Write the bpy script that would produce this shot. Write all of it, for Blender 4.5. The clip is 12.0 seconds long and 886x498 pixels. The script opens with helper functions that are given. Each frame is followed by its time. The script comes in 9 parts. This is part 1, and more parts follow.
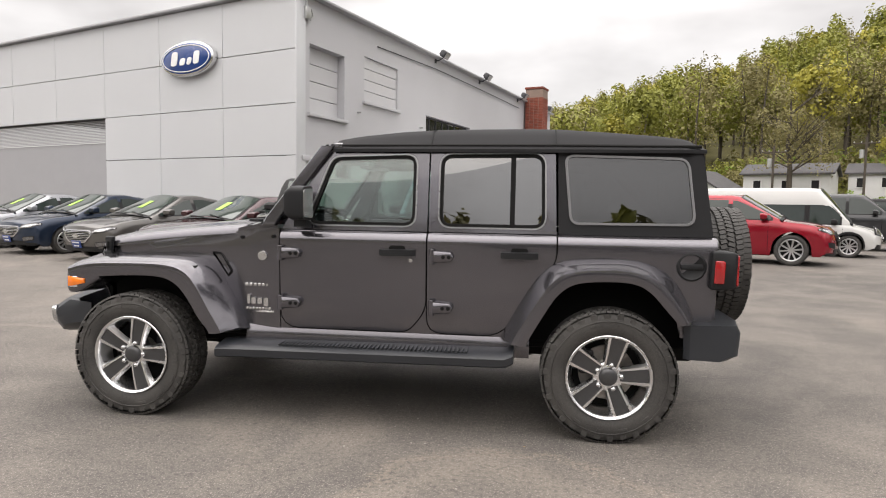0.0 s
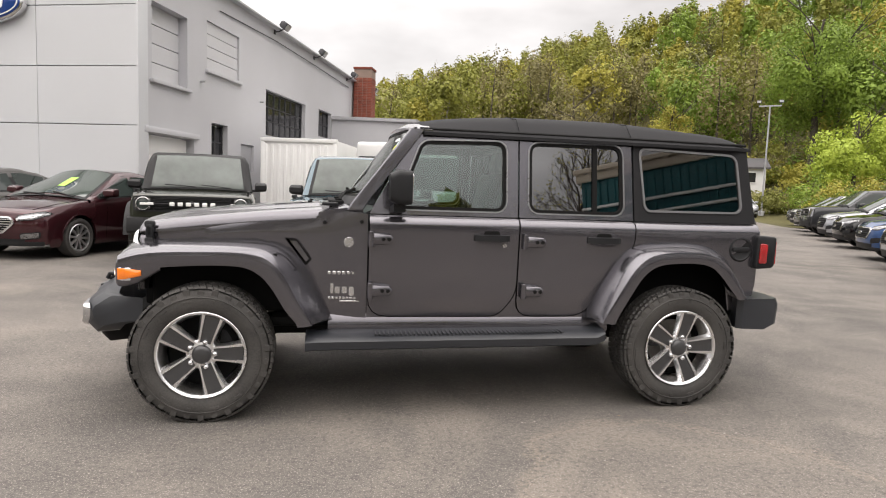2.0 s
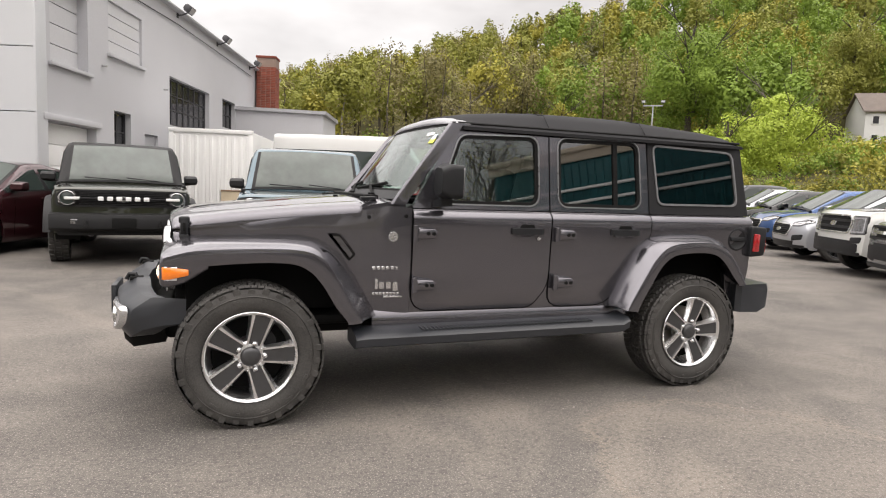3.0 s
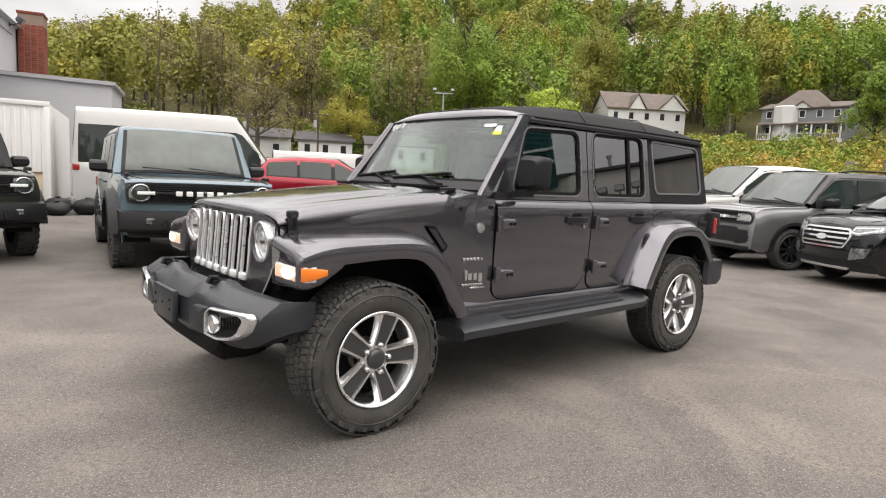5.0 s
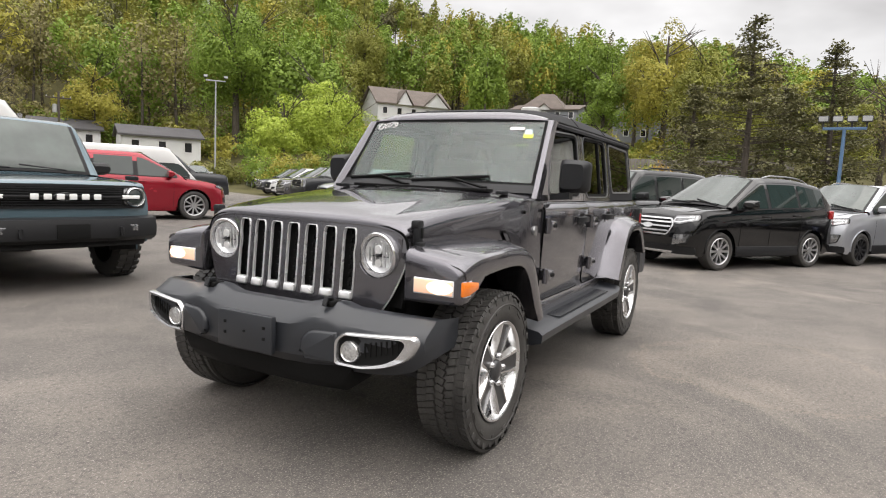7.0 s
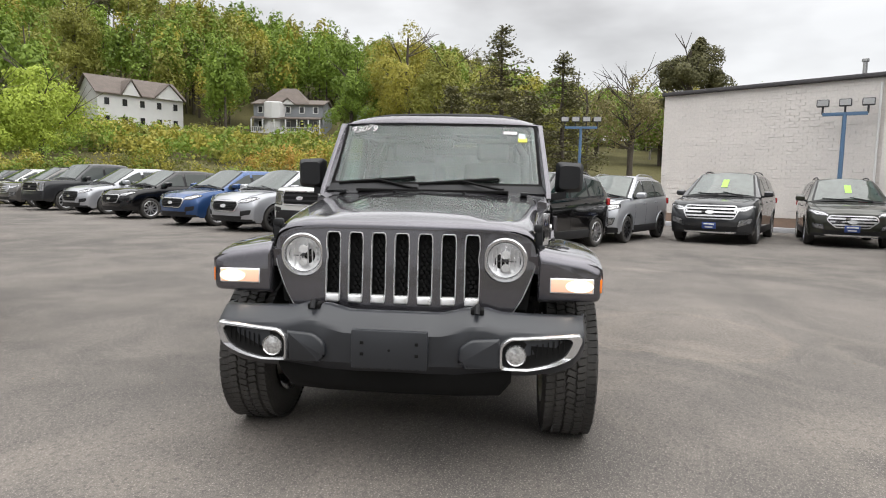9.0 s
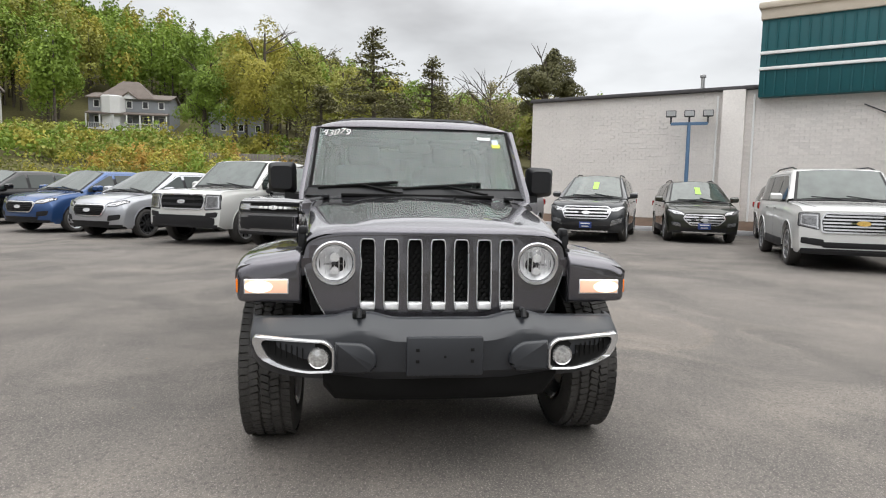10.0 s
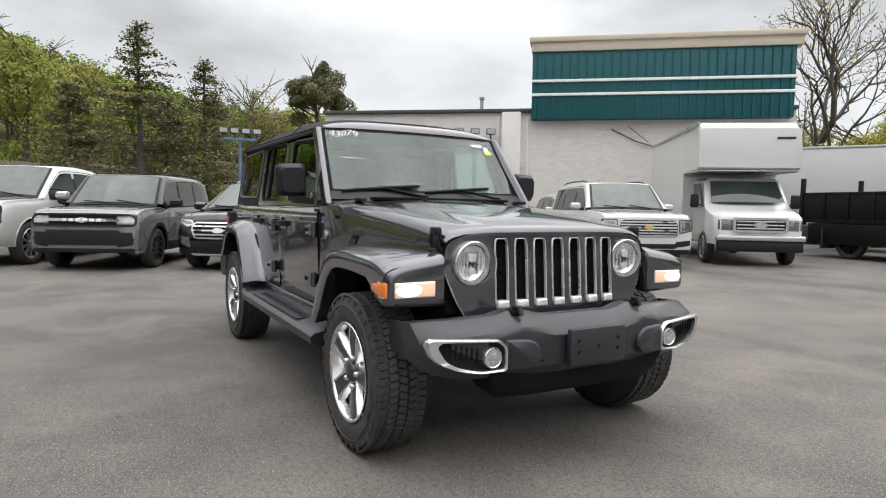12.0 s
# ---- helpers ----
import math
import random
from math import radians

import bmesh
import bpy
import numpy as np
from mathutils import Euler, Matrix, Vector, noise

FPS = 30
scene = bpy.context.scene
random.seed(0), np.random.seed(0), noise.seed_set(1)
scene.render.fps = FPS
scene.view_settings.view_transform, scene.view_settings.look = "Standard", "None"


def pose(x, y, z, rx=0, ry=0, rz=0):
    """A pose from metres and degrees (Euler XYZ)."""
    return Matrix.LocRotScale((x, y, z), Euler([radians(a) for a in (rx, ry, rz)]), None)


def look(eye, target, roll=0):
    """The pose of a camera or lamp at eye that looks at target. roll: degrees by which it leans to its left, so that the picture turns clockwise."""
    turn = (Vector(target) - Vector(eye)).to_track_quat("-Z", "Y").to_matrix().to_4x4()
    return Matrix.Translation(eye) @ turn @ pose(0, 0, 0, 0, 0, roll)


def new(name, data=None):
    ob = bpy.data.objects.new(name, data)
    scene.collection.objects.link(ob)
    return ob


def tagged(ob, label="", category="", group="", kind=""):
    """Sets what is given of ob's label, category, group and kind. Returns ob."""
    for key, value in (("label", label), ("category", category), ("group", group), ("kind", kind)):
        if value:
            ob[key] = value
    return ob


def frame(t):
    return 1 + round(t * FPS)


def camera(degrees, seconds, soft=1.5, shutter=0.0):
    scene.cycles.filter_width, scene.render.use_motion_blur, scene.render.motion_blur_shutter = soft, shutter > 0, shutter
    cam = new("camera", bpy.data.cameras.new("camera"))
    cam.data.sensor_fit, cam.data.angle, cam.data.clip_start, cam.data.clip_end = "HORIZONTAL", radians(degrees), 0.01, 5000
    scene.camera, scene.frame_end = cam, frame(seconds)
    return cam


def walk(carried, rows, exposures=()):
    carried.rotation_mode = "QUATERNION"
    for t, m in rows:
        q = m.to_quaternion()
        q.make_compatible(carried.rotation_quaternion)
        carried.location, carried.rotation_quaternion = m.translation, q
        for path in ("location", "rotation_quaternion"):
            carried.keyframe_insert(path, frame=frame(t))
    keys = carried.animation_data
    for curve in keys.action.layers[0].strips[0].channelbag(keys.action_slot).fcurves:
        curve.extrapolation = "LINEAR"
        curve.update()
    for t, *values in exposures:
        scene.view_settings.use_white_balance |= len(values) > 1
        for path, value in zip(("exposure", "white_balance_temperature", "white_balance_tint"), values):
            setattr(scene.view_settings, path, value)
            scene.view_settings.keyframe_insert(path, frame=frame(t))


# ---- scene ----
cam = camera(70.0, 12.0, 1.1)
PATH = [
    (0, (1.015, -4.626, 1.392), (0.741, -2.65, 1.248), 0.9),
    (0.5, (0.553, -4.674, 1.379), (0.434, -2.683, 1.237), 1.3),
    (1, (0.11, -4.685, 1.376), (0.148, -2.691, 1.219), 1.7),
    (1.5, (-0.344, -4.628, 1.38), (-0.153, -2.645, 1.205), 1.9),
    (2, (-0.832, -4.63, 1.382), (-0.462, -2.673, 1.192), 2.1),
    (2.5, (-1.278, -4.545, 1.359), (-0.745, -2.627, 1.165), 2.2),
    (4.5, (-2.974, -3.837, 1.341), (-1.815, -2.221, 1.125), 2.4),
    (5, (-3.306, -3.522, 1.327), (-2.017, -2.009, 1.104), 2.7),
    (5.5, (-3.583, -3.182, 1.325), (-2.165, -1.792, 1.09), 3.0),
    (6, (-3.883, -2.874, 1.331), (-2.344, -1.617, 1.097), 2.9),
    (6.5, (-4.104, -2.515, 1.32), (-2.456, -1.404, 1.094), 2.7),
    (7, (-4.329, -2.131, 1.311), (-2.582, -1.181, 1.1), 2.6),
    (8.8, (-4.92, -0.677, 1.32), (-2.95, -0.4, 1.112), 1.2),
    (9, (-4.912, -0.485, 1.309), (-2.932, -0.291, 1.109), 1.1),
    (9.5, (-4.93, -0.084, 1.312), (-2.94, -0.129, 1.113), 1.0),
    (10, (-4.936, 0.356, 1.318), (-2.96, 0.106, 1.13), 1.1),
    (10.5, (-4.814, 0.819, 1.301), (-2.88, 0.339, 1.129), 1.2),
    (11, (-4.711, 1.296, 1.28), (-2.837, 0.614, 1.129), 1.1),
    (11.5, (-4.582, 1.702, 1.247), (-2.774, 0.858, 1.107), 0.9),
    (12, (-4.447, 2.068, 1.227), (-2.709, 1.088, 1.093), 1.0),
]
walk(cam, [(t, look(eye, target, roll)) for t, eye, target, roll in PATH],
     exposures=((0, 0.70, 6650, 12), (2.5, 0.74, 6700, 12.5), (6, 0.68, 6600, 11.5), (9.5, 0.54, 6300, 9), (12, 0.48, 6250, 8)))

# ---- world and light ----
world = bpy.data.worlds.new("overcast_sky")
scene.world = world
world.use_nodes = True
wn, wl = world.node_tree.nodes, world.node_tree.links
wn.clear()
w_out = wn.new("ShaderNodeOutputWorld")
w_bg = wn.new("ShaderNodeBackground")
w_bg.inputs["Strength"].default_value = 1.0
sky = wn.new("ShaderNodeTexSky")
sky.sky_type = "NISHITA"
sky.sun_disc = False
sky.sun_elevation, sky.sun_rotation = radians(52), radians(205)
sky_dim = wn.new("ShaderNodeVectorMath")
sky_dim.operation = "SCALE"
sky_dim.inputs["Scale"].default_value = 0.10
wl.new(sky.outputs["Color"], sky_dim.inputs[0])
w_co = wn.new("ShaderNodeTexCoord")
w_map = wn.new("ShaderNodeMapping")
w_map.inputs["Scale"].default_value = (1.0, 1.0, 2.6)
wl.new(w_co.outputs["Generated"], w_map.inputs["Vector"])
w_noise = wn.new("ShaderNodeTexNoise")
w_noise.inputs["Scale"].default_value, w_noise.inputs["Detail"].default_value = 2.1, 5.0
w_noise.inputs["Roughness"].default_value = 0.5
wl.new(w_map.outputs["Vector"], w_noise.inputs["Vector"])
w_ramp = wn.new("ShaderNodeValToRGB")
w_ramp.color_ramp.elements[0].position, w_ramp.color_ramp.elements[0].color = 0.36, (0.55, 0.532, 0.518, 1)
w_ramp.color_ramp.elements[1].position, w_ramp.color_ramp.elements[1].color = 0.60, (0.93, 0.915, 0.90, 1)
wl.new(w_noise.outputs["Fac"], w_ramp.inputs["Fac"])
# an overcast sky is about three times as bright overhead as at the horizon
w_sep = wn.new("ShaderNodeSeparateXYZ")
wl.new(w_co.outputs["Generated"], w_sep.inputs[0])
w_lift = wn.new("ShaderNodeMapRange")
w_lift.inputs["From Min"].default_value, w_lift.inputs["From Max"].default_value = 0.22, 1.0
w_lift.inputs["To Min"].default_value, w_lift.inputs["To Max"].default_value = 0.73, 2.6
wl.new(w_sep.outputs["Z"], w_lift.inputs["Value"])
w_cloud = wn.new("ShaderNodeVectorMath")
w_cloud.operation = "SCALE"
wl.new(w_ramp.outputs["Color"], w_cloud.inputs[0])
wl.new(w_lift.outputs["Result"], w_cloud.inputs["Scale"])
w_mix = wn.new("ShaderNodeMix")
w_mix.data_type = "RGBA"
w_mix.inputs["Factor"].default_value = 0.92
wl.new(sky_dim.outputs["Vector"], w_mix.inputs["A"])
wl.new(w_cloud.outputs["Vector"], w_mix.inputs["B"])
wl.new(w_mix.outputs["Result"], w_bg.inputs["Color"])
wl.new(w_bg.outputs["Background"], w_out.inputs["Surface"])

sun = new("sun", bpy.data.lights.new("sun", "SUN"))
sun.data.energy, sun.data.angle, sun.data.color = 1.2, radians(100), (1.0, 0.95, 0.88)
sun.matrix_world = look((-14, -24, 62), (0, 0, 0))


# ---- geometry helpers ----
class Geo:
    """Vertices and faces of one mesh, put together from simple shaped pieces."""

    def __init__(self):
        self.v, self.f, self.m = [], [], []

    def add(self, verts, faces, mat=0, at=None):
        k = len(self.v)
        if at is not None:
            verts = [tuple(at @ Vector(p)) for p in verts]
        self.v += [tuple(p) for p in verts]
        self.f += [tuple(i + k for i in f) for f in faces]
        self.m += [mat] * len(faces)
        return self

    def bm(self, b, mat=0, at=None):
        b.verts.ensure_lookup_table()
        b.verts.index_update()
        self.add([tuple(v.co) for v in b.verts], [tuple(v.index for v in f.verts) for f in b.faces], mat, at)
        b.free()
        return self

    def box(self, c, s, bevel=0.0, seg=2, at=None, mat=0):
        """A box at centre c with sizes s and rounded edges."""
        b = bmesh.new()
        bmesh.ops.create_cube(b, size=1.0)
        for v in b.verts:
            v.co = Vector((v.co.x * s[0], v.co.y * s[1], v.co.z * s[2]))
        if bevel:
            bmesh.ops.bevel(b, geom=list(b.edges), offset=min(bevel, min(s) * 0.49), segments=seg, affect="EDGES", profile=0.5)
        m = Matrix.Translation(c)
        return self.bm(b, mat, m if at is None else at @ m)

    def prism(self, pts, axis, a, b_, bevel=0.0, seg=2, at=None, mat=0):
        """A flat outline drawn out along an axis from a to b_. Outline in the other two axes (xz for y, yz for x, xy for z)."""
        def place(p, h):
            return {"y": (p[0], h, p[1]), "x": (h, p[0], p[1]), "z": (p[0], p[1], h)}[axis]
        if bevel:
            k = math.copysign(bevel, b_ - a)
            ins = inset(pts, bevel)
            loops = [[place(p, a) for p in ins], [place(p, a + k * 0.35) for p in inset(pts, bevel * 0.35)], [place(p, a + k) for p in pts], [place(p, b_ - k) for p in pts], [place(p, b_ - k * 0.35) for p in inset(pts, bevel * 0.35)], [place(p, b_) for p in ins]]
            return self.loft(loops, True, True, mat, at)
        b = bmesh.new()
        lo = [b.verts.new(place(p, a)) for p in pts]
        hi = [b.verts.new(place(p, b_)) for p in pts]
        n = len(pts)
        b.faces.new(lo[::-1])
        b.faces.new(hi)
        for i in range(n):
            b.faces.new((lo[i], lo[(i + 1) % n], hi[(i + 1) % n], hi[i]))
        bmesh.ops.recalc_face_normals(b, faces=list(b.faces))
        return self.bm(b, mat, at)

    def loft(self, loops, closed=True, caps=True, mat=0, at=None):
        """A skin over loops with the same number of points."""
        n, verts, faces = len(loops[0]), [p for lp in loops for p in lp], []
        for i in range(len(loops) - 1):
            for j in range(n if closed else n - 1):
                k = (j + 1) % n
                faces.append((i * n + j, i * n + k, (i + 1) * n + k, (i + 1) * n + j))
        if caps and closed:
            faces.append(tuple(range(n))[::-1])
            faces.append(tuple((len(loops) - 1) * n + j for j in range(n)))
        return self.add(verts, faces, mat, at)

    def revolve(self, prof, axis="y", seg=32, at=None, mat=0, closed=False):
        """A profile of (radius, height) turned about an axis."""
        loops = []
        for r, h in (prof + prof[:1] if closed else prof):
            lp = []
            for i in range(seg):
                a = 2 * math.pi * i / seg
                c, s = r * math.cos(a), r * math.sin(a)
                lp.append({"y": (c, h, s), "x": (h, c, s), "z": (c, s, h)}[axis])
            loops.append(lp)
        return self.loft(loops, True, False, mat, at)

    def cyl(self, c, r, h, axis="z", seg=20, r2=None, at=None, mat=0):
        r2 = r if r2 is None else r2
        m = Matrix.Translation(c)
        m = m if at is None else at @ m
        e = min(r, h) * 0.08
        return self.revolve([(1e-4, -h / 2), (r - e, -h / 2), (r, -h / 2 + e), (r2, h / 2 - e), (r2 - e, h / 2), (1e-4, h / 2)], axis, seg, m, mat)

    def tube(self, pts, r, seg=8, r2=None, at=None, mat=0):
        """A round bar along points, tapering from r to r2."""
        r2 = r if r2 is None else r2
        pts = [Vector(p) for p in pts]
        loops, n = [], len(pts)
        for i, p in enumerate(pts):
            d = (pts[min(i + 1, n - 1)] - pts[max(i - 1, 0)]).normalized()
            u = d.orthogonal().normalized() if i == 0 else (u - d * u.dot(d)).normalized()
            w = d.cross(u)
            rr = r + (r2 - r) * i / max(n - 1, 1)
            loops.append([tuple(p + (u * math.cos(a) + w * math.sin(a)) * rr) for a in (2 * math.pi * k / seg for k in range(seg))])
        return self.loft(loops, True, True, mat, at)

    def sheet(self, rows, thick=None, mat=0, at=None):
        """An open skin over rows of points; thick is a vector by which it gets a back and edges."""
        n, m = len(rows[0]), len(rows)
        if thick is None:
            return self.loft(rows, False, False, mat, at)
        t = Vector(thick)
        front = [tuple(p) for r in rows for p in r]
        back = [tuple(Vector(p) + t) for p in front]
        k, faces = len(front), []
        for i in range(m - 1):
            for j in range(n - 1):
                q = (i * n + j, i * n + j + 1, (i + 1) * n + j + 1, (i + 1) * n + j)
                faces += [q, tuple(x + k for x in q[::-1])]
        rim = [j for j in range(n)] + [i * n + n - 1 for i in range(1, m)] + [(m - 1) * n + j for j in range(n - 2, -1, -1)] + [i * n for i in range(m - 2, 0, -1)]
        for a, b_ in zip(rim, rim[1:] + rim[:1]):
            faces.append((b_, a, a + k, b_ + k))
        return self.add(front + back, faces, mat, at)

    def ring(self, outer, inner, axis, a, b_, mat=0, at=None):
        """A frame between two outlines with equally many points, drawn out along an axis."""
        def place(p, h):
            return {"y": (p[0], h, p[1]), "x": (h, p[0], p[1]), "z": (p[0], p[1], h)}[axis]
        loops = [[place(p, a) for p in outer], [place(p, b_) for p in outer], [place(p, b_) for p in inner], [place(p, a) for p in inner], [place(p, a) for p in outer]]
        return self.loft(loops, True, False, mat, at)

    def mirrored(self):
        """The same mesh on the other side of y = 0."""
        g = Geo()
        g.v, g.f, g.m = [(x, -y, z) for x, y, z in self.v], [f[::-1] for f in self.f], list(self.m)
        return g

    def mesh(self, name, mats, smooth=40):
        me = bpy.data.meshes.new(name)
        me.from_pydata(self.v, [], self.f)
        b = bmesh.new()
        b.from_mesh(me)
        bmesh.ops.remove_doubles(b, verts=list(b.verts), dist=1e-5)
        bmesh.ops.recalc_face_normals(b, faces=list(b.faces))
        b.to_mesh(me)
        b.free()
        for mt in mats if isinstance(mats, (list, tuple)) else [mats]:
            me.materials.append(mt)
        if isinstance(mats, (list, tuple)) and len(mats) > 1 and len(me.polygons) == len(self.m):
            me.polygons.foreach_set("material_index", self.m)
        if smooth:
            me.polygons.foreach_set("use_smooth", [True] * len(me.polygons))
            me.set_sharp_from_angle(angle=radians(smooth))
        return me


def part(name, geo, mats, parent=None, label="", smooth=40):
    """One mesh object under a thing or a part."""
    ob = new(name, geo.mesh(name, mats, smooth) if isinstance(geo, Geo) else geo)
    if parent is not None:
        ob.parent = parent
    if label:
        tagged(ob, label)
    return ob


def thing(name, label, category, m=None, group="", kind=""):
    """A top-level thing: an Empty at its base."""
    ob = new(name)
    ob.empty_display_size = 0.2
    if m is not None:
        ob.matrix_basis = m
    return tagged(ob, label, category, group, kind)


def rounded(pts, r, seg=4):
    """An outline with its corners rounded; r may be a list, one radius a corner."""
    out, n = [], len(pts)
    for i, p in enumerate(pts):
        rr = r[i] if isinstance(r, (list, tuple)) else r
        p0, p1, p2 = Vector(pts[i - 1]), Vector(p), Vector(pts[(i + 1) % n])
        if rr <= 0:
            out.append(tuple(p1))
            continue
        a, b = p1 + (p0 - p1).normalized() * rr, p1 + (p2 - p1).normalized() * rr
        for k in range(seg + 1):
            t = k / seg
            out.append(tuple(a.lerp(p1, t).lerp(p1.lerp(b, t), t)))
    return out


def inset(pts, d):
    """An outline moved inwards by d (outwards if negative); same number of points."""
    n, out = len(pts), []
    area = sum(pts[i][0] * pts[(i + 1) % n][1] - pts[(i + 1) % n][0] * pts[i][1] for i in range(n))
    sgn = 1 if area > 0 else -1
    for i in range(n):
        p0, p1, p2 = Vector(pts[i - 1]), Vector(pts[i]), Vector(pts[(i + 1) % n])
        e1, e2 = (p1 - p0), (p2 - p1)
        e1 = e1.normalized() if e1.length > 1e-9 else e2.normalized()
        e2 = e2.normalized() if e2.length > 1e-9 else e1
        n1, n2 = Vector((-e1.y, e1.x)) * sgn, Vector((-e2.y, e2.x)) * sgn
        nn = (n1 + n2)
        nn = nn / max(nn.length_squared, 0.5) * 2 if nn.length > 1e-6 else n1
        out.append(tuple(p1 + nn * d))
    return out


# ---- materials ----
def surface(name, color, rough=0.5, metal=0.0, var=0.12, scale=2.5, fine=60.0, bump=0.0, coat=0.0, rough_var=0.1, tint=None, spec=0.5, per=0.0):
    """A painted, plastic, metal or stone surface: base colour with broad and fine variation, uneven gloss, fine relief."""
    mt = bpy.data.materials.new(name)
    mt.use_nodes = True
    nt = mt.node_tree
    p = nt.nodes["Principled BSDF"]
    p.inputs["Metallic"].default_value = metal
    p.inputs["Coat Weight"].default_value = coat
    p.inputs["Coat Roughness"].default_value = 0.03
    p.inputs["Specular IOR Level"].default_value = spec
    co = nt.nodes.new("ShaderNodeTexCoord")
    n1, n2 = nt.nodes.new("ShaderNodeTexNoise"), nt.nodes.new("ShaderNodeTexNoise")
    n1.inputs["Scale"].default_value, n1.inputs["Detail"].default_value = scale, 4.0
    n2.inputs["Scale"].default_value, n2.inputs["Detail"].default_value = fine, 3.0
    for n in (n1, n2):
        nt.links.new(co.outputs["Object"], n.inputs["Vector"])
    add = nt.nodes.new("ShaderNodeMath")
    add.operation = "ADD"
    nt.links.new(n1.outputs["Fac"], add.inputs[0])
    nt.links.new(n2.outputs["Fac"], add.inputs[1])
    rng = nt.nodes.new("ShaderNodeMapRange")
    rng.inputs["From Min"].default_value, rng.inputs["From Max"].default_value = 0.6, 1.4
    nt.links.new(add.outputs[0], rng.inputs["Value"])
    mix = nt.nodes.new("ShaderNodeMix")
    mix.data_type = "RGBA"
    lo = [max(c * (1 - var), 0) for c in color]
    hi = list(tint) if tint else [min(c * (1 + var), 1) for c in color]
    mix.inputs["A"].default_value, mix.inputs["B"].default_value = (*lo, 1), (*hi, 1)
    nt.links.new(rng.outputs["Result"], mix.inputs["Factor"])
    last = mix.outputs["Result"]
    if per:
        info = nt.nodes.new("ShaderNodeObjectInfo")
        hsv = nt.nodes.new("ShaderNodeHueSaturation")
        mr = nt.nodes.new("ShaderNodeMapRange")
        mr.inputs["To Min"].default_value, mr.inputs["To Max"].default_value = 1 - per, 1 + per
        nt.links.new(info.outputs["Random"], mr.inputs["Value"])
        nt.links.new(mr.outputs["Result"], hsv.inputs["Value"])
        nt.links.new(last, hsv.inputs["Color"])
        last = hsv.outputs["Color"]
    nt.links.new(last, p.inputs["Base Color"])
    rr = nt.nodes.new("ShaderNodeMapRange")
    rr.inputs["To Min"].default_value, rr.inputs["To Max"].default_value = max(rough - rough_var, 0.0), min(rough + rough_var, 1)
    nt.links.new(n1.outputs["Fac"], rr.inputs["Value"])
    nt.links.new(rr.outputs["Result"], p.inputs["Roughness"])
    if bump:
        b = nt.nodes.new("ShaderNodeBump")
        b.inputs["Strength"].default_value, b.inputs["Distance"].default_value = min(bump * 20, 1.0), bump
        nt.links.new(add.outputs[0], b.inputs["Height"])
        nt.links.new(b.outputs["Normal"], p.inputs["Normal"])
    return mt


def paint(name, color, metal=0.35, rough=0.32, var=0.05):
    """Car paint under clear coat."""
    return surface(name, color, rough, metal, var, 1.2, 900.0, 0.0, 1.0, 0.04, spec=0.15)


def glass(name, color, rough=0.0, ior=1.45):
    """Thin window glass: a tinted clear layer under a mirror layer that grows towards glancing angles."""
    mt = bpy.data.materials.new(name)
    mt.use_nodes = True
    nt = mt.node_tree
    nt.nodes.remove(nt.nodes["Principled BSDF"])
    clear, shine = nt.nodes.new("ShaderNodeBsdfTransparent"), nt.nodes.new("ShaderNodeBsdfGlossy")
    clear.inputs["Color"].default_value = (*(c ** 0.5 for c in color), 1)
    shine.inputs["Color"].default_value, shine.inputs["Roughness"].default_value = (1, 1, 1, 1), rough
    edge = nt.nodes.new("ShaderNodeLayerWeight")
    edge.inputs["Blend"].default_value = 0.5
    power, gain = nt.nodes.new("ShaderNodeMath"), nt.nodes.new("ShaderNodeMath")
    power.operation, gain.operation = "POWER", "MULTIPLY_ADD"
    power.inputs[1].default_value = 5.0
    f0 = ((ior - 1) / (ior + 1)) ** 2
    gain.inputs[1].default_value, gain.inputs[2].default_value = 1 - f0, f0
    nt.links.new(edge.outputs["Facing"], power.inputs[0])
    nt.links.new(power.outputs[0], gain.inputs[0])
    blend = nt.nodes.new("ShaderNodeMixShader")
    nt.links.new(gain.outputs[0], blend.inputs[0])
    nt.links.new(clear.outputs[0], blend.inputs[1])
    nt.links.new(shine.outputs[0], blend.inputs[2])
    nt.links.new(blend.outputs[0], nt.nodes["Material Output"].inputs["Surface"])
    return mt


def glow(name, color, strength):
    mt = bpy.data.materials.new(name)
    mt.use_nodes = True
    p = mt.node_tree.nodes["Principled BSDF"]
    p.inputs["Base Color"].default_value = (*color, 1)
    p.inputs["Emission Color"].default_value = (*color, 1)
    p.inputs["Emission Strength"].default_value = strength
    p.inputs["Roughness"].default_value = 0.2
    return mt


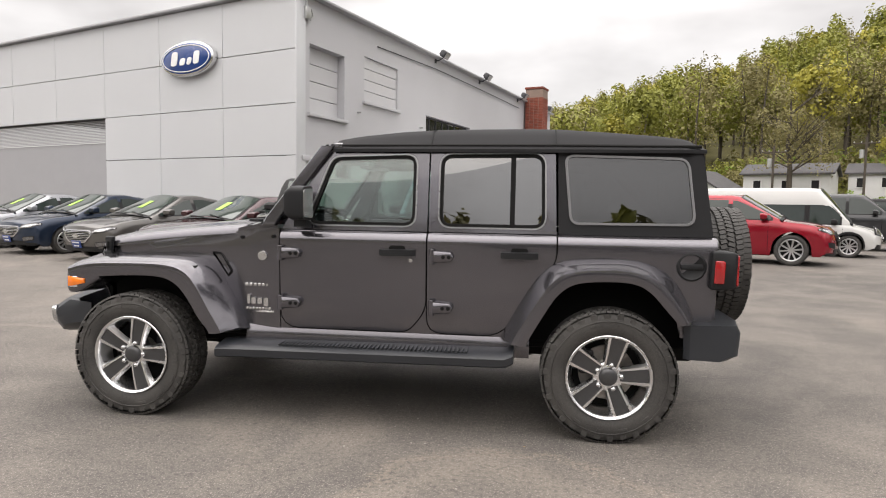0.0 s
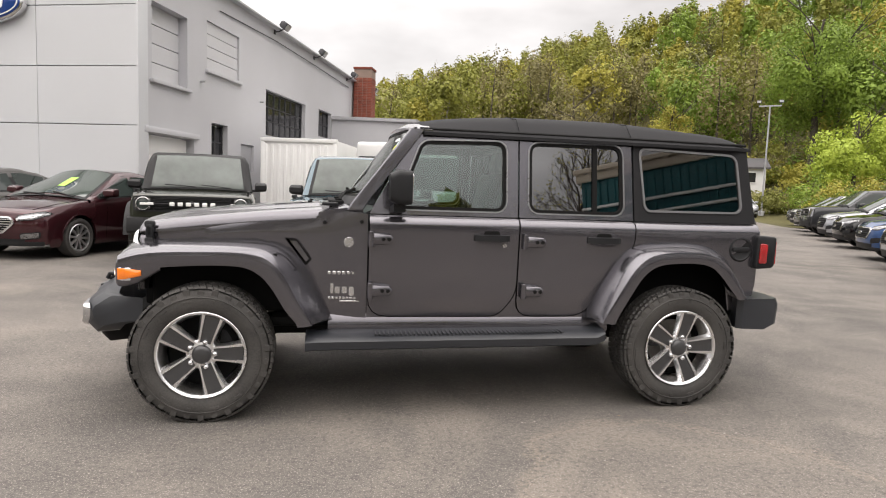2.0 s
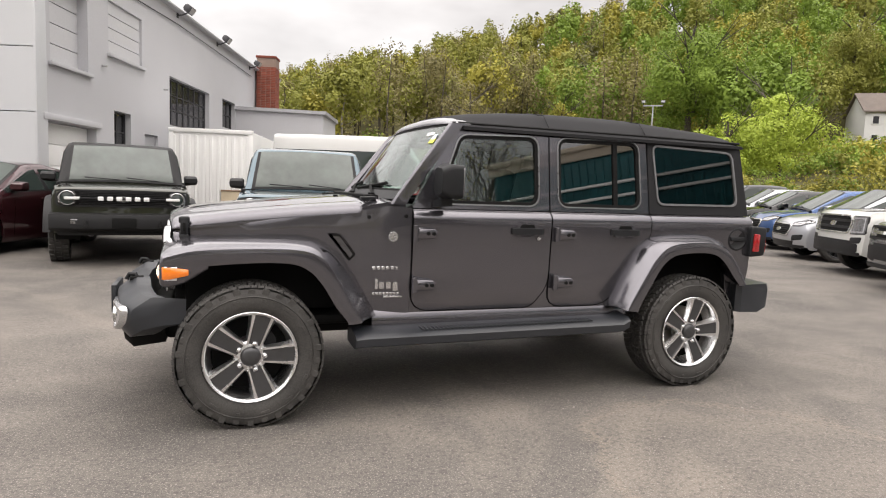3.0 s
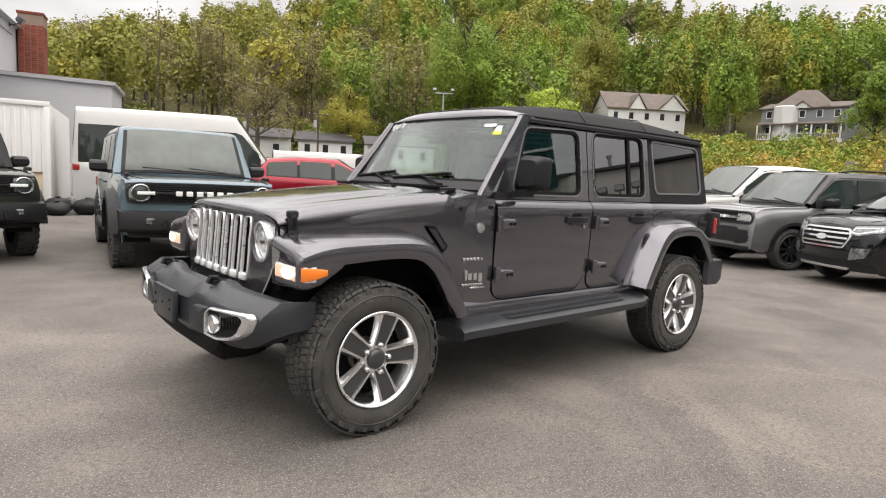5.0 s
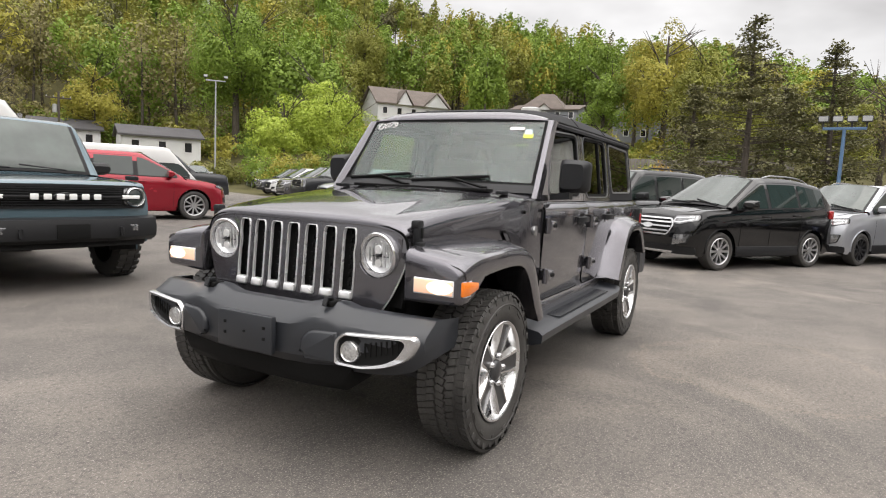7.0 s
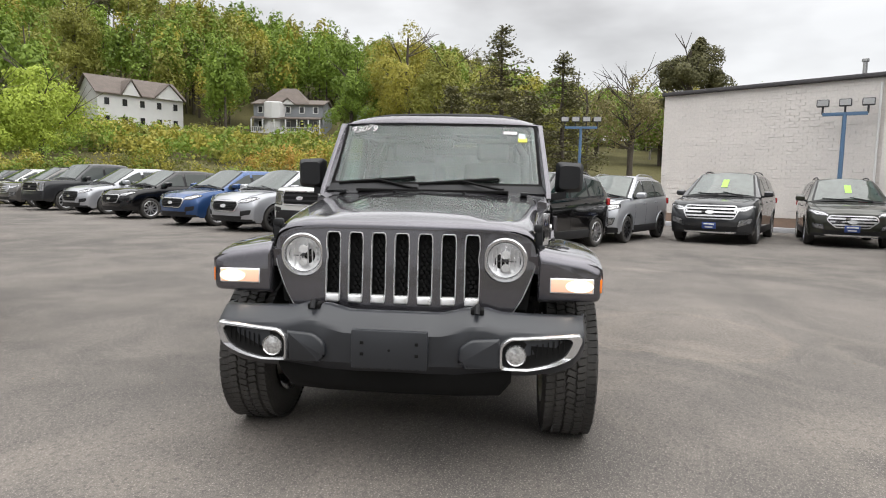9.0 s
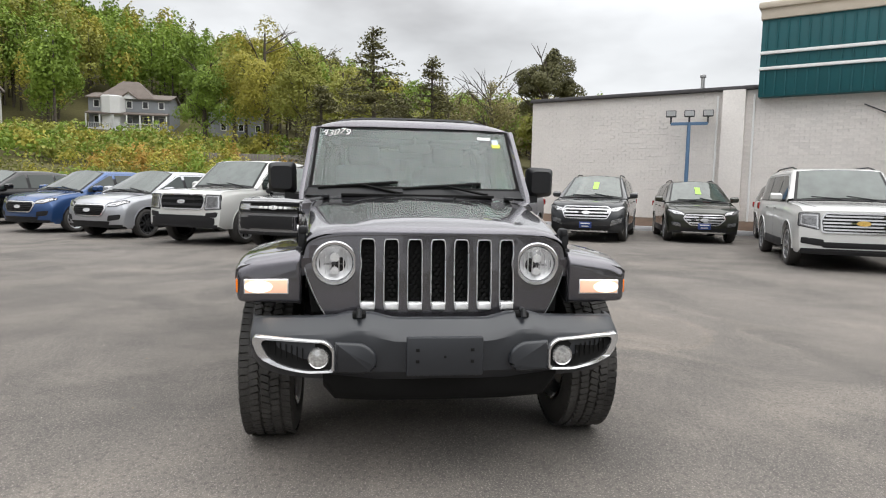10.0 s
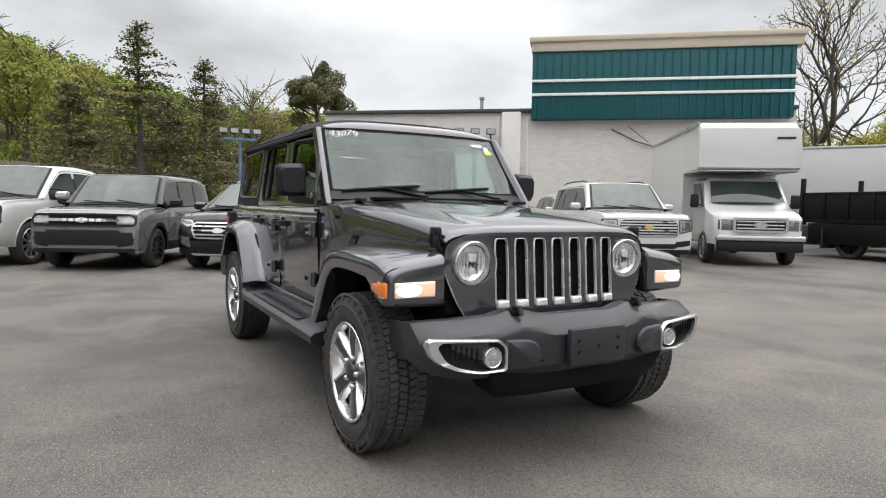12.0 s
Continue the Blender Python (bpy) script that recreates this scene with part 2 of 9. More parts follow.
def leaves(name, dark, light, rough=0.6):
    """Leaves: each one a little different, some light coming through."""
    mt = bpy.data.materials.new(name)
    mt.use_nodes = True
    nt = mt.node_tree
    p = nt.nodes["Principled BSDF"]
    p.inputs["Roughness"].default_value = rough
    p.inputs["Specular IOR Level"].default_value = 0.25
    g = nt.nodes.new("ShaderNodeNewGeometry")
    co = nt.nodes.new("ShaderNodeTexCoord")
    n = nt.nodes.new("ShaderNodeTexNoise")
    n.inputs["Scale"].default_value = 0.16
    nt.links.new(co.outputs["Object"], n.inputs["Vector"])
    ad = nt.nodes.new("ShaderNodeMath")
    ad.operation = "MULTIPLY_ADD"
    ad.inputs[1].default_value, ad.inputs[2].default_value = 0.40, -0.06
    nt.links.new(g.outputs["Random Per Island"], ad.inputs[0])
    a2 = nt.nodes.new("ShaderNodeMath")
    nt.links.new(ad.outputs[0], a2.inputs[0])
    nt.links.new(n.outputs["Fac"], a2.inputs[1])
    mix = nt.nodes.new("ShaderNodeMix")
    mix.data_type = "RGBA"
    mix.inputs["A"].default_value, mix.inputs["B"].default_value = (*dark, 1), (*light, 1)
    nt.links.new(a2.outputs[0], mix.inputs["Factor"])
    nt.links.new(mix.outputs["Result"], p.inputs["Base Color"])
    tr = nt.nodes.new("ShaderNodeBsdfTranslucent")
    nt.links.new(mix.outputs["Result"], tr.inputs["Color"])
    ms = nt.nodes.new("ShaderNodeMixShader")
    ms.inputs[0].default_value = 0.22
    nt.links.new(p.outputs[0], ms.inputs[1])
    nt.links.new(tr.outputs[0], ms.inputs[2])
    nt.links.new(ms.outputs[0], nt.nodes["Material Output"].inputs["Surface"])
    return mt


def asphalt():
    """Worn asphalt: stone grains, broad patches, pale dusty stains, dark drips and faint tyre sweeps."""
    mt = bpy.data.materials.new("worn_asphalt")
    mt.use_nodes = True
    nt = mt.node_tree
    p = nt.nodes["Principled BSDF"]
    p.inputs["Specular IOR Level"].default_value = 0.35
    co = nt.nodes.new("ShaderNodeTexCoord")
    def tex(scale, detail, rough=0.55, dist=0.0, stretch=None):
        n = nt.nodes.new("ShaderNodeTexNoise")
        n.inputs["Scale"].default_value, n.inputs["Detail"].default_value = scale, detail
        n.inputs["Roughness"].default_value, n.inputs["Distortion"].default_value = rough, dist
        if stretch:
            mp = nt.nodes.new("ShaderNodeMapping")
            mp.inputs["Scale"].default_value, mp.inputs["Rotation"].default_value = stretch[0], (0, 0, stretch[1])
            nt.links.new(co.outputs["Object"], mp.inputs["Vector"])
            nt.links.new(mp.outputs["Vector"], n.inputs["Vector"])
        else:
            nt.links.new(co.outputs["Object"], n.inputs["Vector"])
        return n
    def ramp(src, a, b, lo=0.0, hi=1.0):
        m = nt.nodes.new("ShaderNodeMapRange")
        m.inputs["From Min"].default_value, m.inputs["From Max"].default_value = a, b
        m.inputs["To Min"].default_value, m.inputs["To Max"].default_value = lo, hi
        nt.links.new(src, m.inputs["Value"])
        return m.outputs["Result"]
    def mix(fac, a, b, blend="MIX"):
        m = nt.nodes.new("ShaderNodeMix")
        m.data_type, m.blend_type = "RGBA", blend
        if isinstance(fac, float):
            m.inputs["Factor"].default_value = fac
        else:
            nt.links.new(fac, m.inputs["Factor"])
        for k, v in (("A", a), ("B", b)):
            if isinstance(v, tuple):
                m.inputs[k].default_value = (*v, 1)
            else:
                nt.links.new(v, m.inputs[k])
        return m.outputs["Result"]
    broad, mid, fine, grit = tex(0.16, 5, 0.6, 0.6), tex(0.9, 6, 0.65, 0.4), tex(34, 5, 0.78), tex(105, 2, 0.6)
    sweep = tex(0.5, 3, 0.5, 0.3, ((0.22, 1.6, 1.0), 0.45))
    col = mix(ramp(broad.outputs["Fac"], 0.36, 0.66), (0.076, 0.070, 0.065), (0.150, 0.136, 0.124))
    col = mix(ramp(mid.outputs["Fac"], 0.40, 0.72, 0.0, 0.65), col, (0.205, 0.180, 0.157))
    col = mix(ramp(sweep.outputs["Fac"], 0.52, 0.70, 0.0, 0.5), col, (0.062, 0.057, 0.053))
    # pale tide marks left by dried puddles
    tide, where = tex(0.33, 3, 0.5, 1.3), tex(0.21, 2, 0.5)
    off = nt.nodes.new("ShaderNodeMath")
    off.operation = "SUBTRACT"
    off.inputs[1].default_value = 0.52
    nt.links.new(tide.outputs["Fac"], off.inputs[0])
    dist = nt.nodes.new("ShaderNodeMath")
    dist.operation = "ABSOLUTE"
    nt.links.new(off.outputs[0], dist.inputs[0])
    both_ = nt.nodes.new("ShaderNodeMath")
    both_.operation = "MULTIPLY"
    nt.links.new(ramp(dist.outputs[0], 0.004, 0.050, 0.30, 0.0), both_.inputs[0])
    nt.links.new(ramp(where.outputs["Fac"], 0.50, 0.66), both_.inputs[1])
    col = mix(both_.outputs[0], col, (0.30, 0.262, 0.220))
    # one dried puddle near the vehicle: a pale rim and a dusty bed
    warped = nt.nodes.new("ShaderNodeVectorMath")
    warped.operation = "MULTIPLY_ADD"
    warped.inputs[1].default_value, warped.inputs[2].default_value = (0.9, 0.9, 0.0), (-1.45, 1.65, 0.0)
    nt.links.new(mid.outputs["Color"], warped.inputs[0])
    moved = nt.nodes.new("ShaderNodeVectorMath")
    nt.links.new(warped.outputs["Vector"], moved.inputs[0])
    nt.links.new(co.outputs["Object"], moved.inputs[1])
    span = nt.nodes.new("ShaderNodeVectorMath")
    span.operation = "LENGTH"
    nt.links.new(moved.outputs["Vector"], span.inputs[0])
    away = nt.nodes.new("ShaderNodeMath")
    away.operation = "SUBTRACT"
    away.inputs[1].default_value = 0.92
    nt.links.new(span.outputs["Value"], away.inputs[0])
    near = nt.nodes.new("ShaderNodeMath")
    near.operation = "ABSOLUTE"
    nt.links.new(away.outputs[0], near.inputs[0])
    worn = nt.nodes.new("ShaderNodeMath")
    worn.operation = "MULTIPLY"
    nt.links.new(ramp(near.outputs[0], 0.0, 0.085, 0.45, 0.0), worn.inputs[0])
    nt.links.new(ramp(fine.outputs["Fac"], 0.40, 0.62), worn.inputs[1])
    col = mix(ramp(span.outputs["Value"], 0.70, 0.96, 0.10, 0.0), col, (0.26, 0.215, 0.170))
    col = mix(worn.outputs[0], col, (0.30, 0.245, 0.190))
    spots = nt.nodes.new("ShaderNodeTexVoronoi")
    spots.inputs["Scale"].default_value = 1.4
    nt.links.new(co.outputs["Object"], spots.inputs["Vector"])
    col = mix(ramp(spots.outputs["Distance"], 0.025, 0.06, 0.55, 0.0), col, (0.035, 0.033, 0.032))
    col = mix(ramp(grit.outputs["Fac"], 0.55, 0.69, 0.0, 0.80), col, (0.36, 0.328, 0.292))
    col = mix(ramp(fine.outputs["Fac"], 0.36, 0.52, 0.58, 0.0), col, (0.040, 0.038, 0.037))
    nt.links.new(col, p.inputs["Base Color"])
    nt.links.new(ramp(mid.outputs["Fac"], 0.3, 0.7, 0.92, 0.72), p.inputs["Roughness"])
    add = nt.nodes.new("ShaderNodeMath")
    nt.links.new(fine.outputs["Fac"], add.inputs[0])
    nt.links.new(grit.outputs["Fac"], add.inputs[1])
    b = nt.nodes.new("ShaderNodeBump")
    b.inputs["Strength"].default_value, b.inputs["Distance"].default_value = 0.55, 0.008
    nt.links.new(add.outputs[0], b.inputs["Height"])
    nt.links.new(b.outputs["Normal"], p.inputs["Normal"])
    return mt


M_ASPHALT = asphalt()
M_EARTH = surface("grass_and_leaf_litter", (0.085, 0.078, 0.035), 0.95, 0, 0.4, 0.12, 3.0, 0.03, spec=0.1)
M_PANEL = surface("light_grey_facade_panel", (0.520, 0.530, 0.548), 0.45, 0.0, 0.04, 0.6, 40.0, spec=0.4)
M_STUCCO = surface("grey_white_stucco", (0.450, 0.450, 0.470), 0.85, 0, 0.07, 0.5, 30.0, 0.004)
M_BOARD = surface("grey_painted_boards", (0.50, 0.50, 0.515), 0.7, 0, 0.06, 0.8, 20.0, 0.003)
M_JOINT = surface("dark_joint", (0.10, 0.10, 0.10), 0.8)
M_SHUTTER = surface("grey_metal_shutter", (0.36, 0.36, 0.375), 0.5, 0.2, 0.06)
M_BRICKRED = surface("red_chimney_brick", (0.20, 0.052, 0.032), 0.9, 0, 0.25, 3.0, 25.0, 0.006, per=0.25)
M_MORTAR = surface("dull_mortar", (0.22, 0.16, 0.13), 0.95, 0, 0.1, 3.0, 50.0, 0.004)
M_WINGLASS = surface("dark_window_glass", (0.025, 0.025, 0.028), 0.06, 0, 0.3, 0.8, 6.0, rough_var=0.05)
M_STEEL = surface("galvanised_steel", (0.45, 0.45, 0.45), 0.45, 0.8, 0.15, 4.0)
M_DARKMETAL = surface("dark_painted_metal", (0.045, 0.045, 0.05), 0.5, 0.2, 0.2, 4.0)
M_WHITE = surface("white_paint", (0.76, 0.76, 0.75), 0.5, 0, 0.05, 1.5, 40.0)
M_BRICKWHITE = surface("white_painted_brick", (0.68, 0.645, 0.615), 0.85, 0, 0.10, 0.8, 18.0, 0.006, per=0.06)
M_TEAL = surface("teal_metal_cladding", (0.003, 0.080, 0.092), 0.5, 0.1, 0.15, 1.5, 30.0)
M_CREAM = surface("cream_fascia", (0.55, 0.48, 0.39), 0.7, 0, 0.08, 1.0, 30.0)
M_BLUEPOLE = surface("blue_painted_steel", (0.10, 0.18, 0.30), 0.5, 0.2, 0.15, 3.0)
M_BARK = surface("grey_brown_bark", (0.075, 0.062, 0.050), 0.95, 0, 0.35, 2.0, 20.0, 0.02)
M_PALEBARK = surface("pale_grey_bark", (0.22, 0.20, 0.17), 0.95, 0, 0.3, 2.0, 20.0, 0.02)
M_ROOFDARK = surface("dark_roof_shingles", (0.075, 0.072, 0.075), 0.95, 0, 0.25, 1.0, 15.0, 0.01)
M_ROOFBROWN = surface("brown_roof_shingles", (0.135, 0.112, 0.098), 0.95, 0, 0.25, 1.0, 15.0, 0.01)
M_SIDING = surface("white_house_siding", (0.60, 0.60, 0.60), 0.7, 0, 0.05, 1.0, 20.0)
M_SIDINGGREY = surface("grey_house_siding", (0.20, 0.21, 0.23), 0.7, 0, 0.1, 1.0, 20.0)
L_OLIVE = leaves("olive_spring_leaves", (0.118, 0.122, 0.024), (0.310, 0.318, 0.068))
L_GREEN = leaves("fresh_green_leaves", (0.060, 0.098, 0.014), (0.250, 0.350, 0.055))
L_LIME = leaves("lime_green_leaves", (0.20, 0.27, 0.03), (0.46, 0.55, 0.09))
L_YELLOW = leaves("yellow_green_leaves", (0.165, 0.152, 0.024), (0.420, 0.385, 0.072))
L_BROWN = leaves("brown_budding_twigs", (0.115, 0.102, 0.044), (0.275, 0.245, 0.105))
L_OCHRE = leaves("ochre_budding_leaves", (0.20, 0.12, 0.025), (0.46, 0.30, 0.07))
L_CONIFER = leaves("dark_conifer_needles", (0.055, 0.058, 0.026), (0.185, 0.175, 0.078))
L_HEDGE = leaves("hedge_leaves", (0.055, 0.070, 0.018), (0.235, 0.235, 0.060))


# ---- ground and hill ----
def lerp_table(tab, a):
    if a <= tab[0][0]:
        return tab[0][1]
    for (a0, v0), (a1, v1) in zip(tab, tab[1:]):
        if a <= a1:
            t = (a - a0) / (a1 - a0)
            return v0 + (v1 - v0) * t
    return tab[-1][1]


# angle from +x in degrees, and how many degrees over the level the wooded crest stands
CREST = [(-180, 3), (-75, 5), (-40, 6.5), (-20, 8.0), (-8, 8.6), (0, 10.6), (6, 12.6), (13, 13.3), (20, 14.6), (30, 15.4), (42, 17.5), (55, 17.5), (62, 15.6), (70, 13.4), (80, 11.0), (87, 8.6), (100, 7), (130, 5), (180, 3)]


def land(x, y):
    """The height of the ground."""
    r, a = math.hypot(x + 2, y), math.degrees(math.atan2(y, x + 2))
    top = max(210 * math.tan(radians(lerp_table(CREST, a))) - 15, 3)
    r0 = lerp_table([(-60, 60), (-20, 42), (0, 36), (40, 40), (52, 58), (90, 66), (120, 70), (180, 80)], a)
    steps = [(0, 0), (r0, 0), (r0 + 30, 2.4), (112, max(min(9.0, top * 0.4), 3)), (128, max(min(11.5, top * 0.5), 3.2)), (210, top), (300, top * 1.05), (900, top * 0.4), (4000, 0)]
    return lerp_table(steps, r) + (noise.noise(Vector((x * 0.03, y * 0.03, 0))) * 2.0 if r > 130 else 0)


def build_ground():
    rings = [0, 12, 24, 36, 44, 52, 60, 68, 76, 84, 92, 100, 108, 116, 124, 132, 142, 154, 168, 182, 196, 210, 230, 260, 300, 420, 600, 900, 1500, 4000]
    g, seg = Geo(), 144
    loops = []
    for r in rings:
        r = max(r, 0.01)
        loops.append([(-2 + r * math.cos(a), r * math.sin(a), land(-2 + r * math.cos(a), r * math.sin(a)) - 0.02) for a in (2 * math.pi * i / seg for i in range(seg))])
    g.loft(loops, True, False)
    tagged(part("ground", g, M_EARTH, smooth=180), "grassy ground and wooded hillside round the lot", "ground", kind="structure")
    # the asphalt of the lot
    g = Geo()
    edge = []
    for i in range(96):
        a = -180 + 360 * i / 96
        r = lerp_table([(-180, 60), (-60, 50), (-25, 34), (-5, 26), (10, 24), (30, 26), (45, 36), (55, 56), (90, 60), (120, 60), (180, 60)], a)
        edge.append((-2 + r * math.cos(radians(a)), r * math.sin(radians(a))))
    rows = []
    for k in (0.0005, 0.1, 0.2, 0.4, 0.7, 1.0):
        rows.append([(-2 + (x + 2) * k, y * k, 0.0) for x, y in edge])
    g.loft(rows, True, False)
    g.add(rows[0], [tuple(range(len(edge)))])
    tagged(part("asphalt_lot", g, M_ASPHALT, smooth=180), "worn grey asphalt of the dealer's parking lot", "asphalt", kind="structure")


build_ground()


def warp(g, fn):
    g.v = [tuple(fn(*p)) for p in g.v]
    return g


def panel_geo(outline, surf, zcuts=(), xcuts=(), thick=0.025, edge=0.006):
    """A pressed panel: outline in x and z, outer side at y = surf(x, z), with a rolled edge and a back."""
    b = bmesh.new()
    b.faces.new([b.verts.new((x, 0, z)) for x, z in outline])
    for z in zcuts:
        bmesh.ops.bisect_plane(b, geom=list(b.verts) + list(b.edges) + list(b.faces), plane_co=(0, 0, z), plane_no=(0, 0, 1))
    for x in xcuts:
        bmesh.ops.bisect_plane(b, geom=list(b.verts) + list(b.edges) + list(b.faces), plane_co=(x, 0, 0), plane_no=(1, 0, 0))
    rim = {v for e in b.edges if e.is_boundary for v in e.verts}
    if edge:
        bmesh.ops.inset_region(b, faces=list(b.faces), thickness=edge, depth=0.0, use_even_offset=True)
    for v in b.verts:
        v.co.y = surf(v.co.x, v.co.z) + (edge if v in rim else 0)
    out = bmesh.ops.extrude_edge_only(b, edges=[e for e in b.edges if e.is_boundary])
    for v in out["geom"]:
        if isinstance(v, bmesh.types.BMVert):
            v.co.y += thick
    return Geo().bm(b)


def table(pts):
    """A smooth-enough function through (x, value) pairs."""
    return lambda x: lerp_table(pts, x)


def text_geo(body, size, depth=0.002):
    """The mesh of a short text with the built-in font, in the xy plane."""
    cu = bpy.data.curves.new("writing", "FONT")
    cu.body, cu.size, cu.extrude, cu.align_x = body, size, depth, "CENTER"
    ob = bpy.data.objects.new("writing", cu)
    me = bpy.data.meshes.new_from_object(ob)
    g = Geo().add([tuple(v.co) for v in me.vertices], [tuple(p.vertices) for p in me.polygons])
    bpy.data.objects.remove(ob)
    bpy.data.curves.remove(cu)
    bpy.data.meshes.remove(me)
    return g


# ---- buildings ----
def frame_of(origin, along):
    """A pose whose x runs along a wall, y into the building and z up."""
    x = Vector((along[0], along[1], 0)).normalized()
    y = Vector((-x.y, x.x, 0))
    m = Matrix.Identity(4)
    for i, c in enumerate((x, y, Vector((0, 0, 1)))):
        for k in range(3):
            m[k][i] = c[k]
    m.translation = Vector((*origin, 0) if len(origin) == 2 else origin)
    return m


def wall_geo(length, height, thick, openings=(), z0=0.0):
    """A wall from y = 0 to y = thick with openings (a, b, low, high) through it."""
    xs = sorted({0.0, length, *(v for o in openings for v in o[:2])})
    zs = sorted({z0, height, *(v for o in openings for v in o[2:])})
    def solid(i, k):
        if not (0 <= i < len(xs) - 1 and 0 <= k < len(zs) - 1):
            return False
        cx, cz = (xs[i] + xs[i + 1]) / 2, (zs[k] + zs[k + 1]) / 2
        return not any(a < cx < b and lo < cz < hi for a, b, lo, hi in openings)
    g = Geo()
    for i in range(len(xs) - 1):
        for k in range(len(zs) - 1):
            if not solid(i, k):
                continue
            a, b, lo, hi = xs[i], xs[i + 1], zs[k], zs[k + 1]
            g.add([(a, 0, lo), (b, 0, lo), (b, 0, hi), (a, 0, hi)], [(0, 1, 2, 3)])
            g.add([(a, thick, lo), (a, thick, hi), (b, thick, hi), (b, thick, lo)], [(0, 1, 2, 3)])
            for ok, q in ((solid(i - 1, k), [(a, 0, lo), (a, 0, hi), (a, thick, hi), (a, thick, lo)]), (solid(i + 1, k), [(b, 0, lo), (b, thick, lo), (b, thick, hi), (b, 0, hi)]), (solid(i, k - 1), [(a, 0, lo), (a, thick, lo), (b, thick, lo), (b, 0, lo)]), (solid(i, k + 1), [(a, 0, hi), (b, 0, hi), (b, thick, hi), (a, thick, hi)])):
                if not ok:
                    g.add(q, [(0, 1, 2, 3)])
    return g


def window_in(parent, a, b, lo, hi, deep, cols, rows, frame_mat=None, bar=0.05):
    """A window unit: frame, bars and panes, set back in an opening."""
    w = part("window", Geo().ring([(a, lo), (b, lo), (b, hi), (a, hi)], [(a + bar, lo + bar), (b - bar, lo + bar), (b - bar, hi - bar), (a + bar, hi - bar)], "y", deep - 0.04, deep + 0.04), frame_mat or M_DARKMETAL, parent)
    for i in range(cols):
        for k in range(rows):
            x0, x1 = a + bar + (b - a - 2 * bar) * i / cols, a + bar + (b - a - 2 * bar) * (i + 1) / cols
            z0, z1 = lo + bar + (hi - lo - 2 * bar) * k / rows, lo + bar + (hi - lo - 2 * bar) * (k + 1) / rows
            part("pane", Geo().box(((x0 + x1) / 2, deep + 0.01, (z0 + z1) / 2), (x1 - x0 - 0.03, 0.012, z1 - z0 - 0.03)), M_WINGLASS, w)
    g = Geo()
    for i in range(1, cols):
        x = a + bar + (b - a - 2 * bar) * i / cols
        g.box((x, deep, (lo + hi) / 2), (0.04, 0.05, hi - lo - 2 * bar))
    for k in range(1, rows):
        z = lo + bar + (hi - lo - 2 * bar) * k / rows
        g.box(((a + b) / 2, deep, z), (b - a - 2 * bar, 0.045, 0.035))
    if g.v:
        part("glazing_bars", g, frame_mat or M_DARKMETAL, w)
    return w


def floodlight(m):
    f = thing("wall_floodlight", "dark metal floodlight on a bracket at the roof edge", "floodlight", m, "floodlights on the showroom")
    part("bracket", Geo().tube([(0, 0, 0), (0, -0.18, 0.02), (0, -0.34, 0.10)], 0.025).box((0, -0.02, 0), (0.12, 0.04, 0.16), 0.01), M_DARKMETAL, f)
    tilt = pose(0, -0.42, 0.20, 35)
    part("housing", Geo().box((0, 0, 0), (0.42, 0.22, 0.26), 0.04, at=tilt).box((0, 0.13, 0), (0.30, 0.08, 0.18), 0.02, at=tilt), M_DARKMETAL, f)
    part("lens", Geo().box((0, -0.112, 0), (0.36, 0.012, 0.20), 0.004, at=tilt), M_STEEL, f)


CORNER = (-5.15, 11.5)
FACE = frame_of((CORNER[0] - 0.9342 * 34, CORNER[1] + 0.3567 * 34), (0.9342, -0.3567))   # x runs towards the corner, 34 m long
SIDE = frame_of(CORNER, (0.2971, 0.9549))


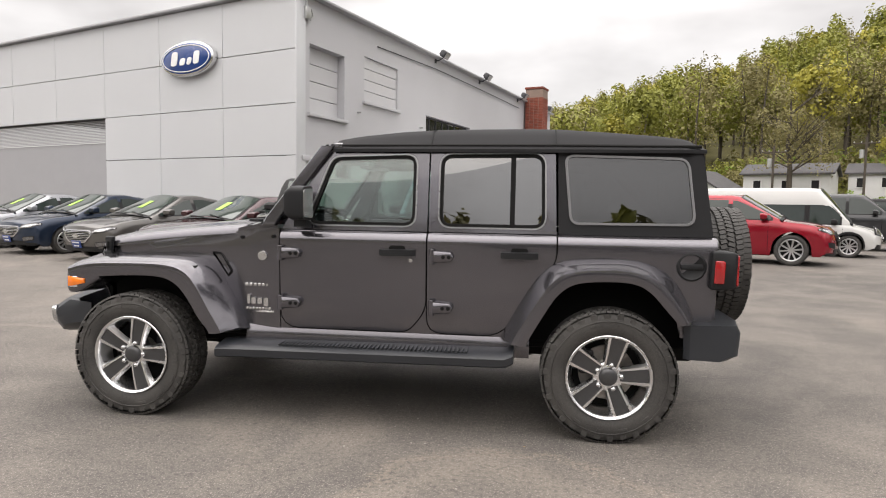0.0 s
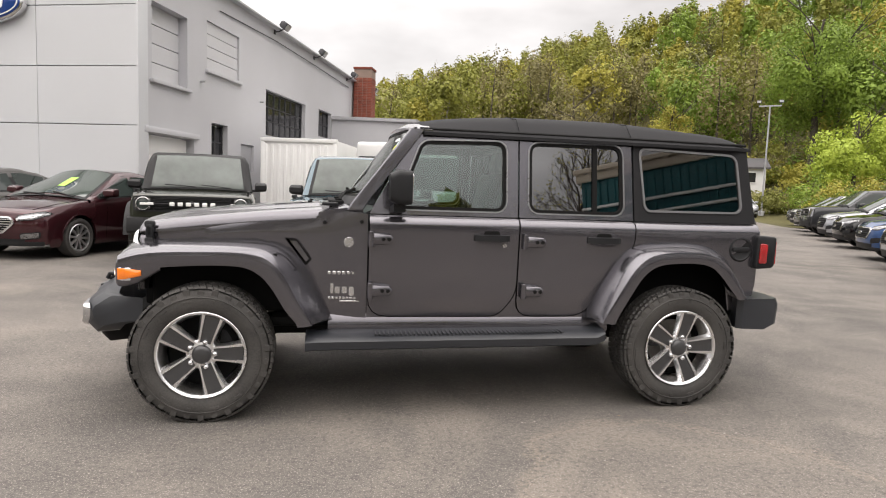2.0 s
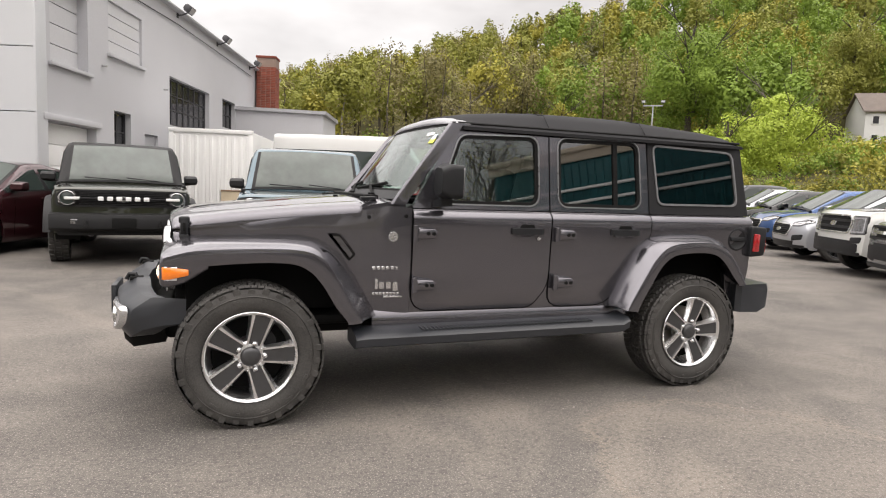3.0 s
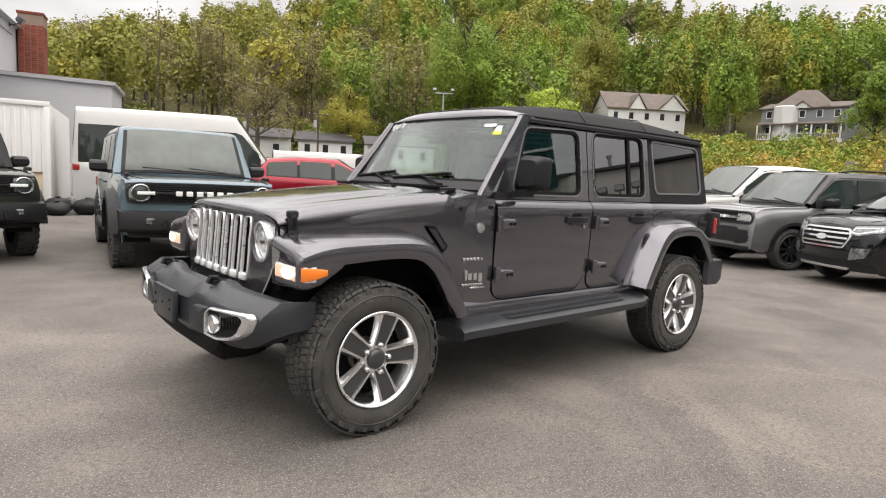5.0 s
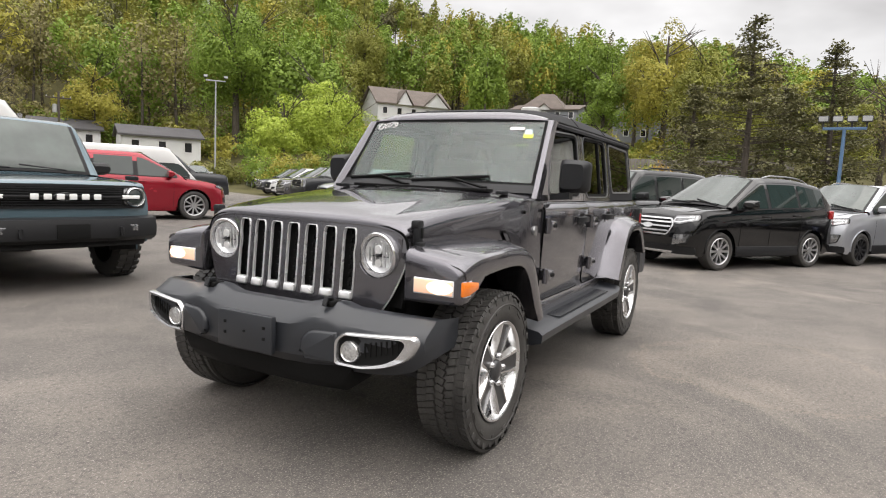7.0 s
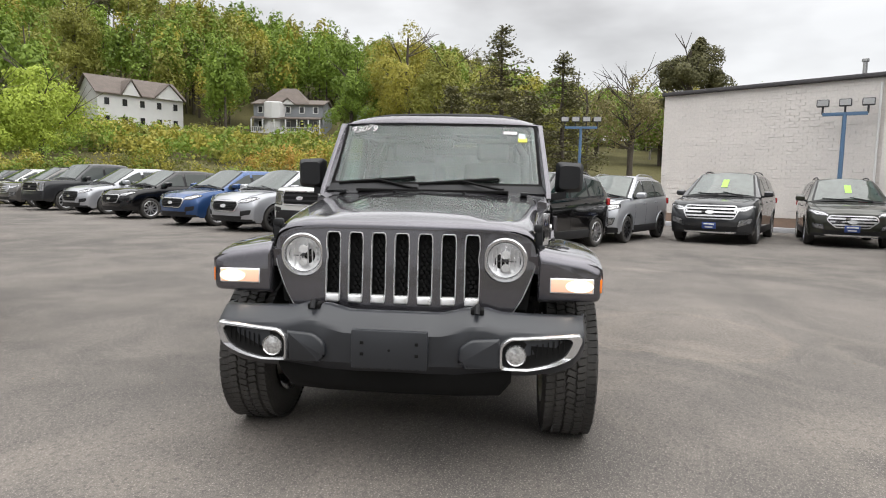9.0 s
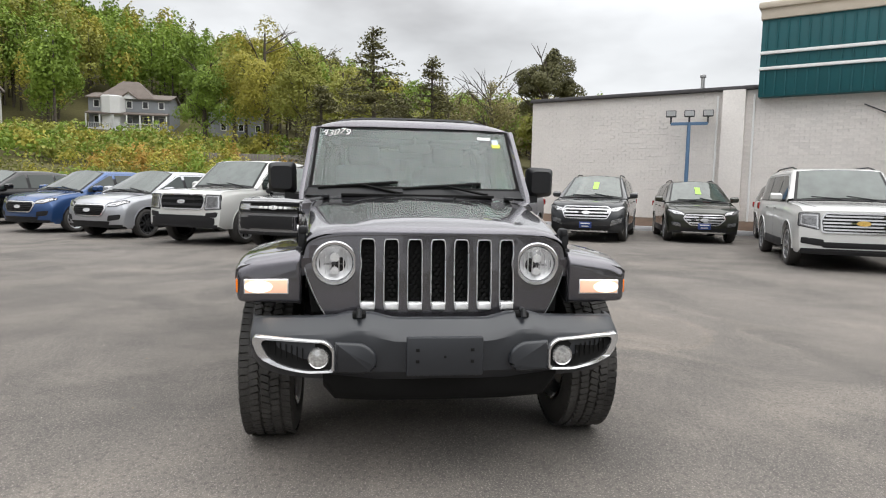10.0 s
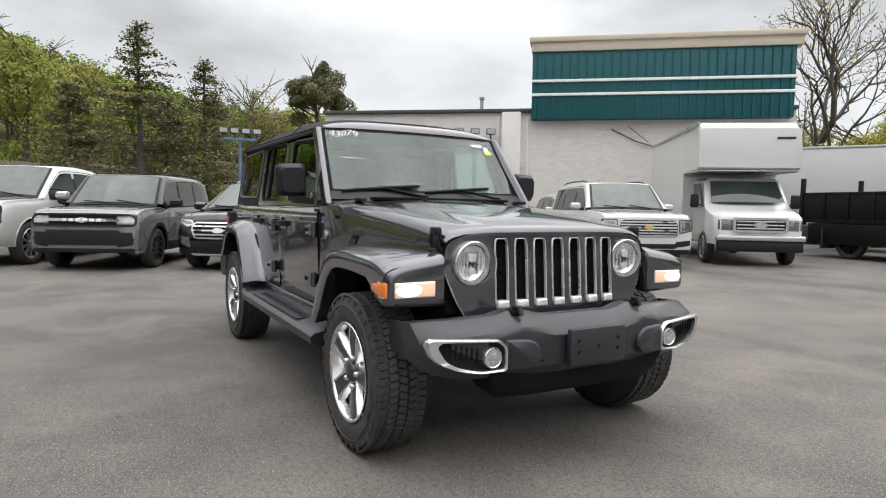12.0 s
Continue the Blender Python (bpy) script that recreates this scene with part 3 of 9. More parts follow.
def build_showroom():
    b = thing("showroom_building", "light grey dealership building with panelled front and stuccoed side", "building", kind="structure")
    L, H = 34.0, 6.85
    shut = (L - 25.0, L - 8.1, 0.0, 3.96)
    wall = part("front_wall", wall_geo(L, H, 0.3, [shut]), M_JOINT, b)
    wall.matrix_basis = FACE
    # cladding panels with open joints
    rows = [(0.02, 2.59), (2.61, 3.95), (3.97, 5.35), (5.37, 6.83)]
    cache = {}
    for k, (z0, z1) in enumerate(rows):
        i = 0
        while 2.68 * i < L:
            x1, x0 = L - 2.68 * i - 0.005, max(L - 2.68 * (i + 1) + 0.005, 0.0)
            i += 1
            if k < 2 and x1 < shut[1] + 0.1 and x0 > shut[0] - 0.1:
                continue
            key = (round(x1 - x0, 3), k)
            if key not in cache:
                cache[key] = Geo().box((0, 0, (z0 + z1) / 2), (x1 - x0, 0.05, z1 - z0), 0.006, 1).mesh("panel", M_PANEL)
            p = part("panel", cache[key], None, wall)
            p.location = ((x0 + x1) / 2, -0.026, 0)
    sh = part("roller_shutter", Geo().box(((shut[0] + shut[1]) / 2, 0.22, 1.6), (shut[1] - shut[0], 0.04, 3.2), 0.0), M_SHUTTER, wall)
    for i in range(14):
        part("louvre_slat", Geo().box(((shut[0] + shut[1]) / 2, 0.18, 3.24 + i * 0.052), (shut[1] - shut[0] - 0.02, 0.05, 0.030), at=None), M_SHUTTER, sh)
    part("corner_trim", Geo().box((L + 0.006, 0.12, H / 2), (0.06, 0.36, H - 0.02), 0.008), M_PANEL, wall)
    part("coping", Geo().box((L / 2, 0.05, H + 0.04), (L + 0.1, 0.5, 0.08), 0.02), M_SHUTTER, wall)

    ops = [(0.54, 2.2, 3.78, 5.62), (3.27, 5.35, 4.5, 5.86), (0.33, 2.56, 0.0, 2.46), (3.54, 4.57, 1.5, 3.04), (7.5, 11.65, 3.03, 4.62), (13.4, 15.3, 3.5, 4.68), (5.5, 6.5, 1.7, 2.58)]
    side = part("side_wall", wall_geo(24.0, 6.8, 0.35, ops), M_STUCCO, b)
    side.matrix_basis = SIDE
    # blocked-up upper windows, boarded with wide planks
    for a, c, lo, hi, deep in ((0.54, 2.2, 3.78, 5.62, 0.24), (3.27, 5.35, 4.5, 5.86, 0.06)):
        n = 4
        for k in range(n):
            z0, z1 = lo + (hi - lo) * k / n, lo + (hi - lo) * (k + 1) / n
            part("board", Geo().box(((a + c) / 2, deep + 0.03, (z0 + z1) / 2), (c - a, 0.05, z1 - z0 - 0.018), 0.006, 1), M_BOARD, side)
        part("sill", Geo().box(((a + c) / 2, -0.03, lo - 0.05), (c - a + 0.2, 0.14, 0.09), 0.012), M_STUCCO, side)
    g = part("garage_door", Geo().box((1.445, 0.28, 1.2), (2.23, 0.03, 2.46)), M_WHITE, side, "white sectional garage door")
    for k in range(5):
        part("door_section", Geo().box((1.445, 0.25, 0.25 + 0.49 * k), (2.21, 0.04, 0.465), 0.012), M_WHITE, g)
    part("lintel", Geo().box((1.445, -0.02, 2.55), (2.6, 0.1, 0.14), 0.01), M_STUCCO, side)
    window_in(side, 3.54, 4.57, 1.5, 3.04, 0.2, 2, 3)
    window_in(side, 7.5, 11.65, 3.03, 4.62, 0.2, 7, 3)
    window_in(side, 13.4, 15.3, 3.5, 4.68, 0.2, 3, 2)
    part("vent_panel", Geo().box((6.0, 0.1, 2.14), (1.0, 0.05, 0.88), 0.01), M_SHUTTER, side)
    part("coping", Geo().box((12.0, 0.05, 6.83), (24.0, 0.55, 0.07), 0.015), M_SHUTTER, side)
    part("cable", Geo().tube([(4.0, -0.03, 6.30), (8.2, -0.05, 6.42), (12.6, -0.06, 6.40), (18, -0.05, 6.35)], 0.018), M_DARKMETAL, side)
    for x in (2.9, 7.0):
        part("wall_spigot", Geo().cyl((x, -0.06, 4.1), 0.03, 0.16, "y", 8), M_STEEL, side)
    part("roof", Geo().prism([(L - 33.5, 0.35), (L - 0.4, 0.35), (L - 1.9, 23.6), (L - 33.5, 23.6)], "z", 6.5, 6.62), M_ROOFDARK, wall)
    for s in (8.2, 12.6, 17.8, 22.5):
        floodlight(SIDE @ Matrix.Translation((s, 0.0, 6.72)))
    # electric meter box and its conduit at the corner
    mb = part("service_head", Geo().box((0.35, -0.06, 6.35), (0.22, 0.12, 0.34), 0.03).tube([(0.35, -0.05, 6.8), (0.35, -0.05, 6.2)], 0.025).tube([(0.5, -0.05, 6.2), (0.62, -0.05, 6.35), (0.55, -0.05, 6.5)], 0.015), M_STEEL, side)
    # chimney of red brick
    ch = thing("brick_chimney", "square red brick chimney against the side wall", "chimney", SIDE @ Matrix.Translation((19.4, -0.55, 0)), kind="structure")
    part("core", Geo().box((0, 0, 3.72), (0.93, 0.93, 7.44)), M_MORTAR, ch)
    stretcher = Geo().box((0, 0, 0), (0.22, 0.05, 0.07), 0.006, 1).mesh("brick", M_BRICKRED)
    rng = random.Random(5)
    n = 0
    for course in range(30):
        z = 4.95 + course * 0.084
        for face in range(4):
            if face == 2:
                continue
            for i in range(4):
                if n >= 300:
                    continue
                u = -0.36 + i * 0.24 + (0.0 if course % 2 else 0.0)
                p = part("brick", stretcher, None, ch)
                q = pose(0, 0, 0, 0, 0, 90 * face)
                p.matrix_basis = q @ Matrix.Translation((u, -0.452 - rng.random() * 0.006, z))
                n += 1
    g = Geo()
    for course in range(58):
        z = 0.06 + course * 0.084
        for face in range(4):
            for i in range(4):
                g.box((-0.36 + i * 0.24, -0.452, z), (0.22, 0.05, 0.07), 0, at=pose(0, 0, 0, 0, 0, 90 * face))
    tagged(part("lower_bricks", g, M_BRICKRED, ch), kind="stuff")
    part("cap", Geo().box((0, 0, 7.5), (1.02, 1.02, 0.12), 0.03), M_BRICKRED, ch)
    # the low annex behind
    an = thing("annex_building", "low pale annex with a flat roof behind the showroom", "building", kind="structure")
    part("wall", Geo().prism([(-0.7, 26.3), (3.3, 25.7), (4.6, 29.6), (4.6, 38.0), (2.0, 38.0)], "z", 0, 4.45), M_STUCCO, an)
    part("roof_edge", Geo().prism([(-0.9, 26.2), (3.4, 25.55), (4.75, 29.6), (4.75, 38.1), (2.0, 38.1)], "z", 4.45, 4.6), M_SHUTTER, an)


build_showroom()


def build_sign():
    m = FACE @ Matrix.Translation((34.0 - 3.95, -0.06, 5.42))
    s = thing("oval_wall_sign", "oval blue dealership sign with a chrome rim on the panelled front", "sign", m)
    def oval(a, b, n=48):
        return [(a * math.cos(2 * math.pi * i / n), b * math.sin(2 * math.pi * i / n)) for i in range(n)]
    part("casing", Geo().prism(oval(1.10, 0.50), "y", -0.18, 0.0, 0.03), surface("chrome_trim", (0.75, 0.75, 0.76), 0.15, 1.0, 0.05), s)
    part("blue_face", Geo().prism(oval(1.03, 0.43), "y", -0.20, -0.15, 0.012), surface("sign_blue", (0.012, 0.045, 0.20), 0.25, 0.0, 0.1, coat=0.6), s)
    white = surface("sign_white", (0.8, 0.8, 0.8), 0.4)
    part("inner_rim", Geo().ring(oval(0.98, 0.385), oval(0.955, 0.36), "y", -0.212, -0.19), white, s)
    # the script on it as plain slanted strokes
    g = Geo()
    for x, w, h, z in ((-0.46, 0.26, 0.40, 0.02), (-0.12, 0.22, 0.20, -0.08), (0.16, 0.18, 0.20, -0.08), (0.46, 0.24, 0.36, 0.0)):
        g.prism(rounded([(x - w / 2 - 0.03, z - h / 2), (x + w / 2 - 0.03, z - h / 2), (x + w / 2 + 0.03, z + h / 2), (x - w / 2 + 0.03, z + h / 2)], min(w, h) * 0.4), "y", -0.215, -0.19)
    part("script_mark", g, white, s)


build_sign()


def build_store():
    W1, dw = (20.62, -6.46), (-0.650, -0.760)
    L = 17.6
    m = frame_of(W1, dw)
    # the lot lies at y < 0 of this wall when looked at from the camera
    inward = (m.to_3x3() @ Vector((0, 1, 0))).dot(Vector((1, -0.5, 0)))
    sgn = 1 if inward > 0 else -1
    b = thing("store_building", "white painted brick store with a teal and cream sign band", "building", m, kind="structure")
    wall = part("brick_wall", wall_geo(L, 4.86, 0.3 * sgn), M_BRICKWHITE, b)
    part("end_wall", Geo().box((0.15, sgn * 12, 2.43), (0.3, 23.4, 4.86)), M_BRICKWHITE, b)
    part("end_wall", Geo().box((L - 0.15, sgn * 12, 2.43), (0.3, 23.4, 4.86)), M_BRICKWHITE, b)
    part("coping", Geo().box((L / 2, 0.1 * sgn, 4.93), (L + 0.1, 0.55, 0.13), 0.03), M_ROOFDARK, b)
    part("roof", Geo().box((L / 2, sgn * 12.2, 4.7), (L - 0.6, 23.5, 0.15)), M_ROOFDARK, b)
    part("pilaster", Geo().box((7.58, -0.09 * sgn, 2.44), (0.72, 0.2, 4.86), 0.01), M_BRICKWHITE, b)
    for x in (7.05, 8.2):
        part("downpipe", Geo().tube([(x, -0.05 * sgn, 4.7), (x, -0.05 * sgn, 0.3)], 0.035), M_WHITE, b)
    sg = part("sign_band", Geo().box((12.87, -0.16 * sgn, 5.78), (9.06, 0.5, 2.48), 0.01), M_TEAL, b, "teal ribbed metal sign band")
    rib = Geo().box((0, 0, 0), (0.05, 0.03, 1.0), 0.006, 1)
    for i in range(30):
        x = 8.5 + i * 0.302
        for z, h in ((6.47, 0.95), (5.70, 0.34), (4.97, 0.80)):
            part("rib", Geo().box((x, -0.43 * sgn, z), (0.05, 0.04, h), 0.008, 1), M_TEAL, sg)
    for z in (5.94, 5.44):
        part("white_stripe", Geo().box((12.87, -0.45 * sgn, z), (9.08, 0.10, 0.10), 0.015), M_WHITE, sg)
    cp = part("cream_cap", Geo().box((12.95, -0.12 * sgn, 7.19), (9.3, 0.75, 0.36), 0.02), M_CREAM, b)
    part("cap_moulding", Geo().box((12.95, -0.14 * sgn, 7.44), (9.45, 0.9, 0.2), 0.04), M_CREAM, cp)
    part("sign_back", Geo().box((12.87, 1.6 * sgn, 6.1), (9.0, 2.9, 2.6)), M_STUCCO, b)
    part("vent_pipe", Geo().cyl((6.2, 1.5 * sgn, 5.2), 0.07, 0.9, "z", 10).cyl((6.2, 1.5 * sgn, 5.68), 0.11, 0.10, "z", 10), M_STEEL, b)
    # planting strip with a kerb at the foot of the wall
    k = thing("planting_strip", "kerbed strip of bare soil along the store wall", "kerb", m, kind="structure")
    part("kerb", Geo().box((L / 2 + 1, -1.3 * sgn, 0.07), (L + 2, 0.16, 0.18), 0.02), M_STUCCO, k)
    part("soil", Geo().prism([(-0.02 * sgn, 0.42), (-0.7 * sgn, 0.30), (-1.22 * sgn, 0.12), (-1.22 * sgn, -0.02), (-0.02 * sgn, -0.02)], "x", 0, L + 2), surface("brown_soil", (0.10, 0.065, 0.045), 0.95, 0, 0.4, 2.0, 30, 0.02), k)
    # bracket of the aerial mast on the wall
    part("wall_cable", Geo().tube([(11.3, -0.05 * sgn, 4.2), (12.2, -0.08 * sgn, 3.75), (13.0, -0.1 * sgn, 3.5)], 0.02).tube([(11.9, -0.05 * sgn, 4.3), (12.6, -0.3 * sgn, 3.7)], 0.015), M_DARKMETAL, b)
    return m, sgn


STORE, STORE_SGN = build_store()


def pole_lamp(m, height, heads, mat, label, spread=1.5):
    p = thing("lot_lamp", label, "lamp post", m)
    part("pole", Geo().tube([(0, 0, 0), (0, 0, height)], 0.075, 10, 0.06), mat, p)
    part("base", Geo().cyl((0, 0, 0.25), 0.24, 0.5, "z", 14), M_STUCCO, p)
    part("cross_arm", Geo().box((0, 0, height), (spread, 0.1, 0.1), 0.01), mat, p)
    for i in range(heads):
        x = -spread / 2 + spread * i / (heads - 1)
        h = part("lamp_head", Geo().box((x, -0.05, height + 0.34), (0.34, 0.24, 0.22), 0.03, at=pose(0, 0, 0, 0)).tube([(x, 0, height), (x, 0, height + 0.26)], 0.03), M_DARKMETAL, p)
        part("lens", Geo().box((x, -0.172, height + 0.34), (0.29, 0.012, 0.17)), M_STEEL, h)


pole_lamp(pose(16.15, -10.85, 0, 0, 0, -118), 3.75, 3, M_BLUEPOLE, "blue lamp post with three square floodlights by the store wall", 1.2)
pole_lamp(pose(34.0, 41.2, 0, 0, 0, -40), 8.9, 2, M_SHUTTER, "tall grey lamp post with two floodlights at the lot's edge", 1.6)
pole_lamp(pose(23.03, -3.58, 0.0, 0, 0, -95), 3.88, 4, M_BLUEPOLE, "blue lamp post with square floodlights behind the parked cars", 1.35)


def container(m):
    c = thing("storage_container", "white corrugated steel storage container beside the showroom", "container", m)
    body = part("body", Geo().box((0, 3.0, 1.42), (2.36, 6.0, 2.6), 0.02), M_WHITE, c)
    for i in range(11):
        part("corrugation", Geo().box((-1.05 + i * 0.21, -0.02, 1.42), (0.11, 0.05, 2.3), 0.02, 1), M_WHITE, body)
    for x in (-1.13, 1.13):
        part("corner_post", Geo().box((x, 0.02, 1.42), (0.14, 0.14, 2.64), 0.02), M_WHITE, c)
    for z in (0.18, 2.7):
        part("rail", Geo().box((0, 0.0, z), (2.4, 0.12, 0.12), 0.015), M_WHITE, c)
    for x in (-1.1, 1.1):
        for y in (0.2, 5.8):
            part("block", Geo().box((x, y, 0.06), (0.3, 0.3, 0.12), 0.01), M_STUCCO, c)


CONTAINER = frame_of((-1.64, 15.59), (0.970, -0.242))
container(CONTAINER)
ply = thing("plywood_sheet", "weathered beige plywood sheet leaning on the container", "board", CONTAINER @ pose(0.66, -0.16, 0, -6))
part("sheet", Geo().box((0, 0, 0.50), (0.72, 0.02, 1.0), 0.004), surface("weathered_plywood", (0.42, 0.35, 0.25), 0.85, 0, 0.2, 3.0, 25.0, 0.003), ply)
part("edge_batten", Geo().box((0, -0.02, 0.985), (0.74, 0.03, 0.04), 0.006), surface("brown_batten", (0.20, 0.13, 0.08), 0.85, 0, 0.2, 3.0, 25.0), ply)


# ---- houses on the hillside ----
def gable_house(m, w, d, h, roof_h, wall_mat, roof_mat, label, storeys=2, gables=0, porch=False):
    """A frame house facing -y of its pose: walls, gable roof along x, windows, front gables, porch."""
    b = thing("house", label, "house", m)
    part("wall", Geo().box((0, d / 2, h / 2 - 1.5), (w, d, h + 3.0)), wall_mat, b)
    r = part("roof", Geo().prism([(-0.4, h - 0.15), (d / 2, h + roof_h), (d + 0.4, h - 0.15), (d + 0.4, h + 0.05), (d / 2, h + roof_h + 0.25), (-0.4, h + 0.05)], "x", -w / 2 - 0.4, w / 2 + 0.4), roof_mat, b)
    part("gable_end", Geo().prism([(0, h), (d / 2, h + roof_h), (d, h)], "x", -w / 2 + 0.01, w / 2 - 0.01), wall_mat, b)
    for i in range(gables):
        x = (-0.5 + (i + 0.5) / gables) * w * (1.25 if i else 0.55)
        gw = w * (0.17 if i else 0.10)
        gb = part("front_gable", Geo().prism([(x - gw, h - 0.1), (x + gw, h - 0.1), (x, h + roof_h * 0.75)], "y", -0.5, d * 0.4), M_SIDING, b)
        part("gable_roof", Geo().prism([(x - gw - 0.3, h - 0.2), (x, h + roof_h * 0.75 + 0.05), (x + gw + 0.3, h - 0.2), (x + gw + 0.3, h), (x, h + roof_h * 0.75 + 0.28), (x - gw - 0.3, h)], "y", -0.7, d * 0.4), roof_mat, gb)
    n = max(int(w / 2.4), 3)
    for s in range(storeys):
        z = 1.0 + s * 2.7
        for i in range(n):
            x = (-0.5 + (i + 0.5) / n) * w
            win = part("window", Geo().ring([(x - 0.50, z), (x + 0.50, z), (x + 0.50, z + 1.3), (x - 0.50, z + 1.3)], [(x - 0.38, z + 0.12), (x + 0.38, z + 0.12), (x + 0.38, z + 1.2), (x - 0.38, z + 1.2)], "y", -0.08, 0.02), M_SIDING, b)
            part("pane", Geo().box((x, -0.01, z + 0.66), (0.76, 0.03, 1.08)), M_WINGLASS, win)
    if porch:
        part("porch_roof", Geo().prism([(-2.2, 2.6), (0, 3.1), (0, 2.85), (-2.2, 2.4)], "x", -w / 2, w / 2), roof_mat, b)
        part("porch_floor", Geo().box((0, -1.1, -1.0), (w, 2.2, 2.2)), M_SIDING, b)
        for i in range(7):
            part("porch_post", Geo().box(((-0.5 + i / 6) * (w - 0.3), -2.05, 1.25), (0.22, 0.22, 2.5), 0.02), M_SIDING, b)
        rail = part("porch_railing", Geo().box((0, -2.05, 0.95), (w, 0.08, 0.08)), M_SIDING, b)
        for i in range(36):
            part("baluster", Geo().box(((-0.5 + (i + 0.5) / 36) * w, -2.05, 0.5), (0.06, 0.05, 0.9)), M_SIDING, rail)
    return b


def on_land(az, r, turn):
    x, y = -2 + r * math.cos(radians(az)), r * math.sin(radians(az))
    return pose(x, y, land(x, y), 0, 0, az - 90 + turn)


h1 = gable_house(on_land(31.4, 112, 22), 13.5, 9, 5.6, 3.0, M_SIDING, M_ROOFBROWN, "white two-storey house with a brown gabled roof on the slope", 2, 2)
h2 = gable_house(on_land(19.6, 122, -14), 13, 10, 5.4, 1.2, M_SIDINGGREY, M_ROOFBROWN, "grey house with white porch and balcony on the slope", 2, 1, True)
part("hipped_roof", Geo().loft([[(-5, 0, 5.6), (4, 0, 5.6), (4, 9, 5.6), (-5, 9, 5.6)], [(-1.8, 3.5, 8.8), (0.8, 3.5, 8.8), (0.8, 5.5, 8.8), (-1.8, 5.5, 8.8)]]), M_ROOFBROWN, h2)
part("bay", Geo().cyl((-2.6, 0, 2.8), 2.0, 5.8, "z", 8), M_SIDING, h2)
h3 = gable_house(on_land(53.0, 78, 8) @ pose(0, 0, 0.7), 8.5, 6, 2.8, 1.0, M_SIDING, M_ROOFDARK, "small white house with dark roof below the wooded hill", 1, 0)
h4 = gable_house(on_land(66.5, 80, -6) @ pose(0, 0, 0.9), 9, 7, 3.0, 1.1, M_SIDING, M_ROOFDARK, "small white house with a dark roof beyond the lot", 1, 0)
h5 = gable_house(on_land(70.2, 70, 75), 8, 6, 2.6, 1.9, M_SIDING, M_ROOFDARK, "white gabled outbuilding at the foot of the hill", 1, 0)
h6 = gable_house(on_land(10.9, 118, 10), 9, 8, 5.0, 2.2, M_SIDINGGREY, M_ROOFDARK, "grey house half hidden by trees on the slope", 2, 0)
h7 = gable_house(on_land(60.0, 88, 0) @ pose(0, 0, 0.7), 7.5, 6, 2.8, 1.1, M_SIDING, M_ROOFDARK, "low white house among trees beyond the lot", 1, 0)


# ---- trees ----
RNG = np.random.default_rng(11)


def leaf_quads(centres, size, facing=None):
    """Small leaves or sprays round the given centres, turned every way or mostly towards facing: vertices and quads."""
    n = len(centres)
    nrm = RNG.normal(size=(n, 3))
    if facing is not None:
        nrm = facing + nrm * 0.42
    nrm /= np.linalg.norm(nrm, axis=1)[:, None]
    u = np.cross(nrm, RNG.normal(size=(n, 3)))
    u /= np.linalg.norm(u, axis=1)[:, None]
    w = np.cross(nrm, u)
    s = size * RNG.uniform(0.6, 1.35, (n, 1))
    v = np.stack([centres - u * s, centres + w * s * 0.62, centres + u * s, centres - w * s * 0.62], 1).reshape(-1, 3)
    return v, np.arange(4 * n).reshape(-1, 4)


def crown_points(n, rx, rz, z0, clumps=26, spread=0.30, hollow=0.30):
    """Leaf places on the outsides of many clumps within an egg-shaped crown from z0 upwards, and which way each leaf looks."""
    c = RNG.normal(size=(clumps, 3))
    c /= np.linalg.norm(c, axis=1)[:, None]
    c *= RNG.uniform(hollow, 0.86, (clumps, 1))
    k = RNG.integers(0, clumps, n)
    d = RNG.normal(size=(n, 3)) + (0, 0, 0.35)
    d /= np.linalg.norm(d, axis=1)[:, None]
    reach = spread * RNG.uniform(0.55, 1.15, (clumps, 1))[k] * (0.62 + 0.42 * np.sqrt(RNG.uniform(0, 1, (n, 1)))) * RNG.normal(1.0, 0.10, (n, 1))
    p = c[k] + d * reach
    p[:, :2] *= (1 - 0.28 * np.clip(p[:, 2:], -1, 1))
    return p * (rx, rx, rz) + (0, 0, z0 + rz), d + c[k] * 0.5


def mesh_np(name, verts, quads, mats, index=None):
    me = bpy.data.meshes.new(name)
    me.vertices.add(len(verts))
    me.vertices.foreach_set("co", np.asarray(verts, np.float32).ravel())
    me.loops.add(quads.size)
    me.loops.foreach_set("vertex_index", quads.astype(np.int32).ravel())
    me.polygons.add(len(quads))
    me.polygons.foreach_set("loop_start", np.arange(0, quads.size, 4, dtype=np.int32))
    if index is not None:
        me.polygons.foreach_set("material_index", np.asarray(index, np.int32))
    for mt in mats:
        me.materials.append(mt)
    me.update(calc_edges=True)
    return me


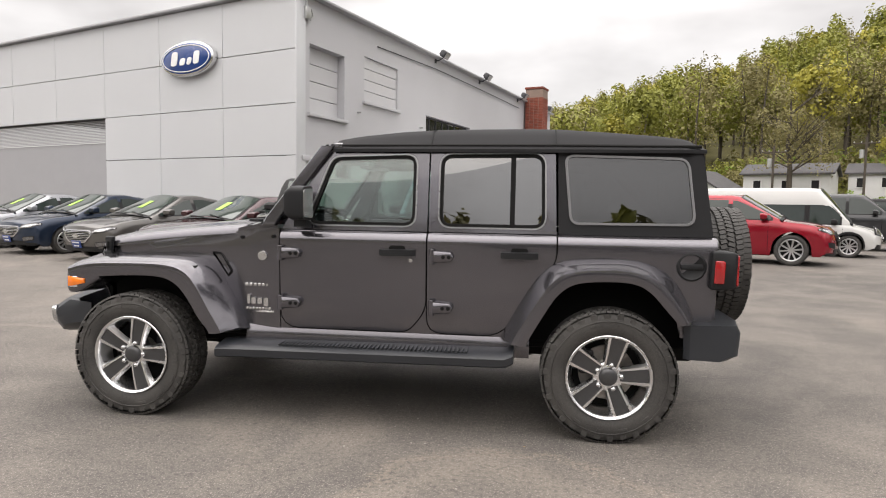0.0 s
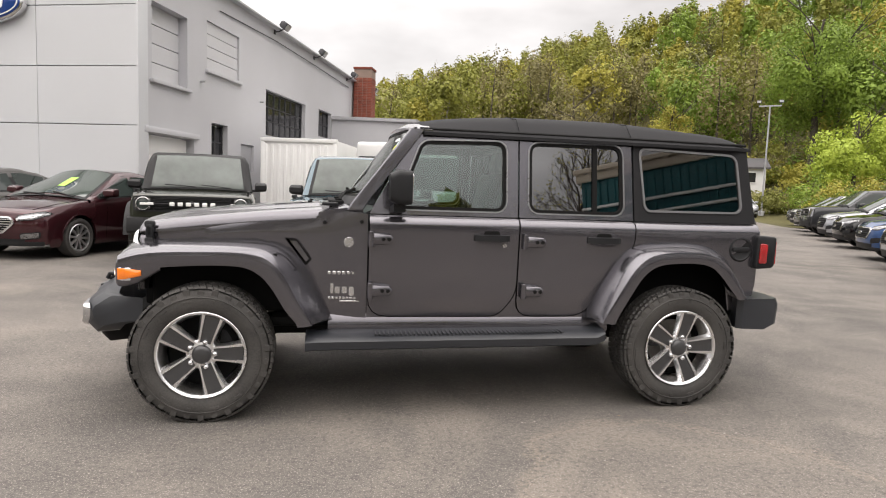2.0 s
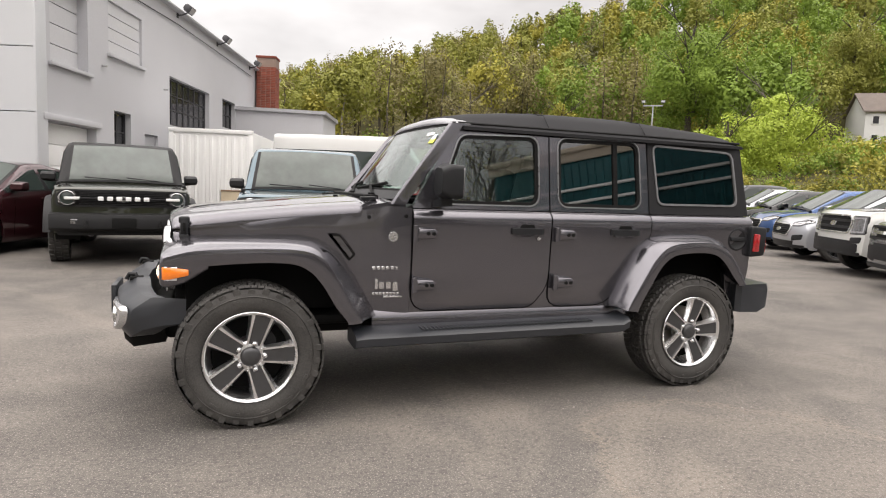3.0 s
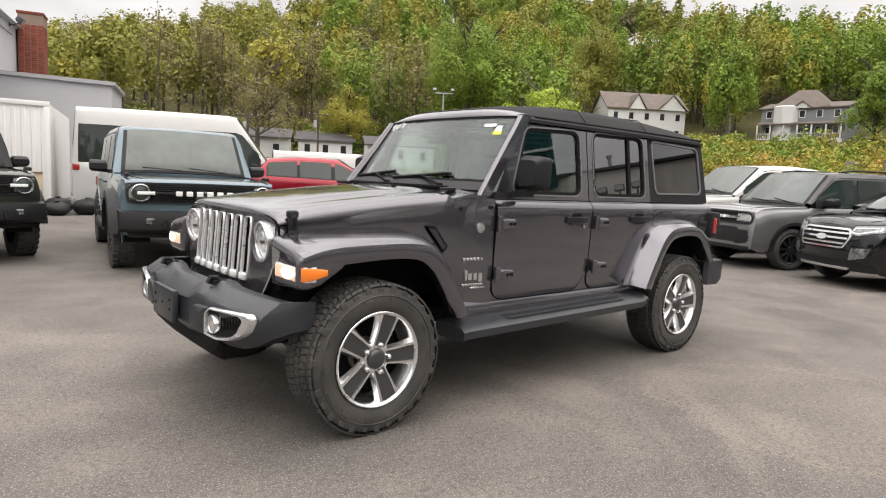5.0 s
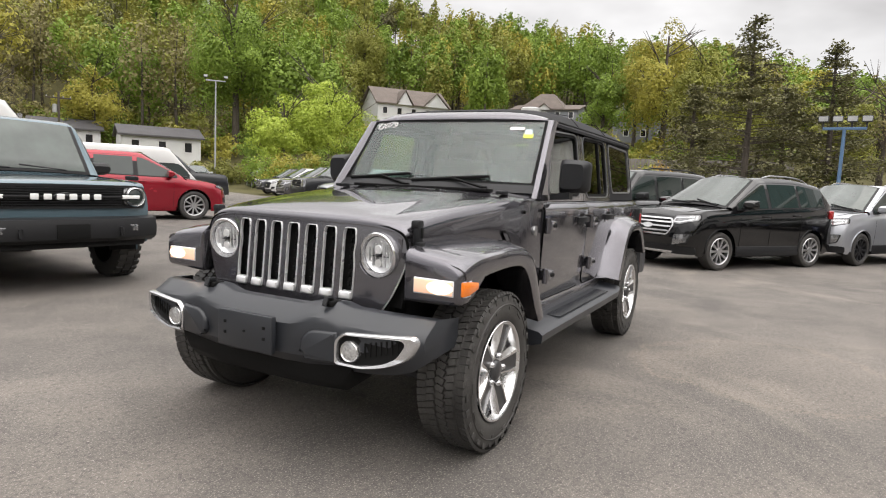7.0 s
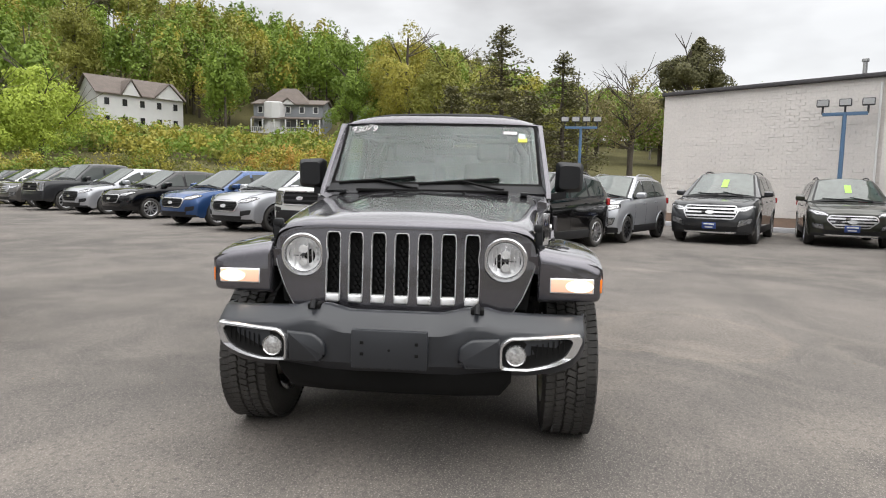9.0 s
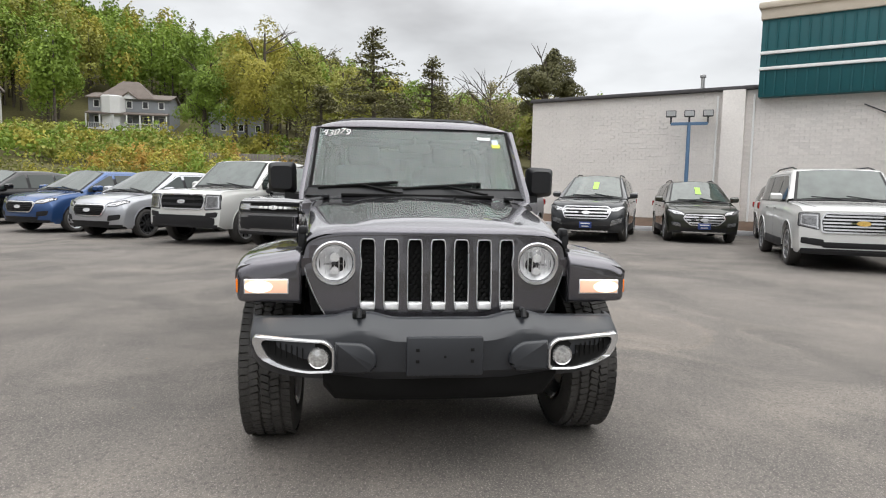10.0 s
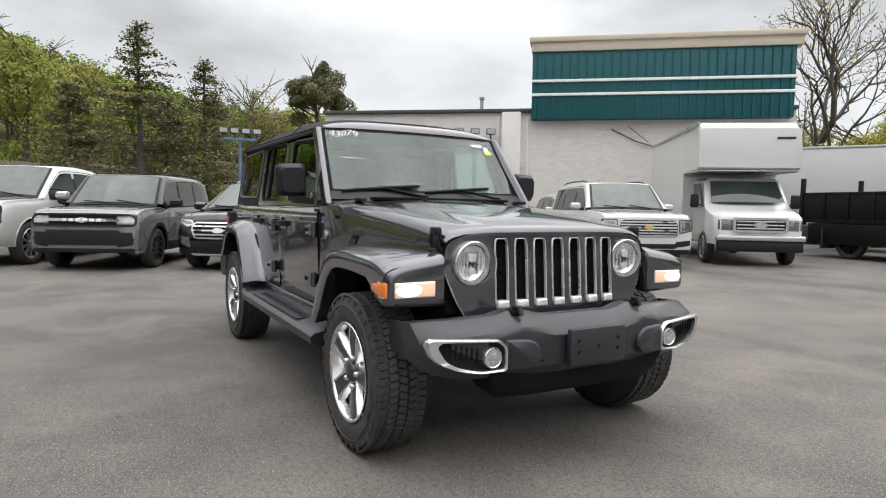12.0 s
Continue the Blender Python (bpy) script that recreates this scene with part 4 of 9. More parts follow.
def stem_geo(h, r, limbs, reach, rng):
    """A tapered trunk with limbs and some twigs."""
    g = Geo()
    lean = [(0, 0, -0.6)]
    for i in range(1, 6):
        lean.append((rng.uniform(-1, 1) * 0.04 * h * i / 5, rng.uniform(-1, 1) * 0.04 * h * i / 5, h * i / 5))
    g.tube(lean, r, 8, r * 0.25)
    for k in range(limbs):
        t = rng.uniform(0.3, 0.92)
        i = min(int(t * 5), 4)
        p = Vector(lean[i]).lerp(Vector(lean[i + 1]), t * 5 - i)
        a = rng.uniform(0, 2 * math.pi)
        d = Vector((math.cos(a), math.sin(a), rng.uniform(0.35, 0.9))) * reach * rng.uniform(0.5, 1.0)
        mid = p + d * 0.5 + Vector((0, 0, rng.uniform(-0.05, 0.12) * reach))
        g.tube([p, mid, p + d], r * 0.32 * (1.1 - t * 0.6), 5, r * 0.06)
        for q in range(2):
            e = d.cross(Vector((0, 0, 1))) * rng.uniform(-0.5, 0.5) + d * 0.4 + Vector((0, 0, rng.uniform(0, 0.3) * reach))
            g.tube([mid, mid + e * 0.8], r * 0.14, 4, r * 0.04)
    return g


def woods():
    """The wooded hillside, as one."""
    rng = random.Random(3)
    vs, qs, ids, k = [], [], [], 0
    trunks = Geo()
    mats = [L_OLIVE, L_GREEN, L_YELLOW, L_BROWN, L_CONIFER]
    placed, tries = 0, 0
    while placed < 880 and tries < 9000:
        tries += 1
        az = rng.uniform(-24, 96)
        r = rng.uniform(84, 226)
        if 26 < az < 37 and r < 125 or 12.5 < az < 24 and r < 135 or 48 < az < 74 and r < 96:
            continue
        if r < 110 and rng.random() < 0.35:
            continue
        x, y = -2 + r * math.cos(radians(az)), r * math.sin(radians(az))
        z = land(x, y)
        u = rng.random() + noise.noise(Vector((az * 0.09, r * 0.012, 3))) * 0.55
        if az > 60:
            mi = 3 if u < 0.30 else 0 if u < 0.80 else 2
        else:
            mi = 1 if u < 0.45 else 0 if u < 0.72 else 2 if u < 0.9 else 3 if u < 1.0 else 4
        h = rng.uniform(12, 19)
        # the skyline of the woods
        room = math.hypot(x + 2, y) * math.tan(radians(lerp_table(CREST, az) + rng.uniform(-0.9, 0.35))) + 1.3 - z
        if room < 3.5:
            continue
        h = max(min(h, room), 5.0)
        rx = rng.uniform(3.0, 4.8) * min(1.0, 0.55 + h / 24)
        n = (1900 if r < 130 else 1250 if r < 165 else 800) if mi != 3 else 900
        tall = rng.random() < 0.10
        pts, out = crown_points(n, rx * 1.06, h * (0.30 if tall else 0.43), h * (0.42 if tall else 0.16), rng.randint(22, 34), 0.38)
        v, q = leaf_quads(pts, (0.28 if r < 130 else 0.33 if r < 165 else 0.43) if mi != 3 else 0.25, out)
        vs.append(v + (x, y, z))
        qs.append(q + k)
        k += len(v)
        ids.append(np.full(len(q), mi))
        trunks.tube([(x, y, z - 0.5), (x + rng.uniform(-0.4, 0.4), y, z + h * 0.5), (x + rng.uniform(-0.8, 0.8), y, z + h * 0.88)], 0.24, 5, 0.06, mat=1 if tall else 0)
        placed += 1
    woods_ob = new("hillside_woods", mesh_np("hillside_woods", np.concatenate(vs), np.concatenate(qs), mats, np.concatenate(ids)))
    tagged(woods_ob, "spring woods in olive, yellow and fresh green on the hillside", "woods", kind="stuff")
    part("tree_trunks", trunks, [M_BARK, M_PALEBARK], woods_ob)


woods()


def hedge(name, label, spine, width, h0, h1, n, mats, size=0.16, bush=1.6):
    """A strip of overgrown shrubs along a line: many low bushes, each a heap of leaf clumps."""
    rng = np.random.default_rng(len(name) + n)
    p = [Vector((*q, 0)) for q in spine]
    length = sum((b - a).length for a, b in zip(p, p[1:]))
    count = int(length * width / (bush * bush) * 1.5)
    per = max(n // count, 40)
    vs, qs, ids, k = [], [], [], 0
    for j in range(count):
        t = rng.uniform(0, len(p) - 1.001)
        i = int(t)
        c = p[i].lerp(p[i + 1], t - i)
        x, y = c.x + rng.uniform(-0.5, 0.5) * width, c.y + rng.uniform(-0.5, 0.5) * width
        h = h0 + (h1 - h0) * min(max(0.5 + noise.noise(Vector((x * 0.2, y * 0.2, 7))) + rng.normal() * 0.15, 0), 1)
        pts, out = crown_points(per, bush * rng.uniform(0.7, 1.2), h * 0.54, -0.06 * h, 9, 0.48, 0.2)
        v, q = leaf_quads(pts, size, out)
        vs.append(v + (x, y, land(x, y)))
        qs.append(q + k)
        k += len(v)
        u = noise.noise(Vector((x * 0.12, y * 0.12, 3))) * 0.9 + rng.uniform(0, 1)
        ids.append(np.full(len(q), min(int(max(u, 0) * len(mats)), len(mats) - 1)))
    ob = new(name, mesh_np(name, np.concatenate(vs), np.concatenate(qs), mats, np.concatenate(ids)))
    tagged(ob, label, "shrubs", kind="stuff")


def ring_line(az0, az1, r0, r1, n=10):
    return [(-2 + (r0 + (r1 - r0) * i / n) * math.cos(radians(az0 + (az1 - az0) * i / n)), (r0 + (r1 - r0) * i / n) * math.sin(radians(az0 + (az1 - az0) * i / n))) for i in range(n + 1)]


hedge("boundary_shrubs", "overgrown yellow-green shrubs along the lot's edge", ring_line(-6, 46, 33, 48), 4.0, 1.7, 3.2, 60000, [L_HEDGE, L_YELLOW, L_GREEN], 0.085, 1.3)
hedge("ochre_shrubs", "ochre budding shrubs on the bank", ring_line(9, 24, 46, 50), 5.0, 2.4, 4.6, 16000, [L_OCHRE, L_YELLOW], 0.10, 1.5)
hedge("house_hedge", "trimmed green hedge before the houses", ring_line(56, 76, 66, 62), 3.0, 1.6, 3.0, 20000, [L_GREEN], 0.13, 1.6)
hedge("bank_shrubs", "brownish shrubs on the bank beyond the lot", ring_line(40, 58, 52, 62), 4.0, 1.2, 2.6, 16000, [L_BROWN, L_HEDGE], 0.12, 1.5)
hedge("hill_foot_shrubs", "olive undergrowth at the foot of the wooded hill", ring_line(44, 82, 100, 98), 16.0, 2.0, 5.0, 30000, [L_OLIVE, L_GREEN, L_BROWN], 0.24, 2.8)
hedge("slope_shrubs", "green and yellow undergrowth on the slope below the houses", ring_line(8, 46, 78, 92), 22.0, 1.6, 4.2, 60000, [L_OLIVE, L_GREEN, L_GREEN, L_YELLOW], 0.21, 2.6)


def tree(az, r, h, rx, mat, label, n, limbs=14, low=0.25, seed=0, leaf=0.2, name="tree", clumps=34, spread=0.30):
    rng = random.Random(seed)
    x, y = -2 + r * math.cos(radians(az)), r * math.sin(radians(az))
    t = thing(name, label, "tree", pose(x, y, land(x, y)))
    part("trunk", stem_geo(h * 0.92, h * 0.022 + 0.08, limbs, rx * 0.95, rng), M_BARK, t)
    if n:
        pts, out = crown_points(int(n * 2.2), rx, h * (1 - low) / 2, h * low, clumps, spread)
        v, q = leaf_quads(pts, leaf * 0.62, out)
        part("crown", mesh_np("crown", v, q, [mat]), None, t)
    return t


def bare_tree(az, r, h, label, seed):
    """A spreading tree whose limbs fork again and again down to thin twigs, with a few young leaves."""
    rng = random.Random(seed)
    x, y = -2 + r * math.cos(radians(az)), r * math.sin(radians(az))
    t = thing("tree", label, "tree", pose(x, y, land(x, y)))
    limbs, tips = Geo(), []
    def grow(p, d, length, rad, level):
        d = d.normalized()
        mid = p + d * length * 0.5 + Vector((rng.gauss(0, 1), rng.gauss(0, 1), rng.gauss(0, 0.5))) * length * 0.06
        end = p + d * length + Vector((0, 0, length * 0.05))
        limbs.tube([p, mid, end], rad, 7 if level < 2 else 4 if level < 4 else 3, rad * 0.62)
        if level >= 3:
            tips.append(tuple(end))
        if level == 7:
            return
        for k in range(3 if level == 0 else 2 if level > 4 else rng.choice((2, 3))):
            turn = Vector((rng.gauss(0, 1), rng.gauss(0, 1), rng.gauss(0, 0.55)))
            turn -= d * turn.dot(d)
            grow(end if k < 2 else mid, d + turn.normalized() * rng.uniform(0.45, 0.95) + Vector((0, 0, 0.10)), length * rng.uniform(0.66, 0.84), rad * (0.66 if k < 2 else 0.45), level + 1)
    grow(Vector((0, 0, -0.3)), Vector((0.05, 0, 1)), h * 0.27, h * 0.024, 0)
    part("trunk", limbs, M_BARK, t)
    c = np.array(tips)
    c = c[RNG.integers(0, len(c), 1500)] + RNG.normal(size=(1500, 3)) * 0.22
    v, q = leaf_quads(c, 0.06)
    part("crown", mesh_np("crown", v, q, [L_YELLOW]), None, t)


tree(39.0, 66, 9.6, 6.2, L_LIME, "round light green tree at the lot's edge", 7000, 10, 0.08, 1, 0.20)
tree(43.0, 62, 7.5, 4.2, L_LIME, "small light green tree at the lot's edge", 4000, 8, 0.08, 2, 0.20)
tree(47.0, 88, 21, 7.5, L_GREEN, "tall bright green broadleaf tree on the slope", 9000, 14, 0.15, 3, 0.27)
tree(36.0, 128, 22, 5.5, L_OLIVE, "tall thin olive tree on the slope", 5000, 14, 0.3, 4, 0.28)
tree(58.0, 92, 11, 5.0, L_YELLOW, "yellow-green budding tree near the white houses", 4000, 14, 0.2, 5, 0.24)
tree(66.0, 74, 13, 5.0, L_BROWN, "half bare budding tree beside the white house", 1800, 22, 0.25, 6, 0.2)
tree(9.0, 82, 17, 6.5, L_YELLOW, "tall yellow-green tree on the bank", 6500, 18, 0.25, 7, 0.25)
tree(5.5, 74, 14, 5.0, L_OLIVE, "olive tree leaning on the bank", 4200, 18, 0.25, 8, 0.22)
tree(14.0, 84, 12, 4.5, L_GREEN, "fresh green tree on the bank", 4500, 12, 0.15, 9, 0.22)
tree(2.4, 68, 12, 4.2, L_OLIVE, "dark olive tree on the bank", 4200, 14, 0.15, 10, 0.22)
tree(-7.5, 70, 10.5, 4.2, L_BROWN, "half bare tree behind the store", 1500, 26, 0.2, 11, 0.2)
tree(-11.5, 64, 11.3, 4.4, L_BROWN, "bare budding tree behind the store", 1700, 30, 0.2, 12, 0.2)
tree(-5.0, 62, 8.5, 4.0, L_OLIVE, "low olive tree behind the parked cars", 3500, 12, 0.12, 13, 0.2)
tree(-16.6, 47, 11.6, 2.9, L_CONIFER, "dark pine with a broad crown rising behind the store", 8000, 16, 0.50, 14, 0.15, "pine_tree", 26, 0.27)
bare_tree(-61.0, 33, 12.5, "leafless spreading tree behind the trucks", 15)
tree(-60.0, 38, 7.0, 5.5, L_OLIVE, "broad olive tree behind the trucks", 9000, 14, 0.1, 26, 0.095)
tree(-66.0, 34, 6.5, 4.8, L_YELLOW, "broad yellow-green tree behind the trucks", 8000, 14, 0.2, 16, 0.095)


def conifer(az, r, h, rx, label, seed, bare=0.4):
    """A conifer with whorls of sagging boughs, thin and half bare at the top."""
    rng = random.Random(seed)
    x, y = -2 + r * math.cos(radians(az)), r * math.sin(radians(az))
    t = thing("conifer", label, "tree", pose(x, y, land(x, y)))
    g, boughs = Geo(), Geo()
    g.tube([(0, 0, -0.5), (0.1, 0, h * 0.5), (0, 0.1, h)], 0.2, 8, 0.03)
    pts = []
    for k in range(int(h * 15)):
        z = h * rng.uniform(0.10, 0.985)
        u = 1 - z / h
        a, ln = rng.uniform(0, 2 * math.pi), rx * (0.05 + 0.98 * u ** 0.85) * rng.uniform(0.55, 1.1)
        tip = Vector((math.cos(a) * ln, math.sin(a) * ln, z + ln * rng.uniform(-0.08, 0.22)))
        boughs.tube([(0, 0, z), (tip.x * 0.5, tip.y * 0.5, z + ln * 0.05), tip], 0.028, 4, 0.008)
        m = int(80 * (1.0 if u > bare else 0.22 + 0.78 * u / bare))
        for i in range(m):
            f = rng.uniform(0.3, 1.05)
            pts.append((tip.x * f + rng.gauss(0, 0.16), tip.y * f + rng.gauss(0, 0.16), z + (tip.z - z) * f + rng.gauss(0, 0.09)))
    part("trunk", g, M_BARK, t)
    tagged(part("branchwork", boughs, M_BARK, t), kind="stuff")
    v, q = leaf_quads(np.array(pts), 0.082, np.tile((0.0, 0.0, 0.8), (len(pts), 1)))
    part("crown", mesh_np("crown", v, q, [L_CONIFER]), None, t)


conifer(-0.25, 29.6, 9.3, 4.2, "tall dark conifer with a thin half-bare top", 21, 0.42)
conifer(4.6, 33.5, 6.9, 3.6, "dark bushy conifer behind the parked cars", 22, 0.10)
conifer(-2.6, 33.0, 6.6, 3.4, "dark bushy conifer behind the parked cars", 23, 0.12)
conifer(-6.0, 33.0, 8.6, 3.2, "slender conifer with a sparse top behind the parked cars", 24, 0.5)


def woods_behind():
    """The tree line on the far side of the road, which shows only in reflections."""
    rng = random.Random(8)
    vs, qs, ids, k = [], [], [], 0
    for i in range(46):
        az = rng.uniform(-178, -74)
        r = rng.uniform(30, 62)
        x, y = -2 + r * math.cos(radians(az)), r * math.sin(radians(az))
        h = rng.uniform(0.20, 0.29) * r + 1.5
        pts, out = crown_points(420, rng.uniform(3.0, 4.6), h * 0.42, h * 0.16, 20)
        v, q = leaf_quads(pts, 0.55, out)
        vs.append(v + (x, y, land(x, y)))
        qs.append(q + k)
        k += len(v)
        ids.append(np.full(len(q), rng.choice((0, 1, 2, 2))))
    ob = new("roadside_woods", mesh_np("roadside_woods", np.concatenate(vs), np.concatenate(qs), [L_OLIVE, L_BROWN, L_CONIFER], np.concatenate(ids)))
    tagged(ob, "dark tree line on the far side of the road", "woods", kind="stuff")


woods_behind()


# ---- the off-road vehicle ----
P_GREY = paint("dark_grey_metallic_paint", (0.118, 0.114, 0.128), 0.80, 0.20)
M_TOPFABRIC = surface("black_roof_fabric", (0.015, 0.015, 0.0165), 0.80, 0, 0.2, 2.0, 700.0, 0.0006, spec=0.25)
M_PLASTIC = surface("black_grained_plastic", (0.011, 0.0115, 0.013), 0.50, 0, 0.2, 3.0, 500.0, 0.0006, spec=0.3)
M_BUMPER = surface("dark_grey_bumper_plastic", (0.022, 0.0240, 0.0285), 0.36, 0, 0.18, 3.0, 500.0, 0.0004, spec=0.5)
M_RUBBER = surface("tyre_rubber", (0.028, 0.0272, 0.0265), 0.60, 0, 0.3, 6.0, 120.0, 0.001, spec=0.4, tint=(0.068, 0.064, 0.060))
M_CHROME = surface("satin_chrome", (0.62, 0.62, 0.63), 0.20, 0.85, 0.05, 3.0, 60.0)
M_POLISHED = surface("machined_alloy", (0.82, 0.82, 0.83), 0.27, 1.0, 0.06, 3.0, 200.0)
M_RIMGREY = surface("dark_grey_wheel_paint", (0.035, 0.035, 0.037), 0.35, 0.5, 0.1)
M_POCKET = surface("grey_spoke_paint", (0.075, 0.075, 0.078), 0.34, 0.6, 0.1)
M_BRIGHTEDGE = surface("bright_window_trim", (0.26, 0.26, 0.265), 0.30, 0.8, 0.1)
M_BLACK = surface("black_recess", (0.007, 0.007, 0.007), 0.7, 0, 0.2, spec=0.15)
M_GAP = surface("shut_line", (0.003, 0.003, 0.003), 0.9, 0, 0.1, spec=0.05)
M_SEAT = surface("black_leather", (0.025, 0.025, 0.027), 0.5, 0, 0.2, 4.0, 120.0, 0.001)
M_DISC = surface("brake_disc_steel", (0.35, 0.33, 0.31), 0.4, 0.9, 0.2, 8.0)
G_CLEAR = glass("windscreen_glass", (0.66, 0.80, 0.74), 0.0, 1.56)
G_TINT = glass("tinted_glass", (0.030, 0.034, 0.037), 0.0, 2.55)
G_VINYL = glass("dark_vinyl_window", (0.028, 0.031, 0.034), 0.012, 1.95)
G_DOOR = glass("door_glass", (0.46, 0.60, 0.55), 0.0, 1.9)
G_LENS = glass("clear_lamp_lens", (0.96, 0.97, 0.98))
M_AMBER = surface("amber_lens", (0.85, 0.20, 0.012), 0.15, 0, 0.1, 10.0, 100.0, coat=1.0)
M_RED = surface("red_lens", (0.32, 0.008, 0.010), 0.15, 0, 0.1, 10.0, 100.0, coat=1.0)
E_LAMP = glow("lit_side_lamp", (1.0, 0.62, 0.30), 5.0)
E_HALO = glow("lit_lens_round_the_bulb", (1.0, 0.78, 0.60), 0.85)
E_BULB = glow("lit_bulb", (1.0, 0.86, 0.68), 5.0)
M_REFLECT = surface("lamp_reflector", (0.92, 0.92, 0.94), 0.24, 0.45, 0.3, 40.0, 120.0, 0.002)
M_SLOT = surface("bright_satin_chrome", (0.82, 0.82, 0.83), 0.28, 0.6, 0.05, 3.0, 60.0)
M_FOGLENS = surface("fluted_fog_lamp_lens", (0.50, 0.50, 0.50), 0.12, 0.5, 0.6, 30.0, 90.0, 0.002, coat=1.0)
M_SILVER = surface("silver_badge", (0.62, 0.62, 0.62), 0.25, 0.9, 0.05)

R_TYRE, HUB_Z, TRACK, HALF_BASE = 0.398, 0.394, 0.822, 1.504


def wheel_thing(parent, x, side, name="wheel", z=None, turn=0.0, m=None):
    """A road wheel; side -1 faces -y. Tyre with tread blocks, alloy rim with five broad spokes, brake disc."""
    at = m if m is not None else pose(x, side * TRACK, z or HUB_Z, 0, 0, 180 if side > 0 else 0) @ pose(0, 0, 0, 0, turn, 0)
    w = 0.125
    prof = [(0.235, -w + 0.022), (0.262, -w + 0.002), (0.30, -w - 0.006), (0.345, -w - 0.003), (0.372, -w + 0.008), (0.382, -w + 0.028), (0.3835, -0.05), (0.384, 0.0), (0.3835, 0.05), (0.382, w - 0.028), (0.372, w - 0.008), (0.345, w + 0.003), (0.30, w + 0.006), (0.262, w), (0.235, w - 0.02)]
    tyre = part("tyre", Geo().revolve(prof, "y", 64, at), M_RUBBER, parent)
    # raised ring and lettering bars on the sidewall
    sw = Geo().revolve([(0.330, -w - 0.0045), (0.333, -w - 0.009), (0.337, -w - 0.0045)], "y", 64, at)
    for i in range(14):
        a = 2 * math.pi * i / 14
        sw.box((0, -w - 0.0065, 0.315), (0.05 if i % 7 else 0.02, 0.005, 0.016), 0.0015, 1, at=at @ pose(0, 0, 0, 0, math.degrees(a), 0))
    for i in range(30):
        sw.box((0, -w + 0.001, 0.360), (0.036, 0.006, 0.026 if i % 2 else 0.040), 0.003, 1, at=at @ pose(0, 0, 0, 0, 12 * i, 0))
    part("sidewall_ring", sw, M_RUBBER, tyre)
    tr = Geo()
    n = 70
    for i in range(n):
        for k, (y, sx, sy) in enumerate(((-0.0985, 0.0318, 0.048), (-0.049, 0.0310, 0.043), (0.0, 0.0295, 0.044), (0.049, 0.0310, 0.043), (0.0985, 0.0318, 0.048))):
            a = 360 * (i + (0.5 if k % 2 else 0.0) + (0.06 if (i + k) % 3 == 0 else 0)) / n
            r = 0.3895 if k in (1, 2, 3) else 0.3825
            q = at @ pose(0, 0, 0, 0, a, 0) @ pose(0, y, r, (-15 if k == 0 else 15 if k == 4 else 0), 0, 15 if k in (1, 3) else -20 if k == 2 else 4)
            tr.add(*chamfer_block(sx, sy, 0.014), at=q)
    tagged(part("tread", tr, M_RUBBER, tyre, smooth=20), kind="stuff")
    rim = part("rim", Geo().revolve([(0.243, -w + 0.008), (0.250, -w - 0.001), (0.247, -w - 0.004), (0.238, -w - 0.001), (0.233, -w + 0.006), (0.229, -w + 0.02), (0.219, -w + 0.05), (0.205, 0.02), (0.215, w - 0.02), (0.242, w)], "y", 56, at), M_POLISHED, parent)
    part("barrel", Geo().revolve([(0.2285, -w + 0.020), (0.2185, -w + 0.05), (0.2045, -0.01)], "y", 40, at), M_POLISHED, rim)
    part("wheel_back", Geo().revolve([(0.2045, -0.012), (0.2035, 0.02), (0.09, 0.03)], "y", 40, at), M_BLACK, rim)
    hub = Geo().revolve([(1e-4, -w + 0.030), (0.076, -w + 0.031), (0.086, -w + 0.036), (0.090, -w + 0.046), (0.088, -0.02)], "y", 36, at)
    part("hub", hub, M_POLISHED, rim)
    for i in range(5):
        q = at @ pose(0, 0, 0, 0, 72 * i + 4, 0)
        # spoke: a broad beam, dished towards the hub, with a dark sunk face between bright edges
        beam = Geo()
        for sgn in (-1, 1):
            beam.loft([[(sgn * 0.038, -w + 0.030, 0.055), (sgn * 0.029, -w + 0.029, 0.057), (sgn * 0.029, -w + 0.07, 0.057), (sgn * 0.047, -w + 0.060, 0.055)],
                       [(sgn * 0.047, -w + 0.014, 0.14), (sgn * 0.036, -w + 0.013, 0.14), (sgn * 0.034, -w + 0.06, 0.14), (sgn * 0.058, -w + 0.045, 0.14)],
                       [(sgn * 0.060, -w + 0.006, 0.236), (sgn * 0.043, -w + 0.004, 0.238), (sgn * 0.041, -w + 0.05, 0.238), (sgn * 0.078, -w + 0.030, 0.234)]], at=q)
        sp = part("spoke", beam, M_POLISHED, rim)
        part("spoke_pocket", Geo().loft([[(-0.032, -w + 0.028, 0.066), (0.032, -w + 0.028, 0.066), (0.032, -w + 0.07, 0.066), (-0.032, -w + 0.07, 0.066)],
                                         [(-0.038, -w + 0.020, 0.14), (0.038, -w + 0.020, 0.14), (0.038, -w + 0.06, 0.14), (-0.038, -w + 0.06, 0.14)],
                                         [(-0.044, -w + 0.010, 0.229), (0.044, -w + 0.010, 0.229), (0.044, -w + 0.05, 0.229), (-0.044, -w + 0.05, 0.229)]], at=q), M_POCKET, rim)
        part("lug_nut", Geo().revolve([(1e-4, -w + 0.004), (0.009, -w + 0.006), (0.0145, -w + 0.013), (0.0155, -w + 0.034)], "y", 12, q @ pose(0, 0, 0.074)), M_CHROME, rim)
    part("centre_cap", Geo().revolve([(1e-4, -w + 0.004), (0.030, -w + 0.006), (0.045, -w + 0.011), (0.053, -w + 0.019), (0.055, -w + 0.034)], "y", 32, at), M_POCKET, rim)
